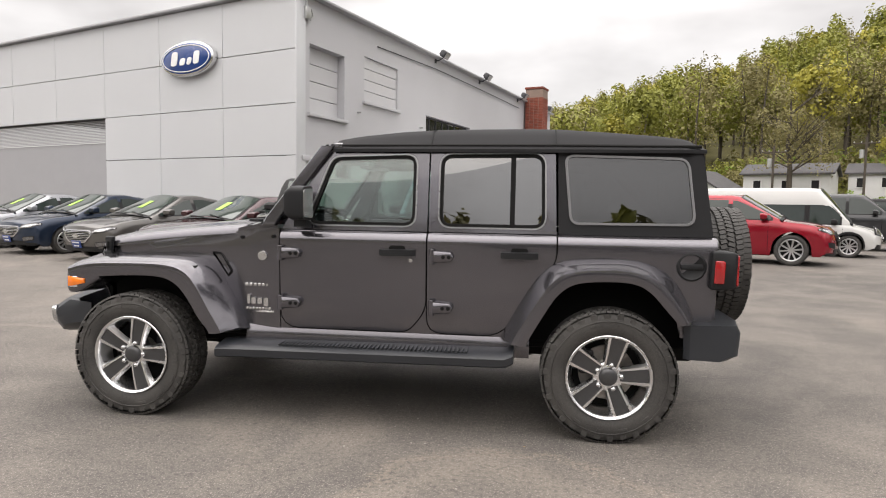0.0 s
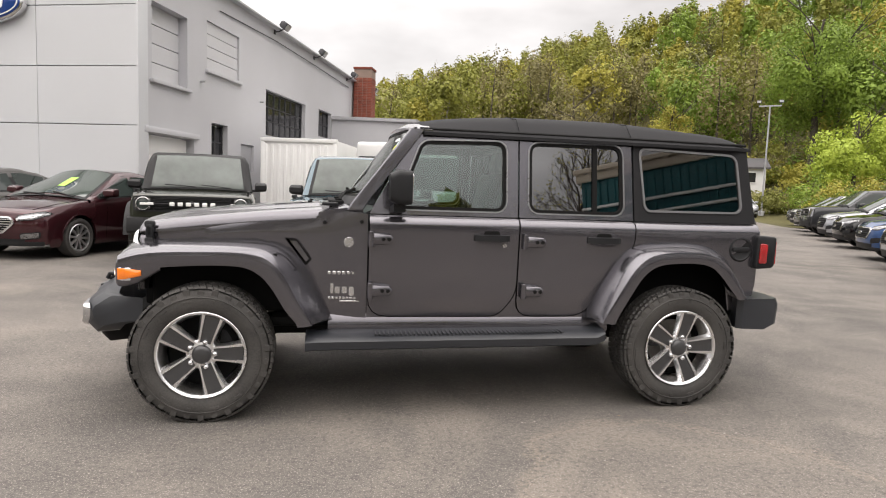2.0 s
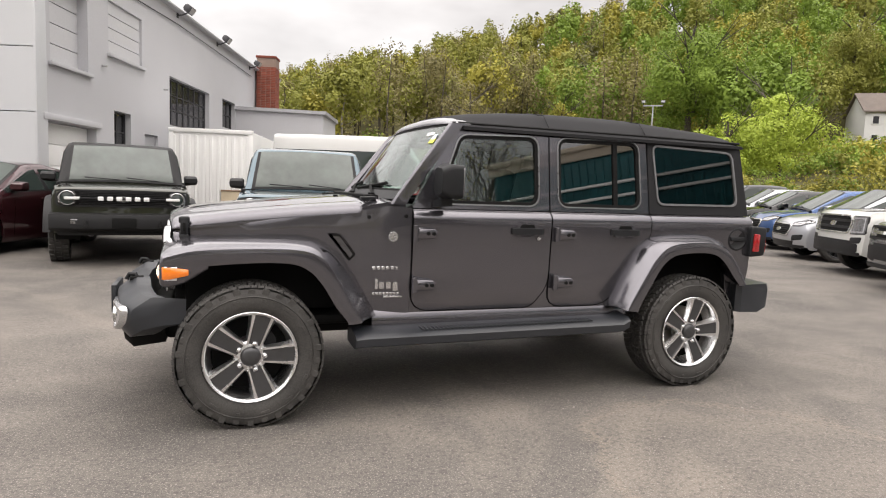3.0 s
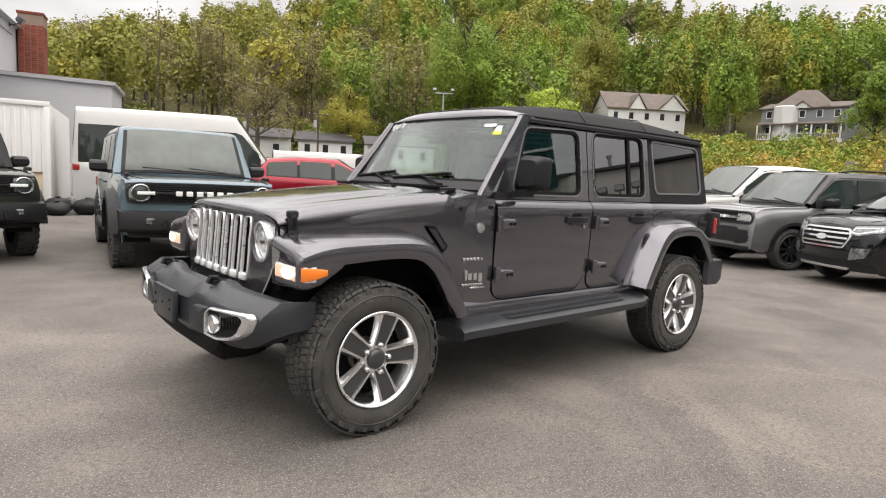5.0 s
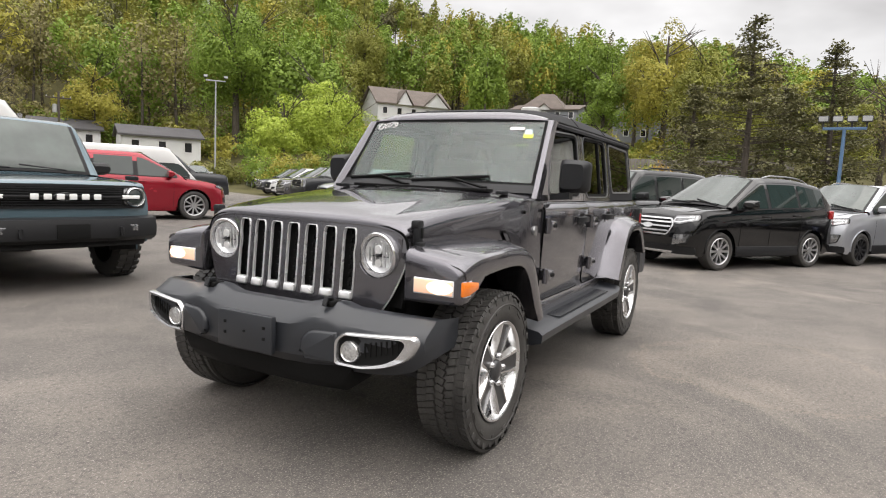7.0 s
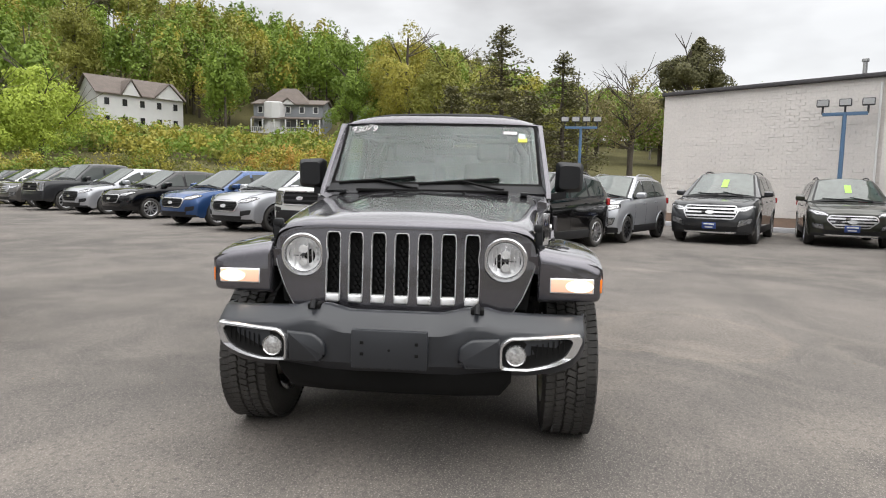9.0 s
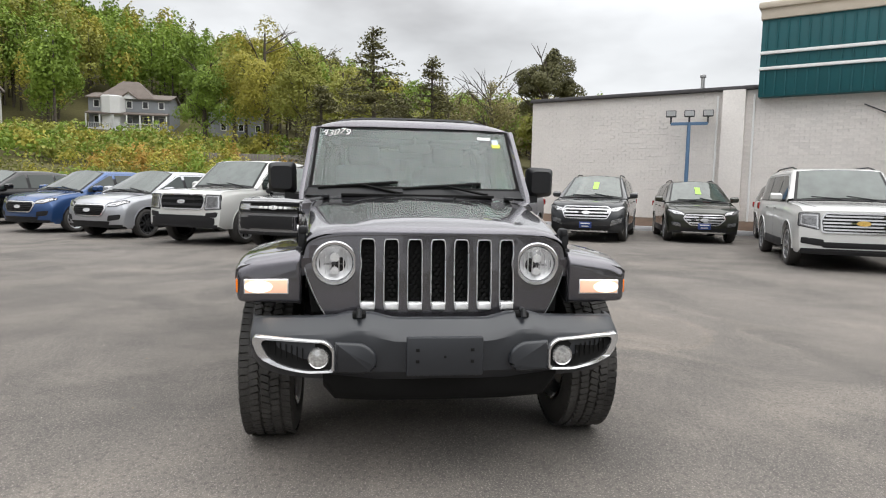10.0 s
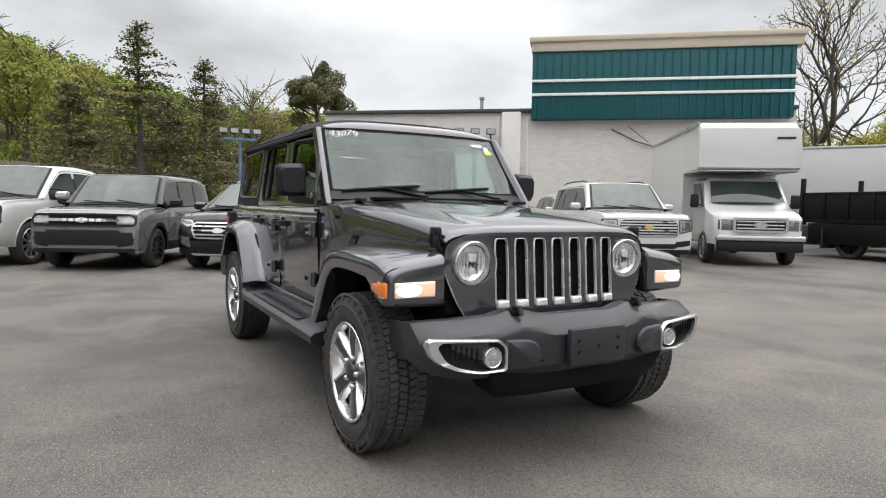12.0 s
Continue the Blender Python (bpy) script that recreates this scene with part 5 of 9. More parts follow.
    return rim


def chamfer_block(sx, sy, sz, c=0.25):
    """A low block with a smaller top: vertices and faces."""
    x, y, x2, y2 = sx / 2, sy / 2, sx / 2 * (1 - c * 0.4), sy / 2 * (1 - c * 0.4)
    v = [(-x, -y, -sz / 2), (x, -y, -sz / 2), (x, y, -sz / 2), (-x, y, -sz / 2), (-x2, -y2, sz / 2), (x2, -y2, sz / 2), (x2, y2, sz / 2), (-x2, y2, sz / 2)]
    return v, [(4, 5, 6, 7), (0, 1, 5, 4), (1, 2, 6, 5), (2, 3, 7, 6), (3, 0, 4, 7)]


JEEP = thing("off_road_vehicle", "dark grey metallic four-door off-road vehicle with black soft top", "car")

# outer side of the body (left side; y is negative)
SIDE_Y = table([(0.45, -0.755), (0.57, -0.772), (0.72, -0.786), (0.95, -0.795), (1.10, -0.800), (1.150, -0.802), (1.168, -0.800), (1.185, -0.790), (1.200, -0.775), (1.216, -0.757)])
FRONT_Y = table([(-1.95, -0.612), (-1.75, -0.632), (-1.3, -0.680), (-1.0, -0.72), (-0.80, -0.768), (-0.57, -0.79)])
LEAN = Matrix.Identity(4)
LEAN[1][2], LEAN[1][3] = 0.137, -0.759 - 0.137 * 1.215     # upper side leans in: y = 0 here is the outer side


def both(name, geo, mats, parent, label="", smooth=40):
    a = part(name, geo, mats, parent, label, smooth)
    return a, part(name, geo.mirrored(), mats, parent, label, smooth)


def jeep_body():
    zc = (0.62, 0.72, 0.85, 0.95, 1.03, 1.10, 1.15, 1.168, 1.185, 1.200)
    surf = lambda x, z: SIDE_Y(z)
    # tub behind and below the doors
    tub = part("body_tub", Geo().box((0.72, 0, 0.86), (2.58, 1.50, 0.62), 0.02), M_GAP, JEEP)
    q_out = [(1.178, 1.212), (1.178, 1.10), (1.16, 1.03), (1.02, 0.80), (0.99, 0.74), (1.05, 0.70), (1.16, 0.90), (1.26, 0.98), (1.42, 1.0), (1.62, 1.0), (1.76, 0.94), (1.86, 0.80), (1.90, 0.62), (2.05, 0.62), (2.085, 0.80), (2.085, 1.212)]
    both("quarter_panel", panel_geo(q_out, surf, zc, (1.3, 1.6, 1.9), 0.05), P_GREY, JEEP)
    # doors with their seams
    d1 = rounded([(-0.562, 1.212), (0.377, 1.212), (0.377, 0.72), (0.26, 0.585), (-0.562, 0.585)], [0, 0, 0.08, 0.05, 0.12])
    d2 = rounded([(0.387, 1.212), (1.168, 1.212), (1.168, 1.06), (0.84, 0.585), (0.387, 0.585)], [0, 0, 0.04, 0.10, 0.10])
    doors = []
    for outline, nm in ((d1, "front_door"), (d2, "rear_door")):
        doors.append(both(nm, panel_geo(outline, lambda x, z: SIDE_Y(z) - 0.004, zc, (-0.3, 0, 0.2, 0.6, 0.9), 0.05), P_GREY, JEEP))
    sill = Geo().loft([[(x, -0.768, 0.57), (x, -0.778, 0.50), (x, -0.76, 0.45), (x, -0.60, 0.44), (x, -0.60, 0.60), (x, -0.745, 0.60)] for x in (-0.80, 1.02)])
    both("rocker_panel", sill, P_GREY, JEEP)
    # dark shut line faces behind the door edges and B pillar strip
    bp = panel_geo([(-0.568, 1.212), (1.175, 1.212), (1.175, 1.06), (0.86, 0.575), (-0.568, 0.575)], lambda x, z: SIDE_Y(z) + 0.008, zc, (), 0.03, 0)
    both("door_aperture", bp, P_GREY, JEEP)
    for outline in (d1, d2):
        both("door_seam", panel_geo(inset(outline, -0.0065), lambda x, z: SIDE_Y(z) + 0.003, zc, (-0.3, 0, 0.2, 0.6, 0.9), 0.01, 0), M_GAP, JEEP)

    # fender and cowl side, from the grille to the door
    top = table([(-1.95, 1.03), (-1.78, 1.045), (-0.88, 1.135), (-0.80, 1.20), (-0.575, 1.215)])
    f_out = [(-0.572, 1.215), (-0.572, 0.575), (-0.80, 0.575), (-0.93, 0.80), (-1.03, 0.92), (-1.20, 0.985), (-1.75, 0.975), (-1.92, 0.93), (-1.92, 1.045), (-1.78, 1.070), (-1.5, 1.112), (-1.3, 1.135), (-0.88, 1.178), (-0.88, 1.19), (-0.70, 1.222)]
    fs = lambda x, z: FRONT_Y(x) + (0.0 if z > 0.8 else (0.8 - z) * 0.06)
    fender = both("fender_side", panel_geo(f_out, fs, (0.7, 0.8, 0.9, 1.0, 1.1), (-1.7, -1.5, -1.3, -1.15, -1.0, -0.9, -0.8, -0.7), 0.05), P_GREY, JEEP)
    for sgn, fd in ((1, fender[0]), (-1, fender[1])):
        def bit(g):
            return g if sgn > 0 else g.mirrored()
        # air outlet behind the wheel
        vent = rounded([(-1.07, 1.055), (-0.985, 1.05), (-0.900, 0.93), (-0.938, 0.885)], 0.015)
        part("air_vent", bit(panel_geo(vent, lambda x, z: FRONT_Y(x) - 0.004, (), (), 0.02, 0.004)), M_BLACK, fd)
        ins = inset(vent, 0.016)
        part("vent_cover", bit(panel_geo(ins, lambda x, z: FRONT_Y(x) - 0.012, (), (), 0.012, 0.005)), P_GREY, fd)
        part("round_badge", bit(Geo().cyl((-0.685, -0.7835, 1.04), 0.030, 0.010, "y", 26)), M_SILVER, fd)
        # maker's and model lettering as plain silver bars
        lg = Geo()
        for i in range(6):
            lg.box((-0.796 + i * 0.0285, -0.777, 0.851), (0.021, 0.006, 0.021), 0.003, 1)
        part("model_mark", bit(lg), M_SILVER, fd)
        lg = Geo()
        for x, wd, h, dz in ((-0.780, 0.018, 0.062, 0.0), (-0.748, 0.030, 0.040, -0.010), (-0.706, 0.030, 0.040, -0.010), (-0.664, 0.030, 0.054, -0.018)):
            lg.prism(rounded([(x - wd / 2, 0.757 + dz - h / 2), (x + wd / 2, 0.757 + dz - h / 2), (x + wd / 2, 0.757 + dz + h / 2), (x - wd / 2, 0.757 + dz + h / 2)], 0.008), "y", -0.782, -0.760)
        part("maker_mark", bit(lg), M_SILVER, fd)
        lg = Geo()
        for i in range(8):
            lg.box((-0.795 + i * 0.0215, -0.770, 0.696), (0.016, 0.012, 0.016), 0.002, 1)
        lg.box((-0.675, -0.772, 0.676), (0.12, 0.006, 0.012), 0.002, 1)
        part("trim_mark", bit(lg), M_SILVER, fd)
        for x, z in ((-0.83, 1.155), (-0.61, 1.165)):
            part("screw", bit(Geo().cyl((x, FRONT_Y(x) - 0.004, z), 0.011, 0.012, "y", 10)), M_BLACK, fd)
        # inner wing and wheel well
    both("front_wheel_well", Geo().box((-1.42, -0.55, 0.78), (0.85, 0.10, 0.40), 0.02).box((-1.46, -0.69, 0.955), (0.72, 0.34, 0.03)), M_BLACK, JEEP)
    both("rear_wheel_well", Geo().box((1.48, -0.50, 0.80), (0.98, 0.12, 0.55), 0.02).box((1.48, -0.62, 1.02), (0.86, 0.22, 0.04)), M_BLACK, JEEP)


def flare(body, edge, lip, front=True):
    """A wheel flare: from the body over a rolled edge to the lip, and back under."""
    loops = []
    for (bx, by, bz), (ex, ez), (lx, lz) in zip(body, edge, lip):
        loops.append([(bx, by + 0.03, bz), (bx, by, bz), ((bx + ex) / 2, (by - 0.915) / 2, (bz + ez) / 2 + 0.014), (ex, -0.915, ez + 0.004), (ex * 0.86 + lx * 0.14, -0.940, ez * 0.86 + lz * 0.14), (ex * 0.4 + lx * 0.6, -0.948, ez * 0.4 + lz * 0.6), (lx, -0.938, lz), (lx, -0.915, lz + 0.004), (lx * 0.6 + bx * 0.4, by + 0.03, lz * 0.6 + bz * 0.4)])
    return Geo().loft(loops, True, True)


def smooth_line(pts, n=4):
    """More points on a soft curve through the given ones."""
    out, m = [], len(pts)
    for i in range(m - 1):
        p0, p1, p2, p3 = (Vector(pts[max(i - 1, 0)]), Vector(pts[i]), Vector(pts[i + 1]), Vector(pts[min(i + 2, m - 1)]))
        for k in range(n):
            t = k / n
            out.append(tuple(0.5 * (2 * p1 + (p2 - p0) * t + (2 * p0 - 5 * p1 + 4 * p2 - p3) * t * t + (3 * p1 - p0 - 3 * p2 + p3) * t ** 3)))
    return out + [tuple(pts[-1])]


def jeep_flares():
    bl = [(-1.925, 0.985), (-1.78, 1.012), (-1.5, 1.02), (-1.25, 1.02), (-1.12, 1.002), (-1.01, 0.93), (-0.905, 0.79), (-0.81, 0.63), (-0.775, 0.565)]
    ed = [(-1.945, 0.945), (-1.78, 0.985), (-1.5, 0.995), (-1.27, 0.99), (-1.14, 0.955), (-1.055, 0.87), (-0.97, 0.72), (-0.90, 0.60), (-0.885, 0.56)]
    lp = [(-1.90, 0.855), (-1.79, 0.885), (-1.5, 0.905), (-1.30, 0.90), (-1.20, 0.86), (-1.125, 0.78), (-1.045, 0.65), (-0.985, 0.575), (-0.975, 0.55)]
    b3 = [(x, FRONT_Y(x) - 0.0, z) for x, z in smooth_line(bl)]
    fr = both("front_flare", flare(b3, smooth_line(ed), smooth_line(lp)), P_GREY, JEEP, "metallic grey wheel flare")
    bl = [(0.845, 0.575), (0.875, 0.64), (0.985, 0.84), (1.08, 0.975), (1.20, 1.055), (1.42, 1.078), (1.65, 1.07), (1.82, 0.995), (1.925, 0.85), (1.975, 0.735)]
    ed = [(0.90, 0.57), (0.93, 0.63), (1.035, 0.81), (1.12, 0.935), (1.23, 1.015), (1.42, 1.04), (1.62, 1.03), (1.765, 0.965), (1.87, 0.83), (1.93, 0.73)]
    lp = [(1.0, 0.56), (1.02, 0.61), (1.10, 0.75), (1.175, 0.865), (1.27, 0.935), (1.43, 0.957), (1.60, 0.95), (1.70, 0.90), (1.80, 0.79), (1.865, 0.72)]
    b3 = [(x, SIDE_Y(z), z) for x, z in smooth_line(bl)]
    both("rear_flare", flare(b3, smooth_line(ed), smooth_line(lp)), P_GREY, JEEP, "metallic grey wheel flare")
    # front end of the flare with its lamp
    for sgn in (1, -1):
        def bit(g):
            return g if sgn > 0 else g.mirrored()
        def ring_at(x, y0, y1, zt0, zt1, zb):
            return [(x, y, z) for y, z in rounded([(y0, zb), (y1, zb + 0.012), (y1, zt1), (y1 + 0.06, zt1 + 0.032), (y0, zt0)], [0.01, 0.03, 0.02, 0.03, 0.01], 3)]
        nose = Geo().loft([ring_at(-1.72, -0.645, -0.940, 1.022, 0.958, 0.86), ring_at(-1.84, -0.645, -0.944, 1.024, 0.956, 0.785), ring_at(-1.90, -0.645, -0.942, 1.018, 0.948, 0.768), ring_at(-1.935, -0.645, -0.936, 1.004, 0.936, 0.768), ring_at(-1.950, -0.65, -0.927, 0.985, 0.918, 0.776), ring_at(-1.956, -0.655, -0.918, 0.962, 0.900, 0.788)])
        nz = part("flare_nose", bit(nose), P_GREY, JEEP)
        lamp = part("lamp_housing", bit(Geo().prism(rounded([(-1.959, -0.70), (-1.957, -0.905), (-1.936, -0.938), (-1.90, -0.946), (-1.87, -0.946), (-1.87, -0.90), (-1.90, -0.70)], [0.004, 0.012, 0.012, 0.006, 0.004, 0.004, 0.004]), "z", 0.818, 0.890, 0.003)), M_REFLECT, nz, "lit turn signal with an amber side lens")
        part("amber_side", bit(warp(Geo().prism(rounded([(-1.948, -0.922), (-1.938, -0.941), (-1.90, -0.9515), (-1.815, -0.9545), (-1.815, -0.93), (-1.90, -0.915)], 0.004), "z", 0.822, 0.887, 0.003), lambda x, y, z: (x, y, z + (0.854 - z) * 0.55 * min(max((x + 1.93) / 0.115, 0), 1) ** 1.5 + 0.006 * min(max((x + 1.93) / 0.115, 0), 1)))), M_AMBER, lamp)
        part("lit_lens", bit(Geo().box((-1.960, -0.80, 0.854), (0.008, 0.19, 0.060), 0.003)), glow_dim, lamp)
        part("bulb_halo", bit(Geo().prism([(0.064 * math.cos(2 * math.pi * i / 20) - 0.835, 0.0295 * math.sin(2 * math.pi * i / 20) + 0.854) for i in range(20)], "x", -1.966, -1.958)), E_HALO, lamp)
        part("bulb", bit(Geo().prism([(0.034 * math.cos(2 * math.pi * i / 16) - 0.842, 0.020 * math.sin(2 * math.pi * i / 16) + 0.854) for i in range(16)], "x", -1.969, -1.958)), E_BULB, lamp)


glow_dim = glow("warm_lit_lens", (0.90, 0.54, 0.38), 0.26)


def jeep_hood():
    half = table([(-1.97, 0.588), (-1.93, 0.602), (-1.8, 0.613), (-1.4, 0.640), (-0.86, 0.675)])
    mid = table([(-1.950, 1.107), (-1.947, 1.117), (-1.937, 1.130), (-1.91, 1.142), (-1.86, 1.153), (-1.75, 1.170), (-1.5, 1.198), (-1.2, 1.230), (-0.86, 1.258)])
    lip = table([(0.0, 0.0), (0.36, -0.002), (0.45, -0.005), (0.53, -0.013), (0.588, -0.031), (0.612, -0.048), (0.63, -0.066)])
    rows = []
    for x in (-1.950, -1.947, -1.937, -1.92, -1.89, -1.85, -1.80, -1.7, -1.55, -1.4, -1.25, -1.1, -0.97, -0.87):
        h, z = half(x), mid(x)
        e = max(0.0, min(1.0, (-1.78 - x) / 0.15))
        row = []
        for f, dz in ((-1.04, -0.085), (-1.035, -0.062), (-1.01, -0.036), (-0.95, -0.022), (-0.80, -0.016), (-0.66, -0.016), (-0.60, -0.004), (-0.5, 0.004), (-0.25, 0.010), (0, 0.012), (0.25, 0.010), (0.5, 0.004), (0.60, -0.004), (0.66, -0.016), (0.80, -0.016), (0.95, -0.022), (1.01, -0.036), (1.035, -0.062), (1.04, -0.085)):
            # the front edge follows the bowed grille and its rounded top corners
            bow = 0.10 * (f * h) ** 2
            row.append((x + bow * (1 if x < -1.6 else 0.5), f * h, z + dz * (1 - e) + lip(abs(f * h)) * e))
        rows.append(row)
    hood = part("hood", Geo().sheet(rows, (0, 0, -0.012)), P_GREY, JEEP)
    for sgn in (-1, 1):
        la = part("hood_latch", Geo().box((-1.845, sgn * 0.648, 1.064), (0.042, 0.036, 0.10), 0.010).box((-1.845, sgn * 0.642, 1.112), (0.058, 0.042, 0.040), 0.012).box((-1.845, sgn * 0.660, 1.020), (0.05, 0.034, 0.026), 0.008), M_PLASTIC, hood, "black rubber hood latch")
        part("latch_loop", Geo().box((-1.845, sgn * 0.668, 1.074), (0.016, 0.010, 0.05), 0.004), M_BLACK, la)
        part("washer_jet", Geo().box((-0.93, sgn * 0.22, 1.264), (0.03, 0.02, 0.012), 0.004), M_BLACK, hood)
        part("hinge_cover", Geo().box((-0.80, sgn * 0.60, 1.262), (0.10, 0.05, 0.022), 0.008), M_PLASTIC, hood)
    # cowl
    part("cowl_panel", Geo().sheet([[(x, y, z + 0.012 - 0.04 * (y / 0.7) ** 2) for y in (-0.74, -0.6, -0.4, 0, 0.4, 0.6, 0.74)] for x, z in ((-0.868, 1.245), (-0.78, 1.265), (-0.66, 1.285), (-0.60, 1.29))], (0, 0, -0.05)), P_GREY, JEEP)
    part("cowl_grille", Geo().box((-0.76, 0, 1.272), (0.10, 1.0, 0.02), 0.006), M_BLACK, JEEP)
    part("engine_bay", Geo().box((-1.35, 0, 0.86), (1.1, 1.08, 0.50), 0.02), M_BLACK, JEEP)


def rect_point(c, s):
    k = 1 / max(abs(c), abs(s))
    return c * k, s * k


def jeep_grille():
    def bend(x, y, z):
        return (x + 0.10 * y * y + 0.075 * (z - 0.72), y, z)
    pitch, z0, z1 = 0.1117, 0.700, 1.100
    n = 48
    gr = part("grille_panel", Geo(), P_GREY, JEEP)
    face = Geo()
    slots = []
    for i in range(-3, 4):
        cy, cz = i * pitch, 0.910
        hw, hh = 0.037, 0.170
        cell, slot = [], []
        for k in range(n):
            a = 2 * math.pi * k / n
            c, s = math.cos(a), math.sin(a)
            py, pz = rect_point(c, s)
            cell.append((cy + py * pitch / 2, z0 + (z1 - z0) * (pz + 1) / 2))
            q = (abs(c) ** 9 + abs(s) ** 9) ** (-1 / 9)
            sy, sz = cy + c * q * hw, cz + s * q * hh
            if abs(i) == 3:
                # the outer slots give way to the lamps
                gap = math.hypot(abs(sy) - 0.49, sz - 0.962)
                if gap < 0.124:
                    sy = math.copysign(0.49 + (abs(sy) - 0.49) * 0.124 / gap, sy)
            slot.append((sy, sz))
        face.ring(cell, slot, "x", -1.975, -1.964)
        slots.append((slot, cy, cz, hw, hh))
    # wings of the grille with round holes for the headlamps
    R, HY, HZ = 0.107, 0.490, 0.962
    border = [(0.391, 0.70), (0.520, 0.70), (0.570, 0.78), (0.62, 0.90), (0.638, 0.99), (0.624, 1.040), (0.588, 1.070), (0.53, 1.088), (0.391, 1.100)]
    for sgn in (1, -1):
        outer, hole = [], []
        for k in range(64):
            a = 2 * math.pi * k / 64
            d = Vector((math.cos(a), math.sin(a)))
            best = 9.0
            for (ax, az), (bx, bz) in zip(border, border[1:] + border[:1]):
                e, w = Vector((bx - ax, bz - az)), Vector((ax - HY, az - HZ))
                den = d.x * e.y - d.y * e.x
                if abs(den) > 1e-9:
                    t, u = (w.x * e.y - w.y * e.x) / den, (w.x * d.y - w.y * d.x) / den
                    if t > 0 and -1e-6 <= u <= 1 + 1e-6:
                        best = min(best, t)
            outer.append((sgn * (HY + d.x * best), HZ + d.y * best))
            hole.append((sgn * (HY + d.x * R), HZ + d.y * R))
        # where the hole would cut past the inner border it stops short of it
        hole = [(sgn * max(abs(y), 0.393), z) for y, z in hole]
        face.ring(outer, hole, "x", -1.975, -1.935)
    warp(face, bend)
    bpy.data.objects.remove(gr)
    gr = part("grille_panel", face, P_GREY, JEEP)
    back = [(-0.60, 0.72), (0.60, 0.72), (0.64, 1.0), (0.55, 1.09), (-0.55, 1.09), (-0.64, 1.0)]
    part("grille_backing", warp(Geo().prism(back, "x", -1.925, -1.90), bend), M_BLACK, gr)
    for slot, cy, cz, hw, hh in slots:
        ch = part("slot_surround", warp(Geo().loft([[(x, cy + (y - cy) * k, cz + (z - cz) * (1 - (1 - k) * 0.22)) for y, z in slot] for k, x in ((1.02, -1.972), (1.0, -1.980), (0.95, -1.984), (0.90, -1.983), (0.87, -1.979), (0.855, -1.966))], True, False), bend), M_SLOT, gr, "chrome slot surround")
        part("chrome_foot", warp(Geo().prism(rounded([(cy - 0.034, cz - hh + 0.004), (cy + 0.034, cz - hh + 0.004), (cy + 0.031, cz - hh + 0.042), (cy - 0.031, cz - hh + 0.042)], 0.008), "x", -1.996, -1.95, 0.006), bend), M_SLOT, ch)
        mesh = Geo()
        for r in range(15):
            for c in range(2):
                mesh.prism([(cy - 0.018 + 0.024 * c + (0.012 if r % 2 else 0) + 0.0095 * math.cos(math.pi * k / 3), cz - hh + 0.05 + r * 0.0205 + 0.0095 * math.sin(math.pi * k / 3)) for k in range(6)], "x", -1.948, -1.936)
        part("honeycomb", warp(mesh, bend), M_BLACK, ch)
    for sgn in (1, -1):
        part("panel_edge", warp(Geo().tube([(-1.968, sgn * y, z) for y, z in smooth_line(border[1:6], 4)], 0.0045, 6), bend), M_SLOT, gr)
    top = [(y, z + 0.006) for y, z in smooth_line(border[4:8], 4)] + [(y, 1.104 - 0.05 * max(0.0, y - 0.2) ** 2) for y in (0.45, 0.36, 0.24, 0.12)]
    top = top + [(0.0, 1.104)] + [(-y, z) for y, z in reversed(top)]
    part("hood_seam", warp(Geo().tube([(-1.972, y, z) for y, z in top], 0.0065, 6), bend), M_GAP, gr, "dark gap between grille and hood")
    part("grille_top_edge", warp(Geo().box((-1.945, 0, 1.098), (0.05, 1.0, 0.012), 0.005), bend), P_GREY, gr)
    part("grille_lower_trim", warp(Geo().box((-1.965, 0, 0.694), (0.02, 0.80, 0.014), 0.004), bend), M_SILVER, gr)
    for sgn in (1, -1):
        at = pose(-1.972 + 0.10 * HY ** 2 + 0.075 * (HZ - 0.72), sgn * HY, HZ, 0, 0, 0) @ pose(0, 0, 0, 0, -4, 5.5 * sgn) @ Matrix.Scale(0.835, 4)
        lamp = part("headlamp", Geo().revolve([(0.128, 0.03), (0.128, -0.010), (0.122, -0.017), (0.108, -0.014), (0.104, 0.0), (0.100, 0.03)], "x", 44, at), M_CHROME, JEEP, "round headlamp in a chrome bezel")
        part("reflector", Geo().revolve([(0.101, 0.006), (0.085, 0.022), (0.05, 0.034), (1e-4, 0.038)], "x", 32, at), M_REFLECT, lamp)
        ref = Geo()
        for i in range(7):
            ref.box((0.014, -0.075 + 0.025 * i, 0.0), (0.02, 0.004, 0.13 if 0 < i < 6 else 0.08), 0, at=at)
        ref.cyl((0.012, 0, 0.03), 0.026, 0.03, "x", 18, at=at).cyl((0.012, 0, -0.045), 0.022, 0.03, "x", 18, at=at)
        part("lamp_inner", ref, M_REFLECT, lamp)
        part("bulb_shield", Geo().cyl((0.004, 0, 0.0), 0.010, 0.04, "x", 14, at=at).box((0.012, 0, -0.008), (0.010, 0.12, 0.005), 0.002, at=at), M_DARKMETAL, lamp)
        gl = part("lens", Geo().revolve([(0.106, -0.004), (0.095, -0.013), (0.06, -0.021), (1e-4, -0.025)], "x", 36, at), G_LENS, lamp)
        gl.visible_shadow = False


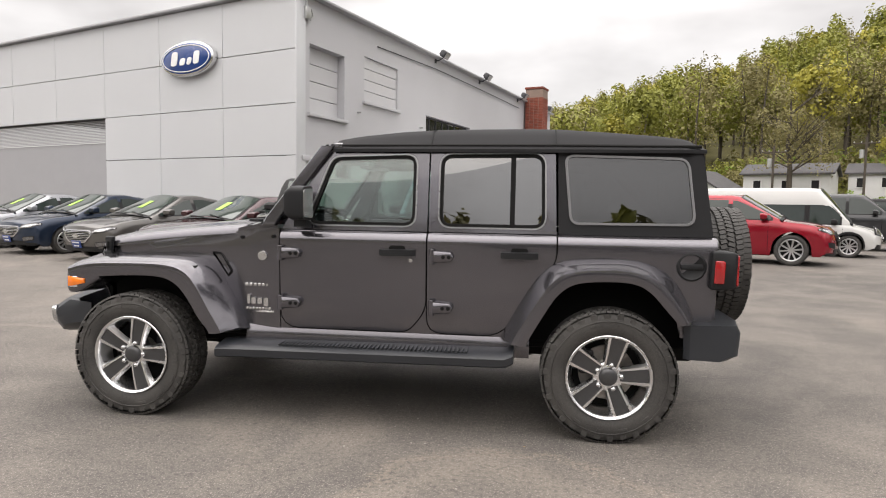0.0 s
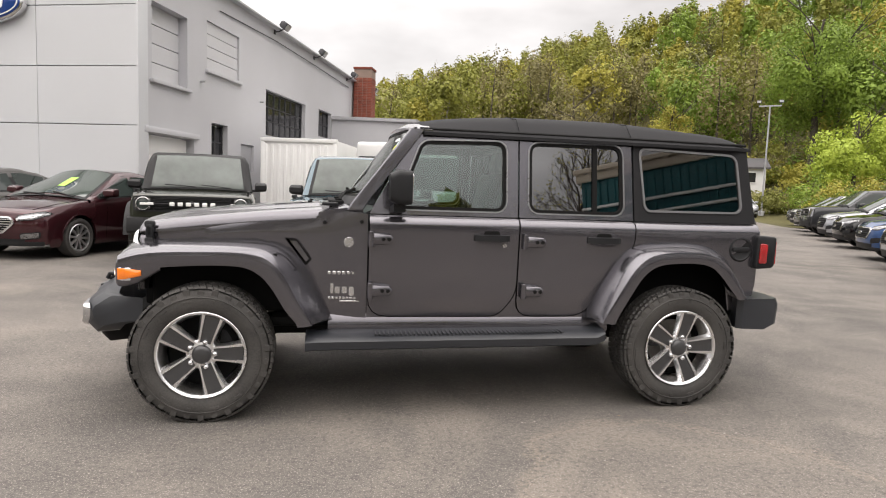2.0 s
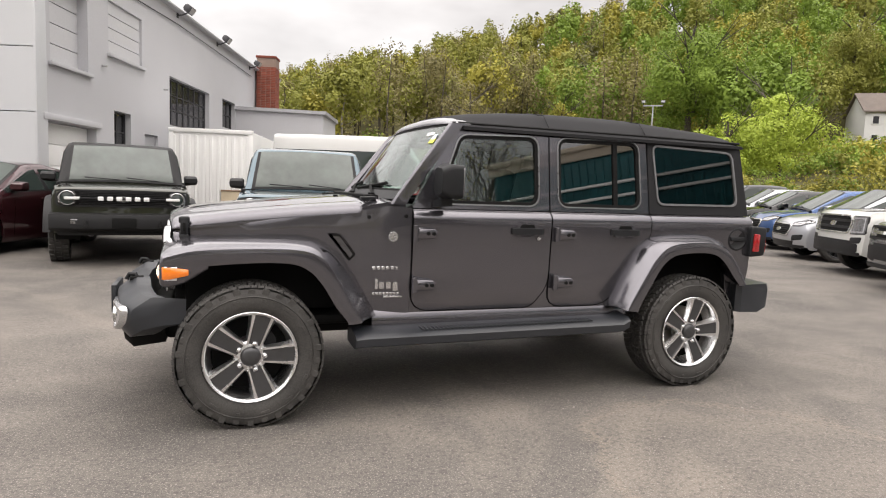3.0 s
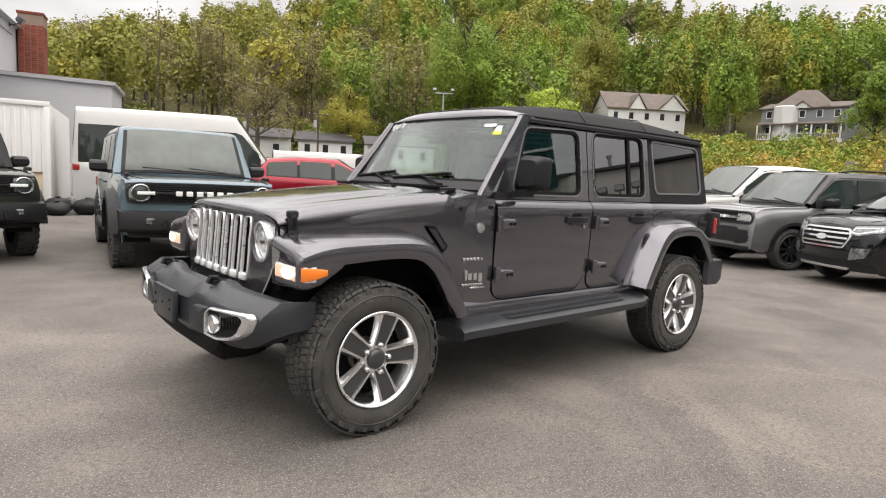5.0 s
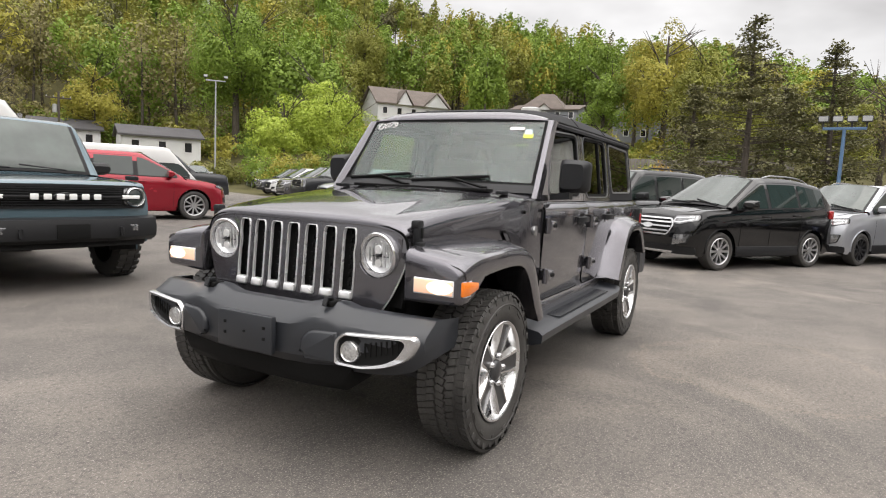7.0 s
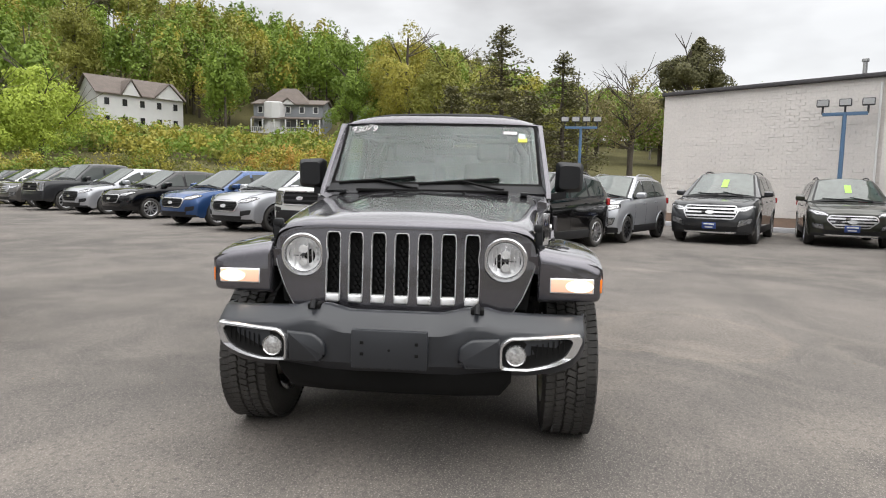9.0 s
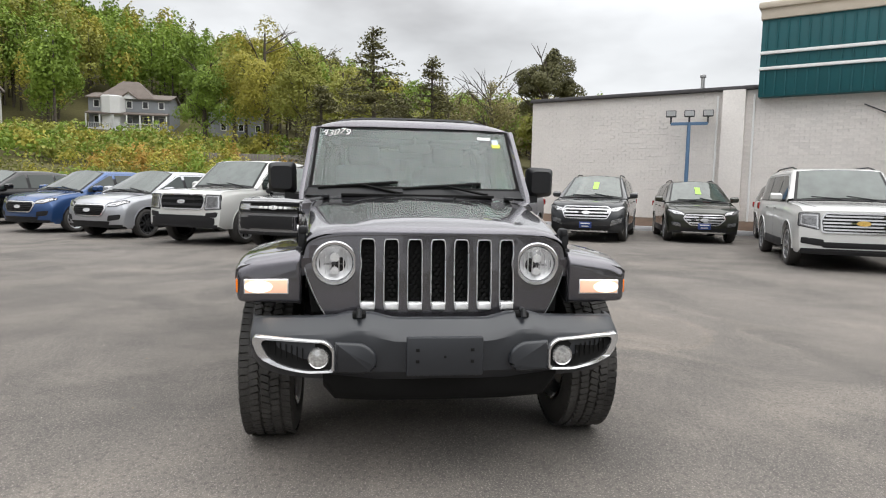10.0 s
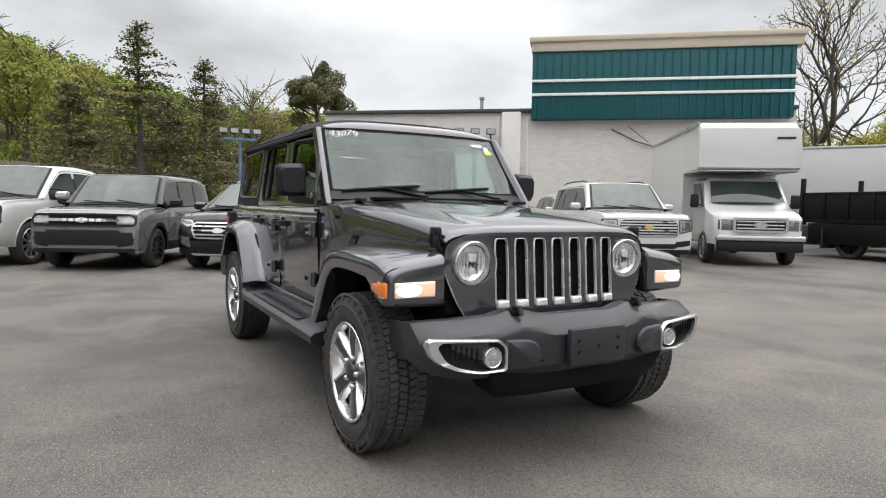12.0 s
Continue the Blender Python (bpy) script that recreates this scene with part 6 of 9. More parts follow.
def jeep_bumper():
    xs = table([(0, -2.235), (0.17, -2.235), (0.22, -2.225), (0.40, -2.207), (0.60, -2.185), (0.78, -2.152), (0.84, -2.120), (0.860, -2.07), (0.868, -2.0)])
    ztop = table([(0, 0.736), (0.27, 0.736), (0.315, 0.760), (0.43, 0.760), (0.48, 0.742), (0.8, 0.727), (0.868, 0.715)])
    zbot = table([(0, 0.475), (0.30, 0.470), (0.6, 0.472), (0.75, 0.485), (0.83, 0.52), (0.868, 0.57)])
    ys = [-0.868, -0.85, -0.80, -0.72, -0.60, -0.48, -0.42, -0.36, -0.31, -0.22, -0.17, 0, 0.17, 0.22, 0.31, 0.36, 0.42, 0.48, 0.60, 0.72, 0.80, 0.85, 0.868]
    loops = []
    for y in ys:
        a = abs(y)
        x, t, b = xs(a), ztop(a), zbot(a)
        h = t - b
        dip = 0.022 if a < 0.29 else 0.0
        loops.append([(x + 0.17, y, t - 0.006), (x + 0.105, y, t), (x + 0.092, y, t - 0.004), (x + 0.030 + dip, y, t - 0.046), (x + 0.008 + dip, y, t - 0.062), (x - 0.002 + dip * 0.6, y, t - 0.085), (x + dip * 0.3, y, b + h * 0.38), (x + 0.010, y, b + 0.045), (x + 0.05, y, b), (x + 0.17, y, b + 0.01)])
    bmp = part("front_bumper", Geo().loft(loops), M_BUMPER, JEEP, "dark grey plastic front bumper", 30)
    part("lower_valance", Geo().loft([[(-2.17, y, 0.50), (-2.165, y, z + 0.05), (-2.12, y, z), (-1.95, y, z + 0.02), (-1.95, y, 0.52)] for y, z in ((-0.53, 0.43), (-0.48, 0.37), (-0.30, 0.358), (0, 0.355), (0.30, 0.358), (0.48, 0.37), (0.53, 0.43))]), M_BLACK, bmp)
    for sgn in (1, -1):
        rad = [0.022, 0.03, 0.05, 0.03, 0.016, 0.016, 0.02, 0.02]
        bez = rounded([(0.474, 0.512), (0.60, 0.507), (0.72, 0.526), (0.812, 0.572), (0.840, 0.640), (0.826, 0.668), (0.515, 0.656), (0.474, 0.622)], rad)
        hole = rounded([(0.489, 0.527), (0.60, 0.522), (0.70, 0.541), (0.762, 0.574), (0.796, 0.636), (0.782, 0.652), (0.523, 0.643), (0.489, 0.614)], rad)
        def onto(x, y, z):
            return (x + xs(abs(y)) + 0.02, y * sgn, z)
        part("fog_bezel", warp(Geo().loft([[(x, *p) for p in o] for x, o in ((-0.010, inset(bez, -0.002)), (-0.036, bez), (-0.044, inset(bez, 0.005)), (-0.040, inset(hole, -0.002)), (-0.012, hole))], True, False), onto), M_CHROME, bmp, "chrome fog lamp bezel")
        part("fog_recess", warp(Geo().prism(inset(hole, -0.003), "x", -0.024, -0.020), onto), M_BLACK, bmp)
        gl = Geo()
        for i in range(7):
            gl.box((-0.0255, 0.615 + 0.024 * i, 0.590 + 0.005 * i), (0.005, 0.005, 0.060), 0, at=None)
        part("recess_mesh", warp(gl, onto), M_BLACK, bmp)
        fx = xs(0.555) - 0.008
        at = pose(fx, sgn * 0.546, 0.577)
        fog = part("fog_lamp", Geo().revolve([(0.047, 0.03), (0.047, -0.008), (0.043, -0.014), (0.039, -0.010), (0.037, 0.02)], "x", 28, at), M_SILVER, bmp, "round fog lamp")
        part("fog_reflector", Geo().revolve([(0.038, 0.0), (0.02, 0.016), (1e-4, 0.02)], "x", 24, at), M_REFLECT, fog)
        part("fog_lens", Geo().revolve([(0.039, -0.009), (0.02, -0.014), (1e-4, -0.016)], "x", 24, at), M_FOGLENS, fog)
        hump = rounded([(0.292, 0.560), (0.300, 0.606), (0.345, 0.646), (0.478, 0.650), (0.478, 0.512), (0.345, 0.508), (0.305, 0.530)], [0.02, 0.02, 0.03, 0.01, 0.01, 0.03, 0.02])
        part("bumper_boss", warp(Geo().prism(hump, "x", -0.040, 0.0, 0.014), onto), M_BUMPER, bmp)
        part("tow_hook", Geo().tube([(-2.10, sgn * 0.372, 0.74), (-2.12, sgn * 0.372, 0.774), (-2.15, sgn * 0.372, 0.776), (-2.165, sgn * 0.372, 0.745)], 0.013, 8), M_PLASTIC, bmp)
        part("hook_recess", Geo().box((-2.11, sgn * 0.372, 0.750), (0.07, 0.060, 0.026), 0.006), M_BLACK, bmp)
    pl = part("plate_bracket", Geo().box((-2.258, 0, 0.595), (0.030, 0.335, 0.170), 0.006), M_BUMPER, bmp, "empty black plate bracket")
    for y, z in ((-0.12, 0.625), (-0.12, 0.575), (0.12, 0.625), (0.12, 0.575)):
        part("bracket_hole", Geo().box((-2.2735, y, z), (0.006, 0.016, 0.014), 0.002), M_BLACK, pl)
    part("bracket_screw", Geo().cyl((-2.2735, 0, 0.595), 0.006, 0.006, "x", 10), M_BLACK, pl)


def jeep_upper():
    """Door frames, windows, soft top, windscreen and pillars."""
    w1 = rounded([(-0.385, 1.262), (0.285, 1.262), (0.285, 1.678), (-0.235, 1.662)], [0.06, 0.06, 0.06, 0.05], 5)
    o1 = rounded([(-0.562, 1.215), (0.377, 1.215), (0.377, 1.738), (-0.268, 1.738)], [0.005, 0.005, 0.02, 0.05], 5)
    w2 = rounded([(0.465, 1.262), (1.085, 1.262), (1.075, 1.688), (0.465, 1.682)], [0.06, 0.06, 0.06, 0.06], 5)
    o2 = rounded([(0.387, 1.215), (1.168, 1.215), (1.152, 1.742), (0.387, 1.742)], [0.005, 0.005, 0.02, 0.02], 5)
    q1 = rounded([(1.255, 1.285), (1.965, 1.290), (1.925, 1.672), (1.215, 1.690)], [0.05, 0.06, 0.06, 0.05], 5)
    oq = rounded([(1.180, 1.215), (2.072, 1.215), (2.005, 1.738), (1.168, 1.742)], [0.01, 0.02, 0.03, 0.01], 5)
    for sgn in (1, -1):
        def bit(g):
            return g if sgn > 0 else g.mirrored()
        for o, w, gmat, nm in ((o1, w1, G_DOOR, "front_door_frame"), (o2, w2, G_TINT, "rear_door_frame")):
            fr = part(nm, bit(Geo().ring(o, inset(w, -0.022), "y", 0.0, 0.045, at=LEAN)), P_GREY, JEEP)
            part("chrome_edge", bit(Geo().ring(inset(w, -0.023), inset(w, -0.014), "y", -0.004, 0.01, at=LEAN)), M_BRIGHTEDGE, fr)
            part("window_seal", bit(Geo().ring(inset(w, -0.015), inset(w, 0.006), "y", 0.003, 0.04, at=LEAN)), M_BLACK, fr)
            pane = part("window_pane", bit(Geo().prism(inset(w, 0.004), "y", 0.014, 0.018, at=LEAN)), gmat, fr)
            pane.visible_shadow = False
        part("window_divider", bit(Geo().prism([(0.885, 1.262), (0.915, 1.262), (0.915, 1.686), (0.885, 1.686)], "y", 0.002, 0.03, at=LEAN)), M_BLACK, JEEP)
        # fabric quarter with its sewn-in window
        fq = part("soft_top_quarter", bit(Geo().ring(oq, q1, "y", 0.004, 0.02, at=LEAN)), M_TOPFABRIC, JEEP, "black fabric rear quarter with a window")
        part("window_piping", bit(Geo().ring(inset(q1, -0.010), inset(q1, 0.004), "y", -0.003, 0.012, at=LEAN)), piping, fq)
        pn = part("window_pane", bit(Geo().prism(inset(q1, 0.002), "y", 0.008, 0.011, at=LEAN)), G_VINYL, fq)
        pn.visible_shadow = False
        part("rain_rail", bit(Geo().tube([(-0.26, -0.003, 1.748), (1.16, -0.003, 1.752), (2.0, 0.0, 1.748)], 0.010, 6, at=LEAN)), M_BLACK, JEEP)
        # A pillar
        A0, A1 = Vector((-0.655, -0.752, 1.285)), Vector((-0.312, -0.700, 1.738))
        part("a_pillar", bit(Geo().loft([[tuple(p + Vector(o)) for o in ((-0.014, 0.004, 0.0), (-0.016, -0.010, 0.0), (-0.004, -0.026, 0.0), (0.075, -0.028, 0.0), (0.085, 0.0, 0.0), (0.02, 0.025, 0))] for p in (A0 - Vector((0.03, 0.0, 0.05)), A0, A1, A1 + Vector((0.005, 0, 0.006)))])), P_GREY, JEEP)
        # mirror
        mr = part("door_mirror", bit(Geo().loft([[(-0.335, y, z) for y, z in rounded([(-0.825, 1.275), (-1.005, 1.285), (-1.01, 1.475), (-0.83, 1.485)], 0.03)], [(-0.41, y, z) for y, z in rounded([(-0.82, 1.27), (-1.01, 1.28), (-1.015, 1.48), (-0.825, 1.49)], 0.035)], [(-0.46, y, z) for y, z in rounded([(-0.845, 1.30), (-0.985, 1.305), (-0.99, 1.455), (-0.85, 1.46)], 0.035)]])), M_PLASTIC, JEEP, "black plastic door mirror")
        part("mirror_arm", bit(Geo().loft([[(-0.44, -0.775, 1.225), (-0.36, -0.775, 1.225), (-0.36, -0.775, 1.262), (-0.44, -0.775, 1.262)], [(-0.43, -0.90, 1.235), (-0.36, -0.90, 1.235), (-0.36, -0.90, 1.285), (-0.43, -0.90, 1.285)]])), M_PLASTIC, mr)
        part("mirror_glass", bit(Geo().prism(rounded([(-0.838, 1.288), (-0.995, 1.297), (-1.0, 1.463), (-0.842, 1.472)], 0.02), "x", -0.334, -0.329)), M_CHROME, mr)
    # the roof fabric
    zt = table([(-0.30, 1.806), (-0.285, 1.812), (-0.26, 1.820), (-0.1, 1.844), (0.15, 1.872), (0.45, 1.892), (0.9, 1.895), (1.2, 1.888), (1.5, 1.870), (1.8, 1.848), (1.96, 1.825), (2.03, 1.765)])
    loops = []
    for i, x in enumerate((-0.296, -0.290, -0.27, -0.1, 0.15, 0.36, 0.42, 0.7, 1.0, 1.14, 1.2, 1.5, 1.8, 1.92, 1.97, 2.005, 2.03)):
        z, row = zt(x), []
        hw = 0.712 + (0.006 if x < -0.2 else 0) - (0.02 if x > 1.95 else 0)
        for f in np.linspace(-1, 1, 15):
            e = abs(f)
            drop = (z - 1.735) * (e ** 5.0 if e < 0.95 else 0.86)
            sag = 0.004 * math.sin(x * 5.0 + f * 2) * (1 - e)
            row.append((x + (0.06 * f * f if x < -0.2 else 0.0), f * hw, z - drop - sag))
        row[0], row[-1] = (row[0][0], -hw - 0.004, 1.728), (row[-1][0], hw + 0.004, 1.728)
        loops.append(row)
    st = part("soft_top", Geo().sheet(loops, (0, 0, -0.02)), M_TOPFABRIC, JEEP, "black fabric soft top")
    for x in (0.385, 1.155):
        part("seam", Geo().tube([(x, -0.70, 1.742), (x, -0.6, zt(x) - 0.040), (x, -0.35, zt(x) - 0.003), (x, 0, zt(x) + 0.003), (x, 0.35, zt(x) - 0.003), (x, 0.6, zt(x) - 0.040), (x, 0.70, 1.742)], 0.003, 6), M_TOPFABRIC, st)
    part("rear_curtain", Geo().ring(rounded([(-0.72, 1.20), (0.72, 1.20), (0.68, 1.73), (-0.68, 1.73)], 0.05), rounded([(-0.52, 1.30), (0.52, 1.30), (0.50, 1.64), (-0.50, 1.64)], 0.05), "x", 0.0, 0.02, at=pose(2.06, 0, 1.2, 0, -7, 0) @ pose(0, 0, -1.2)), M_TOPFABRIC, JEEP)
    part("rear_window", Geo().prism(rounded([(-0.53, 1.29), (0.53, 1.29), (0.51, 1.65), (-0.51, 1.65)], 0.05), "x", 0.006, 0.010, at=pose(2.06, 0, 1.2, 0, -7, 0) @ pose(0, 0, -1.2)), G_TINT, JEEP).visible_shadow = False
    # windscreen
    def ws(y, t):
        z = 1.300 + 0.455 * t
        return (-0.665 + 0.345 * t + 0.09 * (y / 0.7) ** 2 * (1 - t * 0.3) - 0.035, y * (1 - 0.055 * t), z)
    fr_o = [ws(-0.745, -0.03), ws(0.745, -0.03), ws(0.745, 1.02), ws(-0.745, 1.02)]
    rows = [[ws(y, t) for y in np.linspace(-0.72, 0.72, 13)] for t in np.linspace(0.05, 0.95, 7)]
    gl = part("windscreen", Geo().sheet(rows, (0.005, 0, -0.001)), G_CLEAR, JEEP)
    gl.visible_shadow = False
    band = Geo()
    for t0, t1, ya, yb in ((0.0, 0.060, -0.735, 0.735), (0.955, 1.0, -0.735, 0.735)):
        band.sheet([[tuple(Vector(ws(y, t)) + Vector((-0.004, 0, 0))) for y in np.linspace(ya, yb, 13)] for t in (t0, t1)], (0.012, 0, 0.0))
    for s in (-1, 1):
        band.sheet([[tuple(Vector(ws(s * y, t)) + Vector((-0.004, 0, 0))) for y in (0.705, 0.74)] for t in np.linspace(0.0, 1.0, 7)], (0.012, 0, 0))
    part("windscreen_seal", band, M_BLACK, gl)
    hd = Geo().sheet([[tuple(Vector(ws(y, t)) + Vector((dx, 0, -0.075 * (abs(y) / 0.76) ** 5 * (t - 0.97) / 0.17))) for y in np.linspace(-0.76, 0.76, 21)] for t, dx in ((0.985, -0.012), (1.01, -0.018), (1.06, -0.018), (1.100, -0.004), (1.112, 0.018), (1.112, 0.06))], (0.02, 0, -0.02))
    part("windscreen_header", hd, P_GREY, JEEP)
    part("windscreen_base", Geo().sheet([[tuple(Vector(ws(y, t)) + Vector((dx, 0, 0))) for y in np.linspace(-0.75, 0.75, 13)] for t, dx in ((-0.08, -0.035), (-0.03, -0.025), (0.03, -0.012))], (0.03, 0, -0.01)), M_PLASTIC, JEEP)
    # wipers
    for y0, y1 in ((0.66, 0.10), (0.10, -0.47)):
        p, q = Vector(ws(y0, 0.035)) + Vector((-0.02, 0, 0)), Vector(ws(y1 + 0.03, 0.13)) + Vector((-0.02, 0, 0))
        wp = part("wiper", Geo().tube([tuple(Vector((-0.745, y1 + 0.02, 1.285))), tuple(p.lerp(q, 0.52) + Vector((-0.014, 0, 0.004)))], 0.009, 6), M_BLACK, JEEP, "black windscreen wiper")
        part("blade", Geo().tube([tuple(p), tuple(p.lerp(q, 0.5) + Vector((-0.004, 0, 0))), tuple(q)], 0.011, 6), M_BLACK, wp)
        part("pivot", Geo().cyl((-0.745, y1 + 0.02, 1.28), 0.022, 0.03, "z", 12), M_BLACK, wp)
    # stickers and the number chalked on the glass
    def stick(name, ya, yb, ta, tb, mat):
        part(name, Geo().sheet([[tuple(Vector(ws(y, t)) + Vector((-0.003, 0, 0.001))) for y in (ya, yb)] for t in (ta, tb)], (0.001, 0, 0)), mat, gl)
    stick("white_sticker", -0.575, -0.475, 0.82, 0.865, M_WHITE)
    stick("inspection_sticker", -0.635, -0.585, 0.755, 0.83, surface("pale_blue_paper", (0.55, 0.65, 0.72), 0.6))
    stick("yellow_sticker", -0.645, -0.580, 0.70, 0.765, surface("yellow_green_paper", (0.72, 0.80, 0.10), 0.6))
    num = text_geo("43079", 0.078, 0.0006)
    part("chalked_number", warp(num, lambda u, v, w: tuple(Vector(ws(0.56 - u * 1.05 - 0.25 * v + 0.02, 0.845 + v / 0.571 + 0.02 * math.sin(u * 40))) + Vector((-0.004 - w, 0, 0.002)))), M_WHITE, gl)


piping = surface("grey_window_piping", (0.16, 0.16, 0.165), 0.35, 0.3, 0.1)


def jeep_details():
    for sgn in (1, -1):
        def bit(g):
            return g if sgn > 0 else g.mirrored()
        for x in (-0.50, 0.47):
            for z in (1.065, 0.75):
                hg = part("door_hinge", bit(Geo().prism(rounded([(x - 0.045, z - 0.036), (x + 0.065, z - 0.030), (x + 0.085, z), (x + 0.065, z + 0.030), (x - 0.045, z + 0.036)], 0.010), "y", -0.834, -0.785, 0.008)), P_GREY, JEEP, "exposed metallic grey door hinge")
                part("hinge_barrel", bit(Geo().cyl((x - 0.052, -0.816, z), 0.019, 0.095, "z", 14)), P_GREY, hg)
                for bx in (x + 0.02, x + 0.055):
                    part("hinge_bolt", bit(Geo().cyl((bx, -0.8355, z), 0.012, 0.006, "y", 8)), M_BLACK, hg)
        for x in (0.20, 0.95):
            hd = part("door_handle", bit(Geo().loft([[(x + dx, -0.806 - out, 1.085 + dz) for dz, out in ((-0.021, 0), (0.021, 0), (0.017, o2), (-0.019, o2))] for dx, o2 in ((-0.112, 0.012), (-0.08, 0.036), (0.08, 0.036), (0.112, 0.012))])), M_PLASTIC, JEEP, "black door handle")
            part("handle_recess", bit(Geo().prism(rounded([(x - 0.09, 1.045), (x + 0.09, 1.045), (x + 0.075, 1.135), (x - 0.075, 1.135)], 0.035), "y", -0.807, -0.800)), P_GREY, hd)
            part("recess_shadow", bit(Geo().prism(rounded([(x - 0.055, 1.10), (x + 0.055, 1.10), (x + 0.045, 1.128), (x - 0.045, 1.128)], 0.012), "y", -0.810, -0.803)), M_BLACK, hd)
        # side step
        ns = [[(x, -0.70, z + 0.06), (x, -0.80, z + 0.075), (x, -0.93, z + 0.055), (x, -0.955, z + 0.035), (x, -0.95, z - 0.01), (x, -0.90, z - 0.028), (x, -0.70, z - 0.02)] for x, z in ((-0.93, 0.425), (-0.88, 0.43), (0.88, 0.445), (0.93, 0.47))]
        st = part("side_step", bit(Geo().loft(ns)), M_BUMPER, JEEP, "dark grey running board with ribbed tread")
        tr = Geo()
        for i in range(46):
            tr.box((-0.52 + i * 0.026, -0.868, 0.505 + 0.0085 * (-0.52 + i * 0.026)), (0.012, 0.115, 0.010), 0.002, 1)
        part("step_tread", bit(tr), M_BUMPER, st)
        for x in (-0.78, 0.0, 0.80):
            part("step_bracket", bit(Geo().tube([(x, -0.84, 0.43), (x, -0.62, 0.40)], 0.02, 6)), M_BLACK, st)
        # tail lamp and fuel flap
        tl = part("tail_lamp", bit(Geo().prism(rounded([(2.045, 0.915), (2.185, 0.925), (2.195, 1.135), (2.05, 1.145)], 0.025), "y", -0.835, -0.66, 0.010)), M_PLASTIC, JEEP, "tail lamp in a black housing")
        part("red_lens", bit(Geo().prism(rounded([(2.062, 0.955), (2.118, 0.955), (2.122, 1.085), (2.066, 1.09)], 0.012), "y", -0.846, -0.83, 0.004)), M_RED, tl)
        part("rear_lens", bit(Geo().prism(rounded([(-0.82, 0.94), (-0.68, 0.94), (-0.68, 1.12), (-0.82, 1.12)], 0.02), "x", 2.188, 2.204, 0.004)), M_RED, tl)
        if sgn > 0:
            ff = part("fuel_flap", Geo().revolve([(0.085, 0.010), (0.085, -0.006), (0.074, -0.010), (0.066, -0.004), (1e-4, -0.004)], "y", 36, pose(1.945, -0.793, 1.045)), M_PLASTIC, JEEP, "round black fuel flap")
            part("flap_grip", Geo().box((1.945, -0.803, 1.045), (0.125, 0.014, 0.032), 0.006), M_PLASTIC, ff)
            part("door_lock", Geo().cyl((0.285, -0.806, 1.038), 0.013, 0.008, "y", 14), M_SILVER, JEEP)
        # rear bumper
    rb = part("rear_bumper", Geo().loft([[(x0, y, 0.72), (x1, y, 0.725), (x1 + 0.02, y, 0.68), (x1 + 0.01, y, 0.55), (x1 - 0.06, y, 0.515), (x0, y, 0.52)] for y, x0, x1 in ((-0.90, 1.93, 2.15), (-0.87, 1.90, 2.19), (-0.7, 1.95, 2.23), (0, 1.95, 2.25), (0.7, 1.95, 2.23), (0.87, 1.90, 2.19), (0.90, 1.93, 2.15))]), M_BUMPER, JEEP, "dark grey rear bumper")
    part("tailgate", Geo().prism(rounded([(-0.70, 0.62), (0.70, 0.62), (0.73, 1.21), (-0.73, 1.21)], 0.06), "x", 2.085, 2.115, 0.01), P_GREY, JEEP)
    part("rear_body", Geo().box((2.03, 0, 0.90), (0.12, 1.54, 0.60), 0.03), P_GREY, JEEP)
    # spare wheel on its carrier
    sp = part("spare_wheel_carrier", Geo().cyl((2.16, 0, 1.02), 0.13, 0.12, "x", 24).box((2.14, 0.25, 1.02), (0.05, 0.6, 0.16), 0.02), M_PLASTIC, JEEP)
    wheel_thing(sp, 0, 1, m=Matrix.Translation((2.30, 0.03, 1.00)) @ pose(0, 0, 0, 0, 0, 90))
    # chassis and running gear
    ch = part("chassis", Geo().box((0.05, -0.42, 0.47), (4.0, 0.09, 0.13), 0.02).box((0.05, 0.42, 0.47), (4.0, 0.09, 0.13), 0.02).box((0.1, 0, 0.42), (1.9, 0.7, 0.10), 0.02).box((0.3, 0, 0.53), (2.9, 1.35, 0.06), 0.02), M_BLACK, JEEP)
    for x in (-HALF_BASE, HALF_BASE - 0.02):
        ax = part("axle", Geo().tube([(x, -0.68, HUB_Z), (x, 0.68, HUB_Z)], 0.045, 12).cyl((x, 0.12 if x < 0 else 0.0, HUB_Z), 0.14, 0.20, "x", 20), M_BLACK, ch)
        for s in (-1, 1):
            part("shock_absorber", Geo().tube([(x + 0.14, s * 0.52, HUB_Z - 0.02), (x + 0.10, s * 0.50, 0.95)], 0.028, 10), M_DARKMETAL, ax)
            part("spring", Geo().tube([(x + 0.055 * math.cos(t * 0.9), s * 0.45 + 0.055 * math.sin(t * 0.9), HUB_Z + 0.05 + t * 0.008) for t in range(50)], 0.009, 5), M_DARKMETAL, ax)
            part("brake_disc", Geo().cyl((x, s * 0.765, HUB_Z), 0.165, 0.025, "y", 36), M_DISC, ax)
            part("brake_caliper", Geo().box((x + (0.12 if x < 0 else -0.12), s * 0.768, HUB_Z + 0.06), (0.09, 0.06, 0.15), 0.02), M_DARKMETAL, ax)
    part("exhaust", Geo().tube([(0.9, 0.3, 0.42), (1.7, 0.45, 0.45), (2.0, 0.5, 0.42)], 0.04, 10), M_STEEL, ch)
    part("tie_rod", Geo().tube([(-1.70, -0.6, 0.36), (-1.70, 0.6, 0.40)], 0.022, 8), M_DARKMETAL, ch)
    part("front_crossmember", Geo().box((-2.0, 0, 0.50), (0.12, 1.0, 0.12), 0.02), M_BLACK, ch)
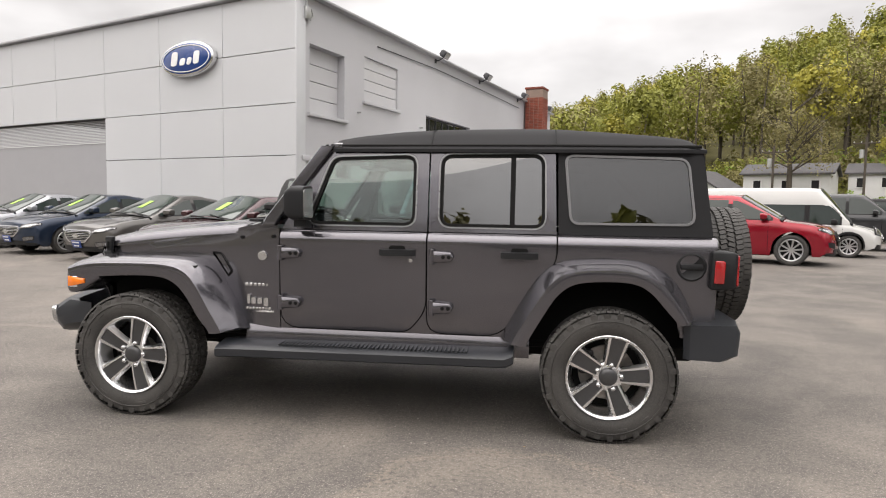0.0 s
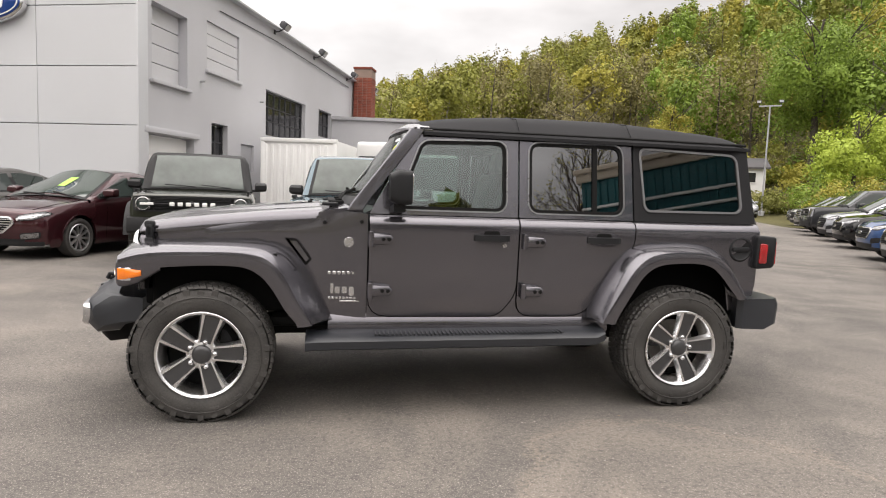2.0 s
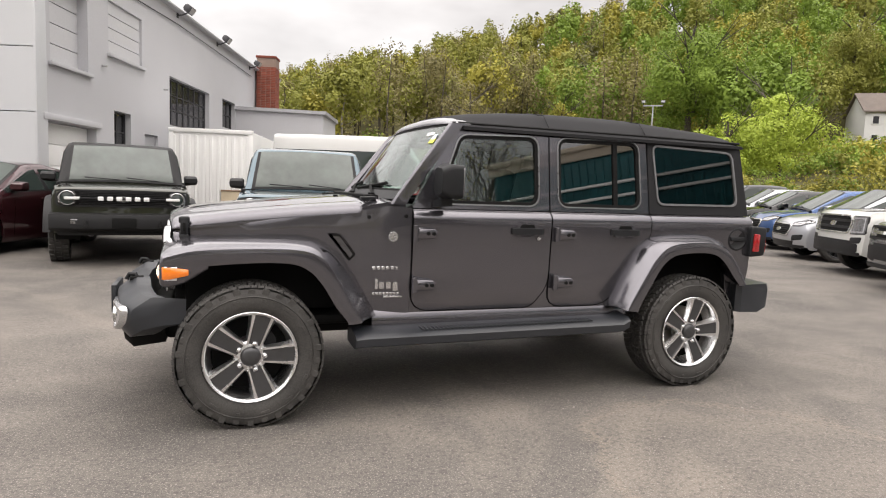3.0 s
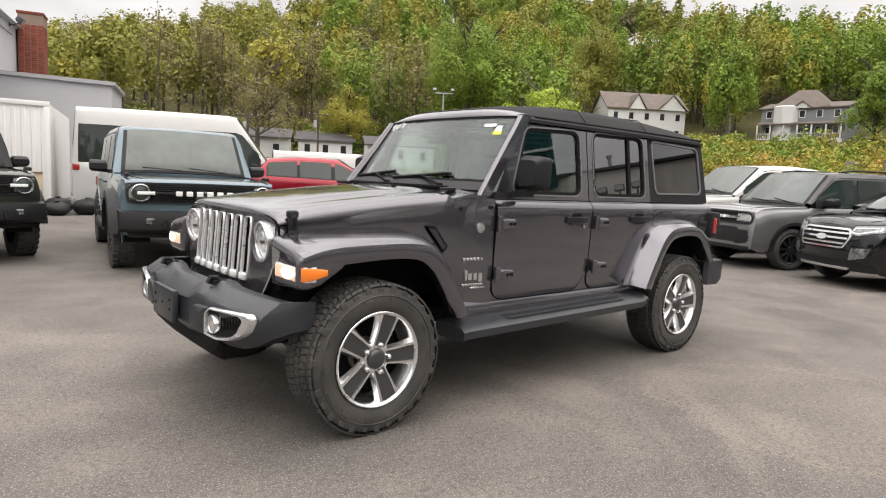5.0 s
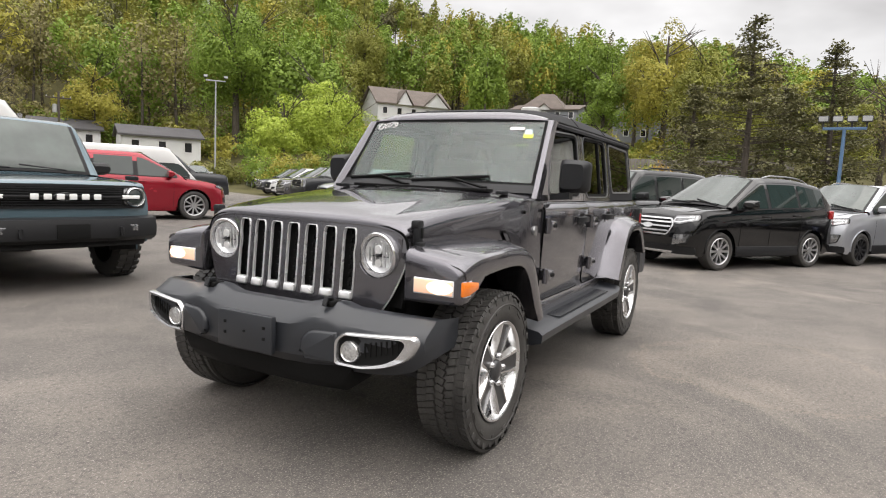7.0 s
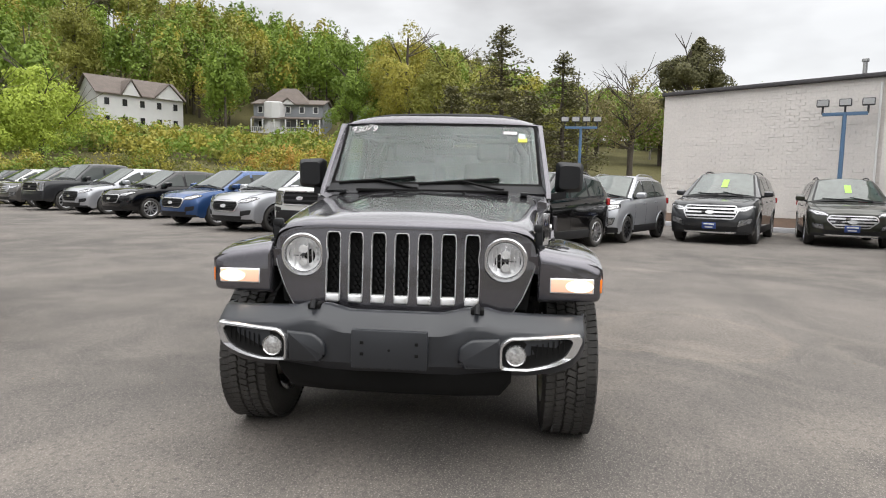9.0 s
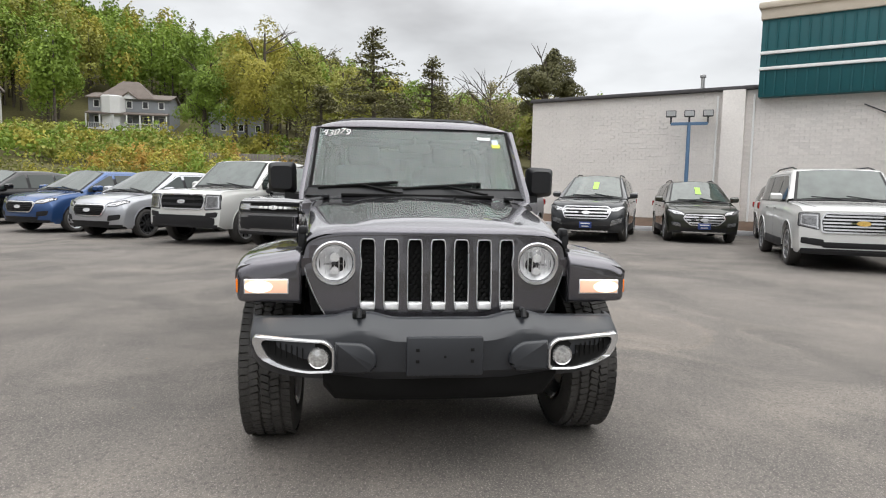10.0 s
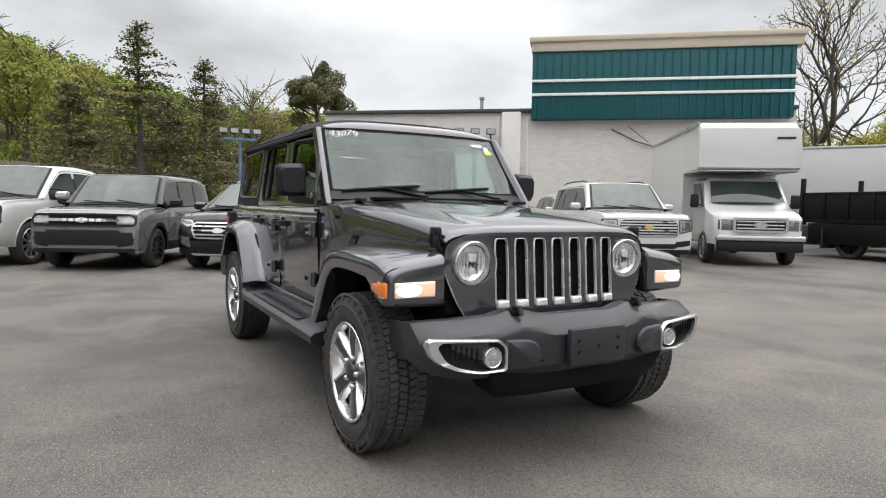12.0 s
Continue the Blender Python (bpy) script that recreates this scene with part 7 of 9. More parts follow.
    for x, turn in ((-HALF_BASE, 12.0), (HALF_BASE - 0.02, 9.0)):
        for s in (-1, 1):
            wl_ = part("wheel", Geo().cyl((x, s * 0.72, HUB_Z), 0.07, 0.10, "y", 20), M_DARKMETAL, JEEP)
            wheel_thing(wl_, x, s, turn=turn, m=pose(x, s * (TRACK if x < 0 else TRACK - 0.035), HUB_Z, 0, 0, 180 if s > 0 else 0) @ pose(0, 0, 0, 0, turn, 0))


def jeep_interior():
    inn = part("cabin_floor", Geo().box((0.6, 0, 0.63), (2.6, 1.46, 0.05)), M_BLACK, JEEP)
    part("dashboard", Geo().loft([[(-0.60, y, 0.95), (-0.62, y, 1.20), (-0.55, y, 1.235), (-0.40, y, 1.215), (-0.33, y, 1.12), (-0.36, y, 0.95)] for y in (-0.72, -0.70, 0.70, 0.72)]), M_SEAT, JEEP)
    for y in (-0.36, 0.36):
        for x, nm in ((0.12, "front_seat"), (1.05, "rear_seat")):
            s = part(nm, Geo().box((x, y, 0.90), (0.50, 0.50, 0.16), 0.05), M_SEAT, JEEP)
            part("seat_back", Geo().box((0, 0, 0.30), (0.15, 0.48, 0.60), 0.055, 3, at=pose(x + 0.25, y, 0.92, 0, 14, 0)), M_SEAT, s)
            part("headrest", Geo().box((0, 0, 0.70), (0.10, 0.27, 0.17), 0.045, 3, at=pose(x + 0.25, y, 0.92, 0, 14, 0)), M_SEAT, s)
    wh = part("steering_wheel", Geo().revolve([(0.185, -0.014), (0.199, 0.0), (0.185, 0.014), (0.171, 0.0)], "z", 36, pose(-0.20, -0.36, 1.135, 0, -62, 0), closed=True), M_BLACK, JEEP)
    part("steering_hub", Geo().box((0, 0, 0.0), (0.12, 0.16, 0.05), 0.02, at=pose(-0.20, -0.36, 1.135, 0, -62, 0)).box((0, 0, 0), (0.03, 0.36, 0.025), 0.006, at=pose(-0.20, -0.36, 1.135, 0, -62, 0)), M_BLACK, wh)
    for s in (-1, 1):
        part("roll_bar", Geo().tube([(0.44, s * 0.64, 0.75), (0.44, s * 0.63, 1.55), (0.45, s * 0.55, 1.69), (0.45, 0, 1.70)], 0.035, 10).tube([(-0.30, s * 0.60, 1.68), (0.45, s * 0.57, 1.69), (1.45, s * 0.57, 1.67), (1.9, s * 0.6, 1.2)], 0.032, 10), M_PLASTIC, JEEP)
    part("rear_view_mirror", Geo().box((-0.40, 0.0, 1.60), (0.04, 0.22, 0.065), 0.02).tube([(-0.40, 0, 1.62), (-0.37, 0, 1.68)], 0.012), M_BLACK, JEEP)
    for y in (-0.30, 0.42):
        part("sun_visor", Geo().box((-0.25, y, 1.665), (0.16, 0.36, 0.02), 0.008, at=None), M_SEAT, JEEP)


jeep_body()
jeep_flares()
jeep_hood()
jeep_grille()
jeep_bumper()
jeep_upper()
jeep_details()
jeep_interior()


# ---- parked vehicles ----
M_TRIM = surface("black_trim_plastic", (0.011, 0.011, 0.012), 0.5, 0, 0.2, 3.0, 200.0, spec=0.3)
M_PANE = surface("dark_car_glass", (0.022, 0.031, 0.028), 0.03, 0, 0.1, 1.0, 5.0, coat=0.2, rough_var=0.01, spec=0.5)
# pale base colour stands in for sky sheen and a bright cabin behind
M_SCREEN = surface("windscreen_painted_sheen", (0.055, 0.070, 0.062), 0.03, 0, 0.35, 1.2, 5.0, coat=0.45, rough_var=0.01, spec=0.5)
M_LAMPGLASS = surface("clear_headlamp", (0.24, 0.24, 0.245), 0.14, 0.7, 0.6, 14.0, 60.0, coat=0.6)
M_LIME = surface("lime_paper_tag", (0.34, 0.58, 0.10), 0.6, 0, 0.05)
M_PLATEBLUE = surface("blue_dealer_plate", (0.03, 0.06, 0.22), 0.4, 0, 0.1)
M_ALLOY = surface("grey_alloy", (0.50, 0.50, 0.51), 0.3, 0.9, 0.1)
M_BLACKRIM = surface("black_alloy", (0.03, 0.03, 0.032), 0.35, 0.5, 0.1)
WHEELS = {}


def wheel_meshes(r, rim_mat, off_road=False, spokes=10):
    key = (round(r, 3), rim_mat.name, off_road, spokes)
    if key in WHEELS:
        return WHEELS[key]
    k, w = (0.60 if off_road else 0.70), (0.13 if off_road else 0.11)
    ty = Geo().revolve([(k * r, -w + 0.02), (k * r + 0.03, -w), (0.86 * r, -w - 0.004), (0.955 * r, -w + 0.012), (r, -w + 0.05), (r, w - 0.05), (0.955 * r, w - 0.012), (k * r, w)], "y", 32)
    if off_road:
        for i in range(28):
            for y in (-0.09, 0.0, 0.09):
                ty.add(*chamfer_block(0.06, 0.07, 0.03), at=pose(0, 0, 0, 0, 360 * (i + (0.5 if y == 0 else 0)) / 28, 0) @ pose(0, y, r - 0.004))
    rm = Geo().revolve([(k * r + 0.004, -w + 0.012), (k * r - 0.006, -w + 0.004), (k * r - 0.022, -w + 0.014), (k * r - 0.03, 0.0), (k * r, w)], "y", 32)
    for i in range(spokes):
        q = pose(0, 0, 0, 0, 360 * i / spokes, 0)
        rm.loft([[(-0.016, -w + 0.03, 0.03), (0.016, -w + 0.03, 0.03), (0.016, -w + 0.06, 0.03), (-0.016, -w + 0.06, 0.03)], [(-0.022, -w + 0.012, k * r - 0.015), (0.022, -w + 0.012, k * r - 0.015), (0.022, -w + 0.05, k * r - 0.015), (-0.022, -w + 0.05, k * r - 0.015)]], at=q)
    rm.cyl((0, -w + 0.035, 0), 0.055, 0.03, "y", 16)
    bk = Geo().cyl((0, -0.01, 0), k * r - 0.02, 0.05, "y", 24)
    WHEELS[key] = (ty.mesh("tyre", M_RUBBER), rm.mesh("rim", rim_mat), bk.mesh("brake_backing", M_BLACK))
    return WHEELS[key]


def curve(pts):
    """A smooth function through (x, value) pairs that never overshoots them."""
    pts = sorted(pts)
    xs_, vs = [p[0] for p in pts], [p[1] for p in pts]
    h = [b - a for a, b in zip(xs_, xs_[1:])]
    d = [(vs[i + 1] - vs[i]) / h[i] for i in range(len(h))]
    g = [d[0]] + [0.0 if p * q <= 0 else 2 * p * q / (p + q) for p, q in zip(d, d[1:])] + [d[-1]]

    def at(x):
        if x <= xs_[0]:
            return vs[0]
        if x >= xs_[-1]:
            return vs[-1]
        i = max(k for k in range(len(h)) if xs_[k] <= x)
        t = (x - xs_[i]) / h[i]
        return (2 * t ** 3 - 3 * t * t + 1) * vs[i] + (t ** 3 - 2 * t * t + t) * h[i] * g[i] + (3 * t * t - 2 * t ** 3) * vs[i + 1] + (t ** 3 - t * t) * h[i] * g[i + 1]
    return at


class Shell:
    """The outer skin of a car: cross sections along x from the sills over the shoulders and windows to the roof."""

    def __init__(self, s):
        self.s = s
        self.hw, self.boxy = s["w"] / 2, s["box"]
        self.xF, self.xR = s["wb"] / 2 + s["front"], -s["wb"] / 2 - s["rear"]
        (x0, x1), (x3, x2), belt, roof = s["ws"], s["rw"], s["belt"], s["roof"]
        drop = s["drop"]
        base, deck = table(sorted(s["top"]))(x0), table(sorted(s["top"]))(x3)
        ws = [(x0 + (x1 - x0) * f, base + (roof - 0.05 - base) * f) for f in (0.0, 0.12, 0.5, 0.9)]
        rw = [(x3 + (x2 - x3) * f, deck + (roof - drop - 0.03 - deck) * f) for f in (0.0, 0.2, 0.55, 0.9)]
        roofline = [(x1 - 0.04, roof - 0.030), (x1 - 0.30, roof - 0.006), ((x1 + x2) / 2, roof), (x2 + 0.25, roof - drop * 0.75), (x2, roof - drop - 0.02)]
        self.top_line = curve([p for p in s["top"] if p[0] > x0 + 0.05] + ws + roofline + rw + [p for p in s["top"] if p[0] < x3 - 0.05] + [(self.xR - 0.01, deck - 0.04)])
        self.belt_line = table([(x3, belt - 0.02 + s["rise"]), (x0, belt - 0.03)])
        self.plan = curve([(self.xR, 0.93), (self.xR + 0.3, 0.975), (self.xR + 0.9, 1.0), (self.xF - 1.0, 1.0), (self.xF - 0.35, 0.985), (self.xF, 0.955)])
        self.lean = curve([(0.0, 0.10), (0.30, 0.05), (0.48, 0.0), (0.62, 0.005), (0.78, 0.045), (0.92, 0.11), (1.1, 0.18), (1.5, 0.25)])

    def belt(self, x):
        return min(self.top_line(x) - 0.045, self.belt_line(x))

    def low(self, x):
        s = self.s
        z = s["zb"] + 0.06 * max(0, 1 - (self.xF - x) / 0.25) + 0.08 * max(0, 1 - (x - self.xR) / 0.25)
        ra = s["r"] * s["arch"]
        for ax in (s["wb"] / 2, -s["wb"] / 2):
            d = abs(x - ax)
            if d <= ra + 1e-6:
                z = max(z, s["r"] + math.sqrt(max(ra * ra - d * d, 0)))
        return min(z, self.belt(x) - 0.08)

    def section(self, x):
        s, w = self.s, self.hw * self.plan(x)
        t, b, lo = self.top_line(x), self.belt(x), self.low(x)
        zl, h = s["zb"], b - s["zb"]
        side = curve([(zl, 0.935), (zl + 0.10 * h, 0.972), (zl + 0.32 * h, 0.975 + 0.015 * self.boxy), (zl + 0.60 * h, 0.998), (zl + 0.74 * h, 1.0), (zl + 0.92 * h, 0.984), (b, 0.955)])
        pts = [(w * side(lo + (b - lo) * f), lo + (b - lo) * f) for f in (0, 0.12, 0.3, 0.48, 0.62, 0.74, 0.86, 0.94, 1.0)]
        slope = self.hw * (0.955 - s["tumble"]) / (s["roof"] - s["belt"])
        gw, up = w * 0.955, t - b
        e = gw - slope * up
        bow = s["crown"] * (1 - 0.6 * self.boxy) + 0.10 * (1 - 0.85 * self.boxy) * min(abs(self.top_line(x + 0.05) - self.top_line(x - 0.05)) / 0.1, 1.0)
        pts += [(gw - slope * up * f, b + up * f) for f in (0.3, 0.6, 0.80)]
        pts += [(e * 0.985, b + up * 0.90), (e * 0.95, b + up * 0.965), (e * 0.88, t), (e * 0.66, t + bow * 0.45), (e * 0.36, t + bow * 0.82), (0.0, t + bow)]
        return pts

    def side(self, x, z):
        """Half the width at a height."""
        pts = self.section(x)
        for (ya, za), (yb, zb_) in zip(pts, pts[1:]):
            if z <= zb_:
                return ya + (yb - ya) * max(z - za, 0) / max(zb_ - za, 1e-6)
        return pts[-1][0]

    def top(self, x, y):
        """The height over a place on hood, screen or roof."""
        pts = self.section(x)[8:]
        for (ya, za), (yb, zb_) in zip(pts, pts[1:]):
            if abs(y) >= yb:
                return za + (zb_ - za) * max(ya - abs(y), 0) / max(ya - yb, 1e-6)
        return pts[-1][1]

    def bend(self, x, y, z):
        """Rounds nose and tail in plan and leans the nose back."""
        u, k = min(abs(y) / self.hw, 1.0), 1 - 0.72 * self.boxy
        f = min(max((x - self.xF + 0.55) / 0.55, 0.0), 1.1) ** 1.6
        r = min(max((self.xR + 0.5 - x) / 0.5, 0.0), 1.1) ** 1.6
        x -= f * (k * (0.15 * u * u + 0.20 * u ** 8) + (1 - 0.8 * self.boxy) * self.lean(z))
        return (x + r * k * (0.06 * u * u + 0.12 * u ** 8), y, z)


def car(name, label, paint_mat, spec, m, rim=None, core_mat=None, clad=None, tag=False, plate=True, group=""):
    """A parked car, front towards +x of its pose. spec: lengths in metres, heights over the ground."""
    s = dict(front=0.9, rear=0.95, zb=0.24, crown=0.02, tumble=0.78, arch=1.15, box=0.0, rails=False, grille="bars", offroad=False, spokes=10, seam=(), drop=0.06, rise=0.07, glass_top=9.0)
    s.update(spec)
    wb, r, hw = s["wb"], s["r"], s["w"] / 2
    sk = Shell(s)
    xF, xR, bend = sk.xF, sk.xR, sk.bend
    c = thing(name, label, "car" if "van" not in name and "truck" not in name else name.split("_")[-1], m, group)
    zb, ra = s["zb"], r * s["arch"]
    (x0, x1), (x3, x2) = s["ws"], s["rw"]
    xs = set(np.round(np.linspace(xR, xF, 38), 3)) | {xF, xR, xF - 0.02, xF - 0.06, xF - 0.12, xF - 0.18, xR + 0.03, xR + 0.08, x0, x1, x2, x3}
    for ax in (wb / 2, -wb / 2):
        xs = {x for x in xs if abs(x - ax) > ra or x in (xF, xR)}
        xs |= {ax + ra * math.sin(k * math.pi / 14.0) for k in range(-7, 8)}
    xs = sorted(x for x in xs if xR <= x <= xF)
    lower, upper = Geo(), Geo()
    rows = [sk.section(x) for x in xs]
    def skin(g, i0, i1, stations):
        for sg in (-1, 1):
            g.loft([[bend(x, sg * y, z) for y, z in rw_[i0:i1][::sg]] for x, rw_ in stations], False, False)
    skin(lower, 0, 9, list(zip(xs, rows)))
    hood = [(x, q) for x, q in zip(xs, rows) if x >= x0 - 1e-6]
    deck = [(x, q) for x, q in zip(xs, rows) if x <= x3 + 1e-6]
    mid = [(x, q) for x, q in zip(xs, rows) if x3 - 1e-6 <= x <= x0 + 1e-6]
    for st in (hood, deck):
        if len(st) > 1:
            skin(lower, 8, len(rows[0]), st)
    skin(upper, 8, len(rows[0]), mid)
    us = (-1, -0.97, -0.92, -0.84, -0.72, -0.55, -0.3, 0, 0.3, 0.55, 0.72, 0.84, 0.92, 0.97, 1)
    for q, x, flip in ((rows[-1], xF, 1), (rows[0], xR, -1)):
        lower.loft([[bend(x, y * u * flip, z) for u in us] for y, z in q[:-1]], False, False)
    bd = part("body", lower, paint_mat, c, smooth=50)
    part("cabin", upper, core_mat or paint_mat, c, smooth=60)
    part("underbody", Geo().box(((xF + xR) / 2, 0, (zb + 0.62) / 2 + 0.02), (xF - xR - 0.7, 2 * hw * 0.70, 0.62 - zb), 0.05).box((0, 0, zb + 0.03), (wb - 2 * ra - 0.04, 2 * hw * 0.90, 0.10), 0.02), M_BLACK, c)
    # windscreen and rear window, laid on the skin
    def screen(xa, xb, k, off, n=6, fwd=1):
        rws = []
        for x in np.linspace(xa, xb, n):
            e = sk.section(x)[14][0] * k
            rws.append([(x + fwd * off, y, sk.top(x, y) + off * 0.8) for y in np.linspace(-e, e, 13)])
        return Geo().sheet(rws, (0, 0, -0.004))
    part("screen_border", screen(x0 - 0.01, x1 + 0.01, 1.02, 0.004), M_TRIM, c)
    wsn = part("windscreen", screen(x0 + (x1 - x0) * 0.07, x1 + (x0 - x1) * 0.04, 0.955, 0.009), M_SCREEN, c)
    part("rear_window", screen(x3 + (x2 - x3) * 0.30, x2 + (x3 - x2) * 0.04, 0.90, 0.008, fwd=-1), M_PANE, c)
    if tag:
        xa, xb = x0 + (x1 - x0) * 0.32, x0 + (x1 - x0) * 0.66
        part("paper_tag", Geo().sheet([[(x + 0.015, y, sk.top(x, y) + 0.014) for y in (-0.04, 0.11)] for x in (xa, xb)], (0, 0, -0.002)), M_LIME, wsn)
    for y in (-0.05, 0.55):
        xa, xb = x0 - 0.02, x0 + (x1 - x0) * 0.10
        part("wiper", Geo().tube([(xa, y, sk.top(xa, y) + 0.02), (xb, y - 0.5, sk.top(xb, y - 0.5) + 0.02)], 0.010, 5), M_TRIM, wsn)
    # side windows
    panes = [(max(p[0] for p in o), min(p[0] for p in o)) for o in s["glass"]]
    def glazing(xa, xb, d0, f1, off, sgn, n=9):
        lines = [[], [], [], []]
        for x in np.linspace(xa, xb, n):
            b, t = sk.belt(x), sk.top_line(x)
            lo = b + d0
            hi = max(min(b + f1 * (t - b), s["glass_top"] + (f1 - 0.8) * 0.3), lo + 0.004)
            for k, ln in enumerate(lines):
                z = lo + (hi - lo) * k / 3
                ln.append((x, sgn * (sk.side(x, z) + off), z))
        return Geo().sheet(lines, (0, -0.004 * sgn, 0))
    for sgn in (-1, 1):
        part("window_band", glazing(panes[0][0] + 0.05, panes[-1][1] - 0.03, 0.004, 0.86, 0.004, sgn, 15), M_TRIM, c)
        for xa, xb in panes:
            part("side_window", glazing(xa, xb, 0.028, 0.80, 0.008, sgn), M_PANE, c)
        # door seams, handles, lower cladding, arch lips
        for x in s["seam"]:
            zs = np.linspace(zb + 0.10, sk.belt(x) - 0.01, 7)
            part("door_seam", Geo().sheet([[(x + dx, sgn * (sk.side(x, z) + 0.0015), z) for z in zs] for dx in (-0.005, 0.005)]), M_GAP, bd)
        for x in s["seam"][1:]:
            z = sk.belt(x + 0.14) - 0.12
            part("door_handle", Geo().box((x + 0.14, sgn * (sk.side(x + 0.14, z) + 0.016), z), (0.18, 0.028, 0.030), 0.01), paint_mat, c)
        arc = [(math.cos(a), math.sin(a)) for a in np.linspace(-0.10, math.pi + 0.10, 17)]
        for ax in (wb / 2, -wb / 2):
            loops = []
            for cs, sn in arc:
                wide_ = 1.14 if clad else 1.035
                yi = sk.side(min(max(ax + cs * ra * 1.08, xR), xF), r + max(sn, 0.1) * ra * 1.1)
                o = 0.020 if clad else 0.010
                q = [(ax + cs * ra * 0.985, yi - 0.06, r + sn * ra * 0.985), (ax + cs * ra * 0.985, yi + o, r + sn * ra * 0.985), (ax + cs * ra * wide_ * 0.985, yi + o, r + sn * ra * wide_ * 0.985), (ax + cs * ra * wide_, yi - 0.01, r + sn * ra * wide_)]
                loops.append([bend(x, sgn * y, z) for x, y, z in q])
            part("arch_cladding" if clad else "arch_lip", Geo().loft(loops, True, True), clad or paint_mat, c)
            # dark liner of the wheel house
            part("wheel_liner", Geo().loft([[(ax + cs * ra * 0.98, sgn * y, r + sn * ra * 0.98) for y in (hw * 0.95, hw * 0.60)] for cs, sn in arc], False, False), M_BLACK, c)
        if clad or s.get("sill"):
            part("sill_cladding", Geo().box((0, sgn * (hw * 0.965), zb + 0.09), (wb - 2.06 * ra, 0.05, 0.18), 0.02), clad or M_TRIM, c)
        # mirror
        mx = panes[0][0] - 0.14
        mz = sk.belt(mx) + 0.10
        mi = part("door_mirror", Geo().loft([[(mx + dx, sgn * (sk.side(mx, mz) + y), mz + z) for y, z in rounded([(0.06, -h), (0.27, -h * 0.8), (0.27, h), (0.06, h)], 0.035, 3)] for dx, h in ((-0.07, 0.075), (-0.02, 0.085), (0.05, 0.07), (0.085, 0.04))]), M_TRIM if s["offroad"] or clad else core_mat or paint_mat, c)
        part("mirror_stalk", Geo().box((mx, sgn * (sk.side(mx, mz) + 0.03), mz - 0.06), (0.09, 0.14, 0.045), 0.015), M_TRIM, mi)
        for ax in (wb / 2, -wb / 2):
            ty, rm, bb = wheel_meshes(r, rim or M_ALLOY, s["offroad"], s["spokes"])
            q = pose(ax, sgn * (hw - (0.125 if not s["offroad"] else 0.10)), r - 0.004, 0, random.Random(str(m)).uniform(0, 60), 0 if sgn < 0 else 180)
            t_ob = part("wheel", ty, None, c)
            t_ob.matrix_basis = q
            part("rim", rm, None, t_ob)
            part("brake_backing", bb, None, t_ob)
        if s["rails"]:
            xa, xb = x1 - 0.25, x2 + 0.25
            line = [(x, sgn * (sk.section(x)[14][0] - 0.02), sk.top_line(x)) for x in np.linspace(xa, xb, 7)]
            part("roof_rail", Geo().tube([line[0]] + [(x, y, z + 0.045) for x, y, z in line[1:-1]] + [line[-1]], 0.016, 6), s.get("rail_mat", M_TRIM), c)
        # tail lamp
        tz = s.get("tail", sk.belt(xR + 0.2) - 0.13)
        part("tail_lamp", warp(Geo().box((xR + 0.10, hw * 0.84, tz), (0.24, hw * 0.30, 0.17), 0.03), lambda x, y, z: bend(x, sgn * y, z)), M_RED, c)
    # front end
    def onto(x, y, z):
        return bend(xF + x, y, z)
    def facing(outline, off, thick=0.05):
        """A panel bent round the front; outline in y and z, standing off the body."""
        lo, hi = min(p[0] for p in outline), max(p[0] for p in outline)
        n = max(int((hi - lo) / 0.05), 1)
        z0, z1 = min(p[1] for p in outline), max(p[1] for p in outline)
        g = panel_geo(outline, lambda u, z: 0.0, [z0 + (z1 - z0) * k / 3 for k in (1, 2)], [lo + (hi - lo) * k / n for k in range(1, n)], thick, 0.004)
        return warp(g, lambda u, d, z: onto(off - d, u, z))
    def dense(pts, step=0.05):
        out = []
        for a, b2 in zip(pts, pts[1:] + pts[:1]):
            n = max(int(math.hypot(b2[0] - a[0], b2[1] - a[1]) / step), 1)
            out += [(a[0] + (b2[0] - a[0]) * k / n, a[1] + (b2[1] - a[1]) * k / n) for k in range(n)]
        return out
    for sgn in (-1, 1):
        o = rounded([(sgn * y, z) for y, z in s["lamp"]], 0.02, 2)
        lp = part("headlamp", facing(inset(o, -0.012), 0.008), M_TRIM, c)
        part("lamp_lens", facing(o, 0.016), M_LAMPGLASS, lp, "clear headlamp lens")
        ins = inset(dense(o), 0.022)
        part("lamp_insert", warp(Geo().ring(ins, inset(ins, 0.020), "x", 0.012, 0.020), onto), M_CHROME, lp)
        if "fog" in s:
            fo = rounded([(sgn * y, z) for y, z in s["fog"]], 0.015, 2)
            fg = part("fog_housing", facing(inset(fo, -0.016), 0.008), M_TRIM, c)
            if s.get("fog_chrome"):
                part("fog_lamp", facing(fo, 0.014), M_LAMPGLASS, fg)
    if s["grille"]:
        gy, g0, g1 = s["grille_box"]
        tp = s.get("taper", 0.72)
        gm = g0 + (g1 - g0) * s.get("waist", 0.62)
        hexa = rounded([(-gy * 0.90, g1), (-gy, gm), (-gy * tp, g0), (gy * tp, g0), (gy, gm), (gy * 0.90, g1)], 0.04, 3)
        gr = part("grille", facing(hexa, 0.010), M_BLACK, c)
        hexa = dense(hexa)
        part("grille_surround", warp(Geo().ring(inset(hexa, -0.020), inset(hexa, 0.008), "x", -0.02, 0.024), onto), s.get("grille_rim", M_CHROME), gr)
        n = s.get("bars", 4)
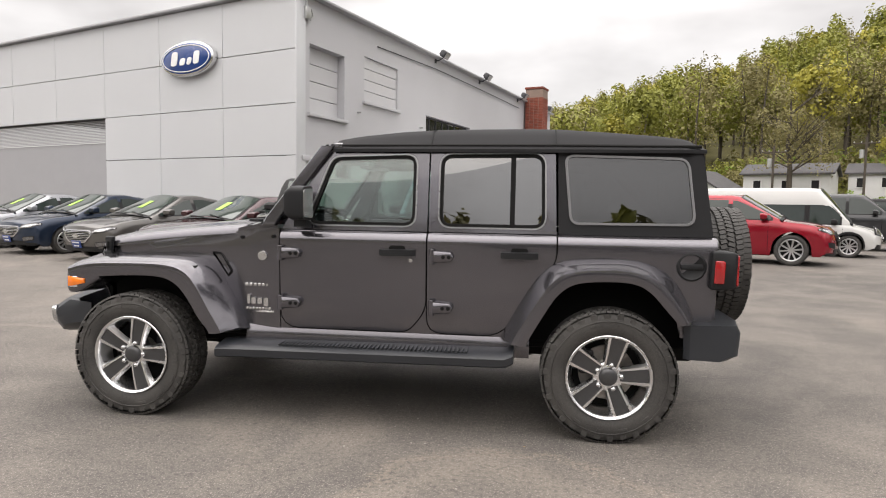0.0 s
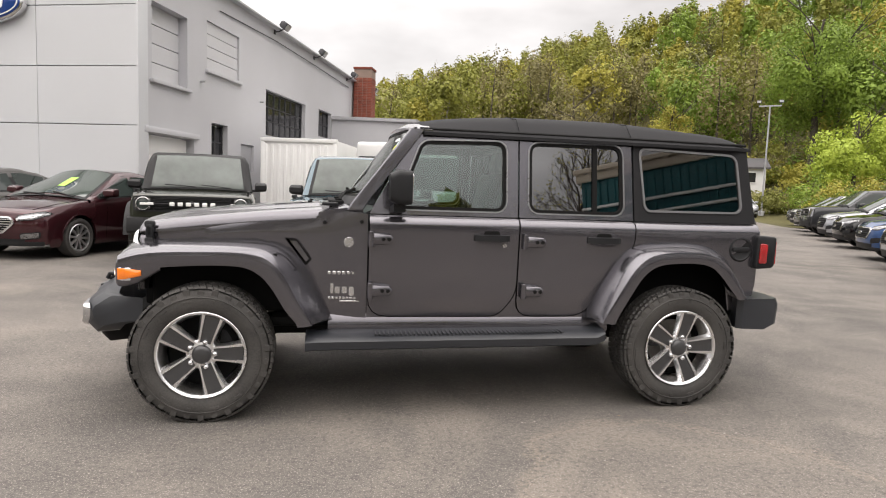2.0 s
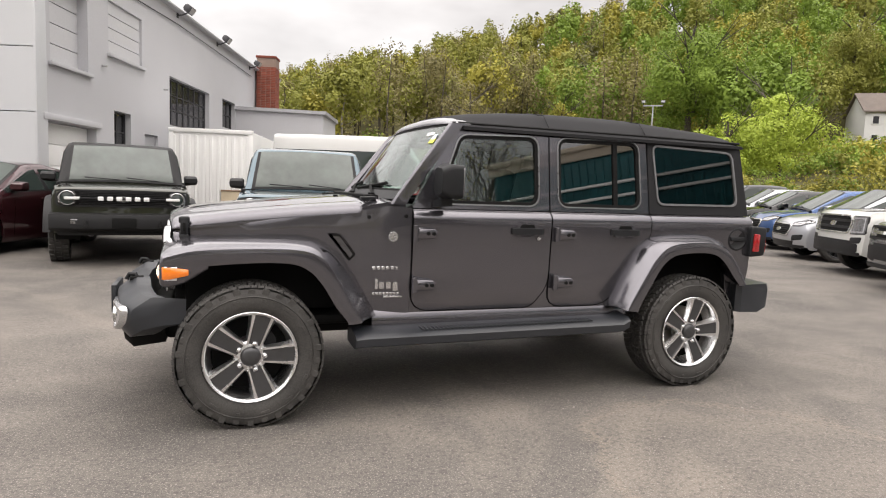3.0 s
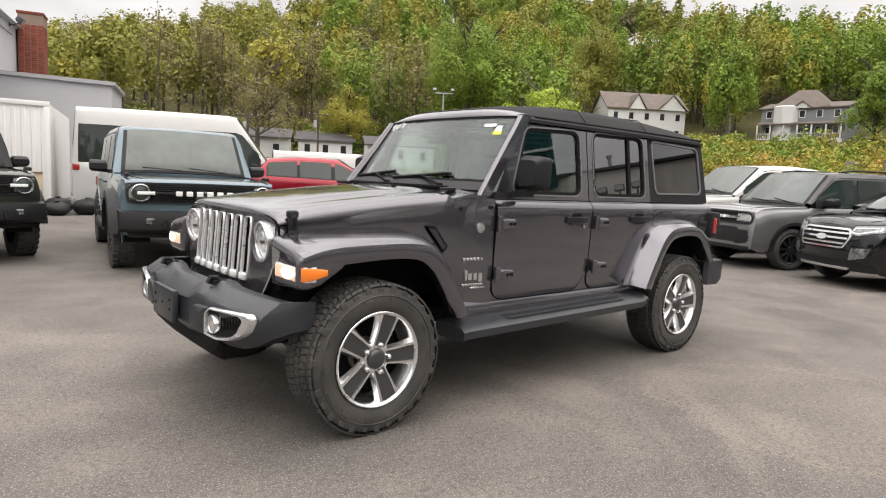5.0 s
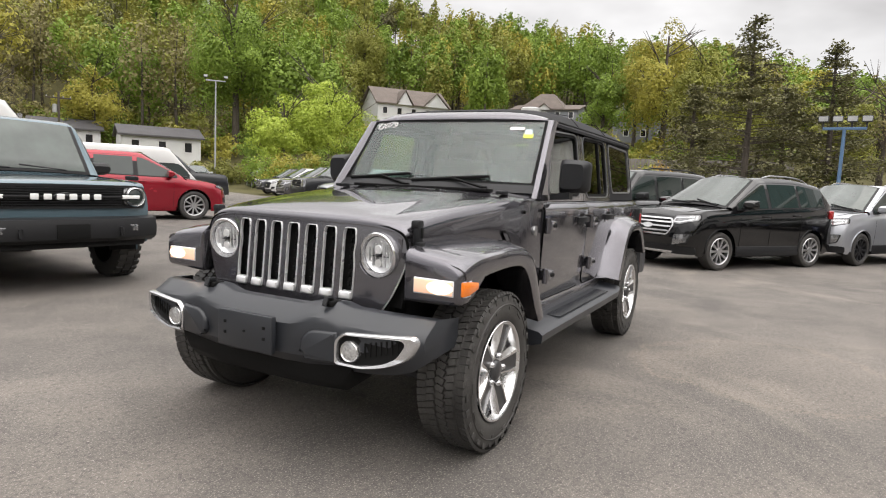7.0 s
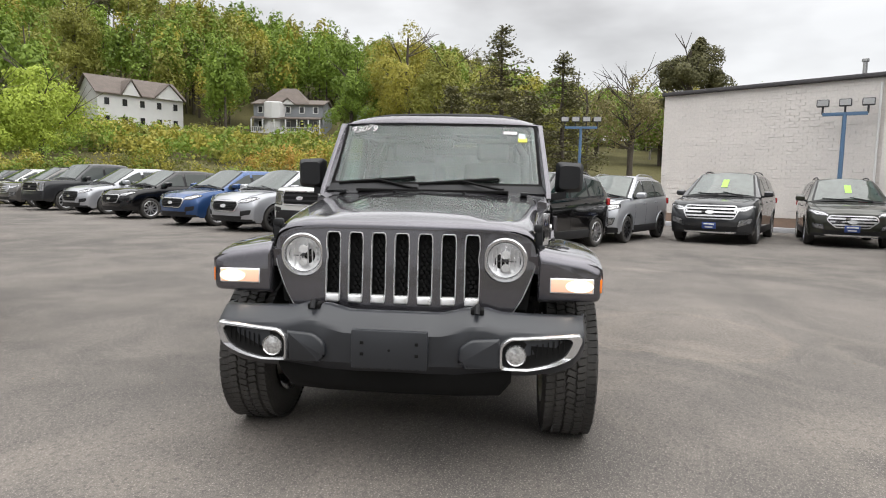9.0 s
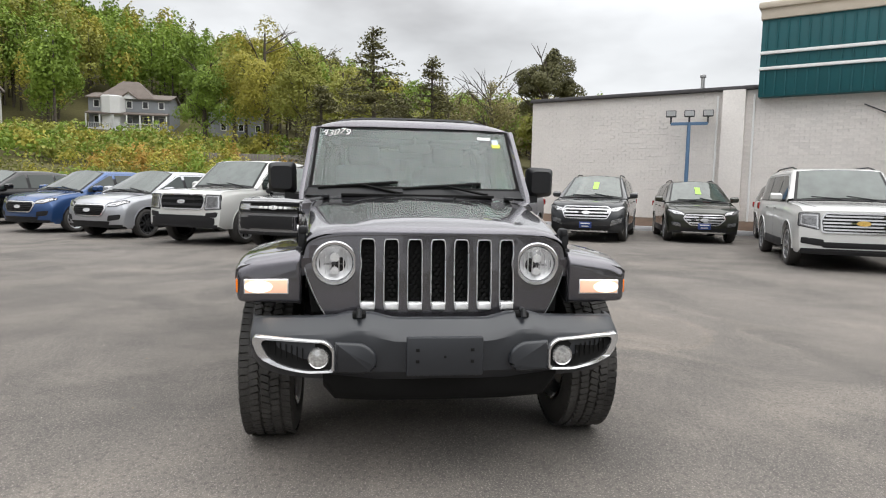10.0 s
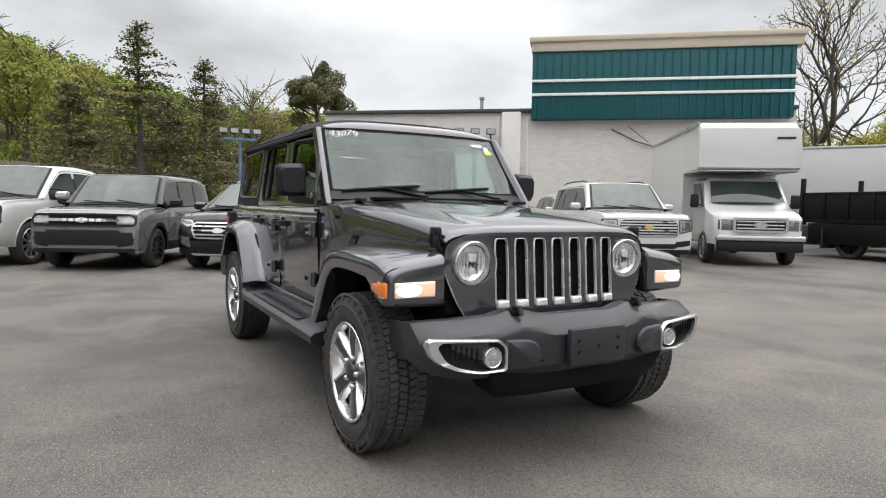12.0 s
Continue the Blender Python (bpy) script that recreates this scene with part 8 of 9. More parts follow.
        for i in range(n):
            z = g0 + (g1 - g0) * (i + 0.75) / (n + 0.5)
            f = tp + (1 - tp) * min((z - g0) / (gm - g0), 1) - 0.10 * max((z - gm) / (g1 - gm), 0)
            bar = Geo()
            for k in range(10):
                ya, yb_ = gy * f * (-1 + 2 * k / 10) * 0.97, gy * f * (-1 + 2 * (k + 1) / 10) * 0.97
                bar.box(((0.016), (ya + yb_) / 2, z), (0.022, yb_ - ya, s.get("bar_h", 0.028)))
            part("grille_bar", warp(bar, onto), s.get("bar_mat", M_CHROME), gr)
        part("maker_oval", warp(Geo().prism([(0.11 * math.cos(2 * math.pi * i / 20), (g0 + g1) / 2 + 0.045 * math.sin(2 * math.pi * i / 20)) for i in range(20)], "x", 0.02, 0.036), onto), s.get("badge", M_SILVER), gr)
    i0, i1 = s.get("intake", (zb + 0.10, zb + 0.26))
    part("lower_intake", facing(rounded([(-hw * 0.66, i1), (-hw * 0.58, i0), (hw * 0.58, i0), (hw * 0.66, i1)], 0.03, 2), 0.010), M_TRIM, c)
    if "skirt" in s:
        z0, z1, half = s["skirt"]
        part("black_bumper", facing(rounded([(-hw * half, z0), (hw * half, z0), (hw * half, z1), (-hw * half, z1)], 0.03, 2), 0.016, 0.08), M_TRIM, c)
    for k in range(s.get("letters", 0)):
        part("letter_block", warp(Geo().box((0.045, (k - 2.5) * 0.115, sum(s["grille_box"][1:]) / 2), (0.02, 0.075, 0.05), 0.006), onto), M_WHITE, gr)
    part("chin", facing(rounded([(-hw * 0.88, zb + 0.03), (hw * 0.88, zb + 0.03), (hw * 0.90, zb + 0.10), (-hw * 0.90, zb + 0.10)], 0.02, 2), 0.014, 0.06), clad or M_TRIM, c)
    part("skid_plate", facing(rounded([(-hw * 0.55, zb + 0.035), (hw * 0.55, zb + 0.035), (hw * 0.60, zb + 0.075), (-hw * 0.60, zb + 0.075)], 0.01, 2), 0.022, 0.03), s.get("skid", M_TRIM), c)
    if plate:
        pz = s.get("plate_z", (i0 + i1) / 2 + 0.05)
        pl = part("dealer_plate", warp(Geo().box((0.034, 0, pz), (0.014, 0.32, 0.16), 0.004), onto), M_PLATEBLUE, c)
        for dz, wd in ((0.04, 0.24), (-0.035, 0.18)):
            part("plate_bar", warp(Geo().box((0.043, 0, pz + dz), (0.004, wd, 0.027)), onto), M_WHITE, pl)
    # hood seams and pressed folds
    for sgn in (-1, 1):
        line = []
        for k in range(7):
            x = xF - 0.16 + (x0 + 0.05 - xF + 0.16) * k / 6
            y = sgn * sk.section(x)[14][0] * (0.86 + 0.10 * min(k / 2, 1))
            line.append(bend(x, y, sk.top(x, y) + 0.001))
        part("hood_seam", Geo().tube(line, 0.005, 4), M_GAP, bd)
    return c


def glass_three(a, b, cst, d, z0, z1, rake_f=0.42, rake_r=0.2, quarter=None):
    """Outlines of a front door, rear door and quarter window."""
    out = [[(a, z0), (a - rake_f, z1), (b + 0.05, z1), (b + 0.05, z0)], [(b - 0.05, z0), (b - 0.05, z1), (cst + 0.06, z1), (cst + 0.04, z0)]]
    if quarter:
        out.append([(cst - 0.06, z0 + 0.02), (cst - 0.04, z1), (d + rake_r, z1), (d, z0 + 0.05)])
    return out


SEDAN = dict(wb=2.85, w=1.85, r=0.335, front=0.92, rear=1.08, top=[(2.36, 0.72), (2.2, 0.79), (1.7, 0.89), (1.15, 0.96), (-1.9, 1.05), (-2.3, 1.04), (-2.5, 1.0)], ws=(1.15, 0.12), rw=(-1.98, -0.95), belt=1.0, roof=1.475, drop=0.07, tumble=0.66, glass=glass_three(0.90, -0.12, -0.98, -1.5, 1.01, 1.40, 0.58, 0.3, True), seam=(0.78, -0.12, -1.02), lamp=[(0.50, 0.64), (0.52, 0.71), (0.84, 0.78), (0.90, 0.75), (0.74, 0.66)], grille_box=(0.46, 0.44, 0.68), bars=6, bar_h=0.014, taper=0.62, intake=(0.26, 0.34), fog=[(0.54, 0.34), (0.56, 0.42), (0.80, 0.45), (0.78, 0.37)], fog_chrome=True, zb=0.20, plate_z=0.38)
SUV = dict(wb=2.71, w=1.88, r=0.355, front=0.92, rear=0.95, top=[(2.25, 0.80), (2.1, 0.89), (1.6, 1.0), (1.15, 1.06), (-2.1, 1.10), (-2.3, 1.06)], ws=(1.15, 0.20), rw=(-2.20, -1.72), belt=1.08, roof=1.67, drop=0.08, tumble=0.72, glass=glass_three(0.90, 0.0, -0.92, -1.72, 1.11, 1.55, 0.46, 0.12, True), seam=(0.86, 0.0, -0.94), lamp=[(0.50, 0.76), (0.54, 0.84), (0.86, 0.91), (0.92, 0.88), (0.74, 0.77)], grille_box=(0.48, 0.50, 0.80), bars=4, intake=(0.32, 0.42), fog=[(0.58, 0.44), (0.60, 0.54), (0.82, 0.57), (0.80, 0.48)], zb=0.24, plate_z=0.46, sill=True)


def variant(base, **kw):
    d = dict(base)
    d.update(kw)
    return d


def scaled(base, fx, fy, fz, **kw):
    """The same car drawn out along its axes."""
    d = dict(base)
    for k in ("wb", "front", "rear"):
        d[k] = base.get(k, 0.9) * fx
    d["w"] = base["w"] * fy
    for k in ("belt", "roof"):
        d[k] = base[k] * fz
    d["top"] = [(x * fx, z * fz) for x, z in base["top"]]
    for k in ("ws", "rw"):
        d[k] = tuple(x * fx for x in base[k])
    d["seam"] = tuple(x * fx for x in base["seam"])
    d["glass"] = [[(x * fx, z * fz) for x, z in o] for o in base["glass"]]
    d["lamp"] = [(y * fy, z * fz) for y, z in base["lamp"]]
    if "fog" in base:
        d["fog"] = [(y * fy, z * fz) for y, z in base["fog"]]
    gy, a, b = base["grille_box"]
    d["grille_box"] = (gy * fy, a * fz, b * fz)
    d["intake"] = tuple(z * fz for z in base["intake"])
    d.update(kw)
    return d


ECO = scaled(SUV, 0.92, 0.94, 0.985, top=[(2.09, 0.88), (1.95, 0.97), (1.5, 1.04), (1.06, 1.07), (-1.93, 1.12), (-2.0, 1.08)], r=0.335, rear=0.75, box=0.2, rw=(-2.0, -1.62), rails=True, rail_mat=M_ALLOY, skid=M_SILVER, bars=3, drop=0.09, rise=0.10, lamp=[(0.46, 0.80), (0.50, 0.92), (0.84, 0.95), (0.85, 0.86), (0.6, 0.78)], grille_box=(0.50, 0.60, 0.86), fog=[(0.52, 0.42), (0.55, 0.60), (0.78, 0.62), (0.74, 0.48)], fog_chrome=True, taper=0.85, skirt=(0.27, 0.40, 0.95))
EXPLORER = scaled(SUV, 1.115, 1.065, 1.07, top=[(2.54, 0.95), (2.4, 1.02), (1.8, 1.09), (1.28, 1.14), (-2.35, 1.18), (-2.57, 1.14)], r=0.385, rails=True, box=0.2, rw=(-2.42, -2.02), skid=M_SILVER, glass=glass_three(0.90, 0.02, -1.02, -2.1, 1.19, 1.66, 0.46, 0.12, True), bars=3, bar_h=0.04, grille_box=(0.62, 0.64, 0.94), taper=0.86, fog=[(0.62, 0.44), (0.66, 0.60), (0.92, 0.66), (0.90, 0.54)], fog_chrome=True)
ESCAPE_NEW = variant(SUV, roof=1.64, drop=0.11, grille_rim=M_SILVER, bar_mat=M_TRIM, bars=5, bar_h=0.018, taper=0.8, grille_box=(0.50, 0.55, 0.80))
ESCAPE_OLD = variant(SUV, bars=3, bar_h=0.04, taper=0.66, grille_box=(0.52, 0.50, 0.76), rails=True, fog_chrome=True, box=0.15, skid=M_SILVER)
EDGE = scaled(SUV, 1.05, 1.03, 1.03, r=0.385, sill=False, rails=False, bars=4, bar_mat=M_TRIM, grille_rim=M_TRIM)
TAHOE = scaled(SUV, 1.09, 1.085, 1.13, r=0.40, box=0.85, rails=True, tumble=0.80, top=[(2.45, 1.06), (2.3, 1.13), (1.7, 1.18), (1.17, 1.22), (0, 1.21), (-2.4, 1.22)], belt=1.22, roof=1.88, ws=(1.17, 0.55), rw=(-2.42, -2.20), drop=0.03, rise=0.0, glass=glass_three(0.92, 0.05, -1.0, -2.0, 1.25, 1.77, 0.34, 0.06, True), bars=5, bar_h=0.03, taper=0.96, grille_box=(0.64, 0.70, 1.02), lamp=[(0.67, 0.74), (0.67, 1.02), (0.97, 1.02), (0.98, 0.80)], fog=[(0.60, 0.46), (0.60, 0.55), (0.92, 0.58), (0.92, 0.50)], badge=surface("gold_badge", (0.55, 0.36, 0.10), 0.3, 0.8), intake=(0.42, 0.52), zb=0.30, plate_z=0.50, skirt=(0.30, 0.40, 0.92))
SPORT = scaled(SUV, 1.0, 1.01, 1.0, r=0.37, box=0.8, top=[(2.2, 1.0), (2.1, 1.05), (1.6, 1.10), (1.05, 1.13), (0, 1.12), (-2.2, 1.14)], belt=1.13, roof=1.76, drop=0.03, rise=0.03, ws=(1.08, 0.50), rw=(-2.12, -1.96), tumble=0.82, glass=glass_three(0.86, 0.02, -0.92, -1.8, 1.16, 1.66, 0.32, 0.04, True), grille_box=(0.86, 0.80, 0.98), taper=0.98, bars=1, bar_h=0.05, bar_mat=M_SILVER, grille_rim=M_TRIM, lamp=[(0.56, 0.82), (0.56, 0.96), (0.86, 0.96), (0.86, 0.82)], intake=(0.52, 0.72), zb=0.30, rails=True, plate_z=0.6, skirt=(0.46, 0.68, 0.86), letters=6)
PICKUP = dict(wb=3.68, w=2.03, r=0.41, front=0.95, rear=1.25, box=0.8, top=[(2.78, 1.10), (2.65, 1.18), (2.1, 1.22), (1.35, 1.26), (0.3, 1.25), (-1.10, 1.25), (-1.14, 1.28), (-3.1, 1.28)], drop=0.04, rise=0.0, ws=(1.42, 0.70), rw=(-1.06, -0.86), belt=1.25, roof=1.93, tumble=0.82, glass=glass_three(1.16, 0.22, -0.74, -0.9, 1.29, 1.80, 0.40, 0.1), seam=(1.22, 0.22, -0.80), lamp=[(0.62, 0.78), (0.62, 1.10), (0.94, 1.10), (0.96, 0.80)], grille_box=(0.60, 0.80, 1.10), bars=2, bar_h=0.05, bar_mat=M_TRIM, taper=0.92, grille_rim=M_SILVER, intake=(0.50, 0.66), zb=0.36, plate_z=0.56, skirt=(0.46, 0.61, 0.84), fog=[(0.66, 0.62), (0.66, 0.70), (0.90, 0.72), (0.88, 0.64)])
CARGO = dict(wb=3.30, w=2.06, r=0.345, front=0.95, rear=1.75, box=0.35, top=[(2.58, 0.95), (2.4, 1.08), (2.0, 1.22), (1.55, 1.36), (0.6, 1.30), (-3.40, 1.30)], drop=0.02, rise=0.0, glass_top=2.28, ws=(1.72, 0.74), rw=(-3.39, -3.29), belt=1.32, roof=2.76, tumble=0.84, glass=[[(1.36, 1.36), (0.92, 2.02), (0.46, 2.02), (0.46, 1.36)], [(0.30, 1.42), (0.30, 2.05), (-1.15, 2.05), (-1.15, 1.42)], [(-1.25, 1.42), (-1.25, 2.05), (-3.15, 2.05), (-3.15, 1.42)]], seam=(1.45, 0.38, -1.2), lamp=[(0.60, 0.86), (0.62, 1.10), (0.92, 1.22), (0.94, 0.95)], grille_box=(0.58, 0.62, 0.92), bars=3, taper=0.8, intake=(0.34, 0.50), zb=0.26, plate=False, fog=[(0.66, 0.44), (0.66, 0.52), (0.88, 0.54), (0.88, 0.46)])
CARGO.pop("plate")
SMALLVAN = scaled(CARGO, 0.86, 0.90, 0.73, r=0.33, zb=0.24, glass_top=1.5)
BRONCO = dict(wb=2.95, w=1.93, r=0.415, front=0.80, rear=0.85, box=1.0, offroad=True, spokes=8, top=[(2.28, 1.10), (2.2, 1.14), (1.6, 1.17), (0.95, 1.19), (0, 1.18), (-2.4, 1.18)], drop=0.02, rise=0.0, ws=(0.98, 0.60), rw=(-2.10, -1.98), belt=1.20, roof=1.86, tumble=0.86, glass=glass_three(0.80, 0.0, -0.90, -1.85, 1.24, 1.74, 0.25, 0.03, True), seam=(0.86, 0.0, -0.92), lamp=[(0.62, 0.90), (0.62, 1.08), (0.86, 1.08), (0.86, 0.90)], grille_box=(0.86, 0.88, 1.09), bars=0, taper=0.985, grille_rim=M_TRIM, intake=(0.52, 0.72), zb=0.42, arch=1.22)


def place(axle, heading, spec):
    """The pose of a car whose front axle's middle stands at axle, and which faces heading."""
    d = Vector(heading).normalized()
    p = Vector(axle) - d * spec["wb"] / 2
    return pose(p.x, p.y, 0, 0, 0, math.degrees(math.atan2(d.y, d.x)))


def bronco_front(c, spec, text_bars=True):
    """The front of the tall off-roader: grille bar with plain raised blocks, round lamps, steel bumper, hood mirror loops."""
    xF = spec["wb"] / 2 + spec["front"]
    hw = spec["w"] / 2
    g = part("grille_crossbar", Geo().box((xF + 0.03, 0, 0.985), (0.03, 1.16, 0.030), 0.01), M_TRIM, c)
    for i in range(6):
        part("grille_letter_block", Geo().box((xF + 0.052, -0.30 + i * 0.12, 0.985), (0.02, 0.075, 0.060), 0.008), M_WHITE, g)
    bars = Geo()
    for z in (0.905, 0.93, 0.955, 1.02, 1.045, 1.07):
        bars.box((xF + 0.014, 0, z), (0.02, 1.14, 0.010))
    part("grille_slats", bars, M_TRIM, g)
    for s in (-1, 1):
        at = pose(xF - 0.005, s * 0.72, 0.985)
        l = part("round_headlamp", Geo().revolve([(0.105, -0.05), (0.108, 0.03), (0.098, 0.045), (0.085, 0.03), (0.082, 0.0)], "x", 32, at), M_SILVER, c)
        part("lamp_face", Geo().revolve([(0.086, 0.02), (0.05, 0.034), (1e-4, 0.038)], "x", 28, at), M_PANE, l)
        part("lamp_bar", Geo().box((xF + 0.035, s * 0.66, 0.985), (0.02, 0.20, 0.04), 0.01), M_WHITE, l)
        part("wheel_flare", Geo().loft([[(spec["wb"] / 2 + cs * 0.50, s * (hw - 0.02), 0.42 + sn * 0.50), (spec["wb"] / 2 + cs * 0.50, s * (hw + 0.09), 0.42 + sn * 0.48), (spec["wb"] / 2 + cs * 0.57, s * (hw + 0.08), 0.42 + sn * 0.56), (spec["wb"] / 2 + cs * 0.60, s * (hw - 0.02), 0.42 + sn * 0.60)] for cs, sn in ((math.cos(a), math.sin(a)) for a in np.linspace(0.1, math.pi - 0.1, 11))]), M_TRIM, c)
        part("hood_loop", Geo().box((xF - 0.30, s * 0.84, 1.19), (0.26, 0.04, 0.05), 0.015), M_TRIM, c)
        part("tow_eye", Geo().tube([(xF + 0.10, s * 0.48, 0.58), (xF + 0.21, s * 0.48, 0.60), (xF + 0.21, s * 0.48, 0.66), (xF + 0.10, s * 0.48, 0.68)], 0.02, 6), M_TRIM, c)
        part("step_rail", Geo().tube([(1.0, s * (hw + 0.02), 0.44), (-0.9, s * (hw + 0.02), 0.44)], 0.05, 8), M_TRIM, c)
    bm_ = part("steel_bumper", Geo().loft([[(xF + a, y, 0.52), (xF + a + 0.06, y, 0.56), (xF + a + 0.07, y, 0.66), (xF + a + 0.04, y, 0.76), (xF - 0.1, y, 0.78), (xF - 0.1, y, 0.52)] for y, a in ((-0.95, -0.02), (-0.80, 0.06), (-0.45, 0.13), (0.45, 0.13), (0.80, 0.06), (0.95, -0.02))]), M_TRIM, c, "black modular front bumper")
    part("bumper_plate", Geo().box((xF + 0.2, 0, 0.64), (0.012, 0.32, 0.15), 0.004), M_BLACK, bm_)
    for s in (-1, 1):
        part("fog_lamp", Geo().box((xF + 0.15, s * 0.62, 0.66), (0.03, 0.12, 0.07), 0.01, at=None), M_LAMPGLASS, bm_)


PW = paint("white_car_paint", (0.54, 0.54, 0.53), 0.0, 0.35)
PB = paint("black_car_paint", (0.0025, 0.0025, 0.003), 0.0, 0.15)
PDG = paint("charcoal_car_paint", (0.034, 0.035, 0.038), 0.5, 0.3)
PSV = paint("silver_car_paint", (0.42, 0.43, 0.46), 0.6, 0.3)
PBL = paint("blue_car_paint", (0.030, 0.075, 0.20), 0.5, 0.28)
PNV = paint("dark_blue_car_paint", (0.020, 0.032, 0.060), 0.5, 0.3)
PRD = paint("red_car_paint", (0.26, 0.008, 0.020), 0.4, 0.26)
PMR = paint("maroon_car_paint", (0.045, 0.010, 0.014), 0.5, 0.28)
PGB = paint("grey_brown_car_paint", (0.11, 0.105, 0.10), 0.5, 0.3)
PTL = paint("slate_blue_car_paint", (0.092, 0.138, 0.165), 0.3, 0.26)
PGR = paint("dark_olive_car_paint", (0.026, 0.028, 0.020), 0.4, 0.3)

ROW_A = "sedans before the showroom"
FH = (-0.357, -0.934)
car("sedan", "maroon sedan with a lime paper tag behind the windscreen", PMR, SEDAN, place((-5.75, 7.35), FH, SEDAN), tag=True, group=ROW_A)
car("sedan", "grey-brown sedan with a lime paper tag parked before the showroom", PGB, SEDAN, place((-8.45, 8.75), FH, SEDAN), tag=True, group=ROW_A)
car("sedan", "dark blue sedan with a lime paper tag parked before the showroom", PNV, SEDAN, place((-11.2, 9.9), FH, SEDAN), tag=True, group=ROW_A)
car("sedan", "silver sedan with a lime paper tag parked before the showroom", PSV, SEDAN, place((-13.9, 11.0), FH, SEDAN), tag=True, group=ROW_A)
c = car("off_roader", "dark olive boxy off-roader with a black roof by the showroom", PGR, BRONCO, place((-2.98, 6.75), (0.12, -0.99), BRONCO), rim=M_BLACKRIM, core_mat=M_TRIM, plate=False)
bronco_front(c, BRONCO)
c = car("off_roader", "slate blue boxy off-roader with big knobbly tyres", PTL, BRONCO, place((-0.36, 5.2), (-0.15, -0.99), BRONCO), rim=M_BLACKRIM, plate=False)
bronco_front(c, BRONCO)
car("passenger_van", "white high-roof passenger van with dark side windows", PW, CARGO, place((4.95, 14.3), (0.913, -0.407), CARGO), plate=False, clad=M_TRIM)
car("suv", "red SUV parked beyond the vans", PRD, EDGE, place((7.70, 12.65), (0.906, -0.42), EDGE), plate=False)
car("delivery_van", "small white delivery van beside the red SUV", PW, SMALLVAN, place((10.5, 15.9), (0.906, -0.42), SMALLVAN), plate=False, clad=M_TRIM)
car("pickup", "dark grey pickup truck in the far row", PDG, PICKUP, place((13.6, 19.0), (0.906, -0.42), PICKUP), plate=False)
c = car("off_roader", "black boxy off-roader in the far row", PB, BRONCO, place((17.6, 24.2), (0.906, -0.42), BRONCO), rim=M_BLACKRIM, core_mat=M_TRIM, plate=False)
bronco_front(c, BRONCO)

ROW_B = "new cars along the lot's edge"
RH = (-0.88, 0.47)
car("suv", "glossy black small SUV with chrome grille", PB, ECO, place((7.95, -0.42), (-0.83, 0.56), ECO), group=ROW_B, plate=False)
car("suv", "silver small SUV with black wheels", PSV, ECO, place((11.25, -2.7), (-0.86, 0.51), ECO), rim=M_BLACKRIM, group=ROW_B, plate=False)
car("suv", "charcoal three-row SUV with a lime paper tag", PDG, EXPLORER, place((12.0, -5.9), (-0.89, 0.46), EXPLORER), tag=True, group=ROW_B)
car("suv", "dark olive compact SUV with chrome grille bars and a paper tag", PGR, ESCAPE_OLD, place((11.75, -8.95), (-0.94, 0.34), ESCAPE_OLD), tag=True, group=ROW_B)
car("suv", "white full-size SUV with chrome grille bars", PW, TAHOE, place((5.9, -8.65), (-0.90, 0.43), TAHOE), plate=False)
car("suv", "white SUV half hidden behind a larger one", PW, EDGE, place((10.3, -11.3), (-0.90, 0.43), EDGE), plate=False)
car("suv", "grey boxy small SUV with black lower body", paint("mid_grey_paint", (0.21, 0.21, 0.215), 0.6, 0.25), SPORT, place((8.85, 1.75), (-0.90, 0.43), SPORT), rim=M_BLACKRIM, core_mat=PB, clad=M_TRIM, group=ROW_B, plate=False)
car("pickup", "white crew cab pickup with a black grille", paint("pearl_white_paint", (0.55, 0.55, 0.53), 0.2, 0.3), PICKUP, place((10.25, 3.85), RH, PICKUP), group=ROW_B, plate=False)
car("suv", "silver compact SUV with black wheels", PSV, ESCAPE_NEW, place((11.75, 6.4), RH, ESCAPE_NEW), rim=M_BLACKRIM, group=ROW_B, plate=False)
car("suv", "bright blue compact SUV", PBL, ESCAPE_NEW, place((13.3, 8.7), RH, ESCAPE_NEW), group=ROW_B, plate=False)
car("suv", "glossy black compact SUV", PB, ESCAPE_NEW, place((15.75, 12.2), RH, ESCAPE_NEW), group=ROW_B, plate=False)
car("suv", "silver-grey SUV with black grille", PSV, EDGE, place((17.7, 15.0), RH, EDGE), group=ROW_B, plate=False)
car("pickup", "charcoal crew cab pickup in the far row", PDG, PICKUP, place((19.6, 18.1), RH, PICKUP), group=ROW_B, plate=False)
car("suv", "grey-brown SUV in the far row", PGB, EXPLORER, place((21.9, 21.2), RH, EXPLORER), group=ROW_B, plate=False)
car("suv", "white SUV at the end of the far row", PW, EDGE, place((24.2, 24.4), RH, EDGE), group=ROW_B, plate=False)
car("suv", "dark SUV at the end of the far row", PDG, ESCAPE_OLD, place((26.4, 27.4), RH, ESCAPE_OLD), group=ROW_B, plate=False)
car("suv", "white SUV at the far edge of the lot", PW, EXPLORER, place((25.0, 44.0), (-0.35, -0.94), EXPLORER), plate=False)
car("suv", "dark SUV at the far edge of the lot", PDG, EDGE, place((28.0, 42.0), (-0.35, -0.94), EDGE), plate=False)
car("suv", "silver SUV at the far edge of the lot", PSV, EDGE, place((31.5, 40.0), (-0.4, -0.92), EDGE), plate=False)
car("suv", "black SUV at the far edge of the lot", PB, EXPLORER, place((33.5, 35.0), (-0.6, -0.8), EXPLORER), plate=False)


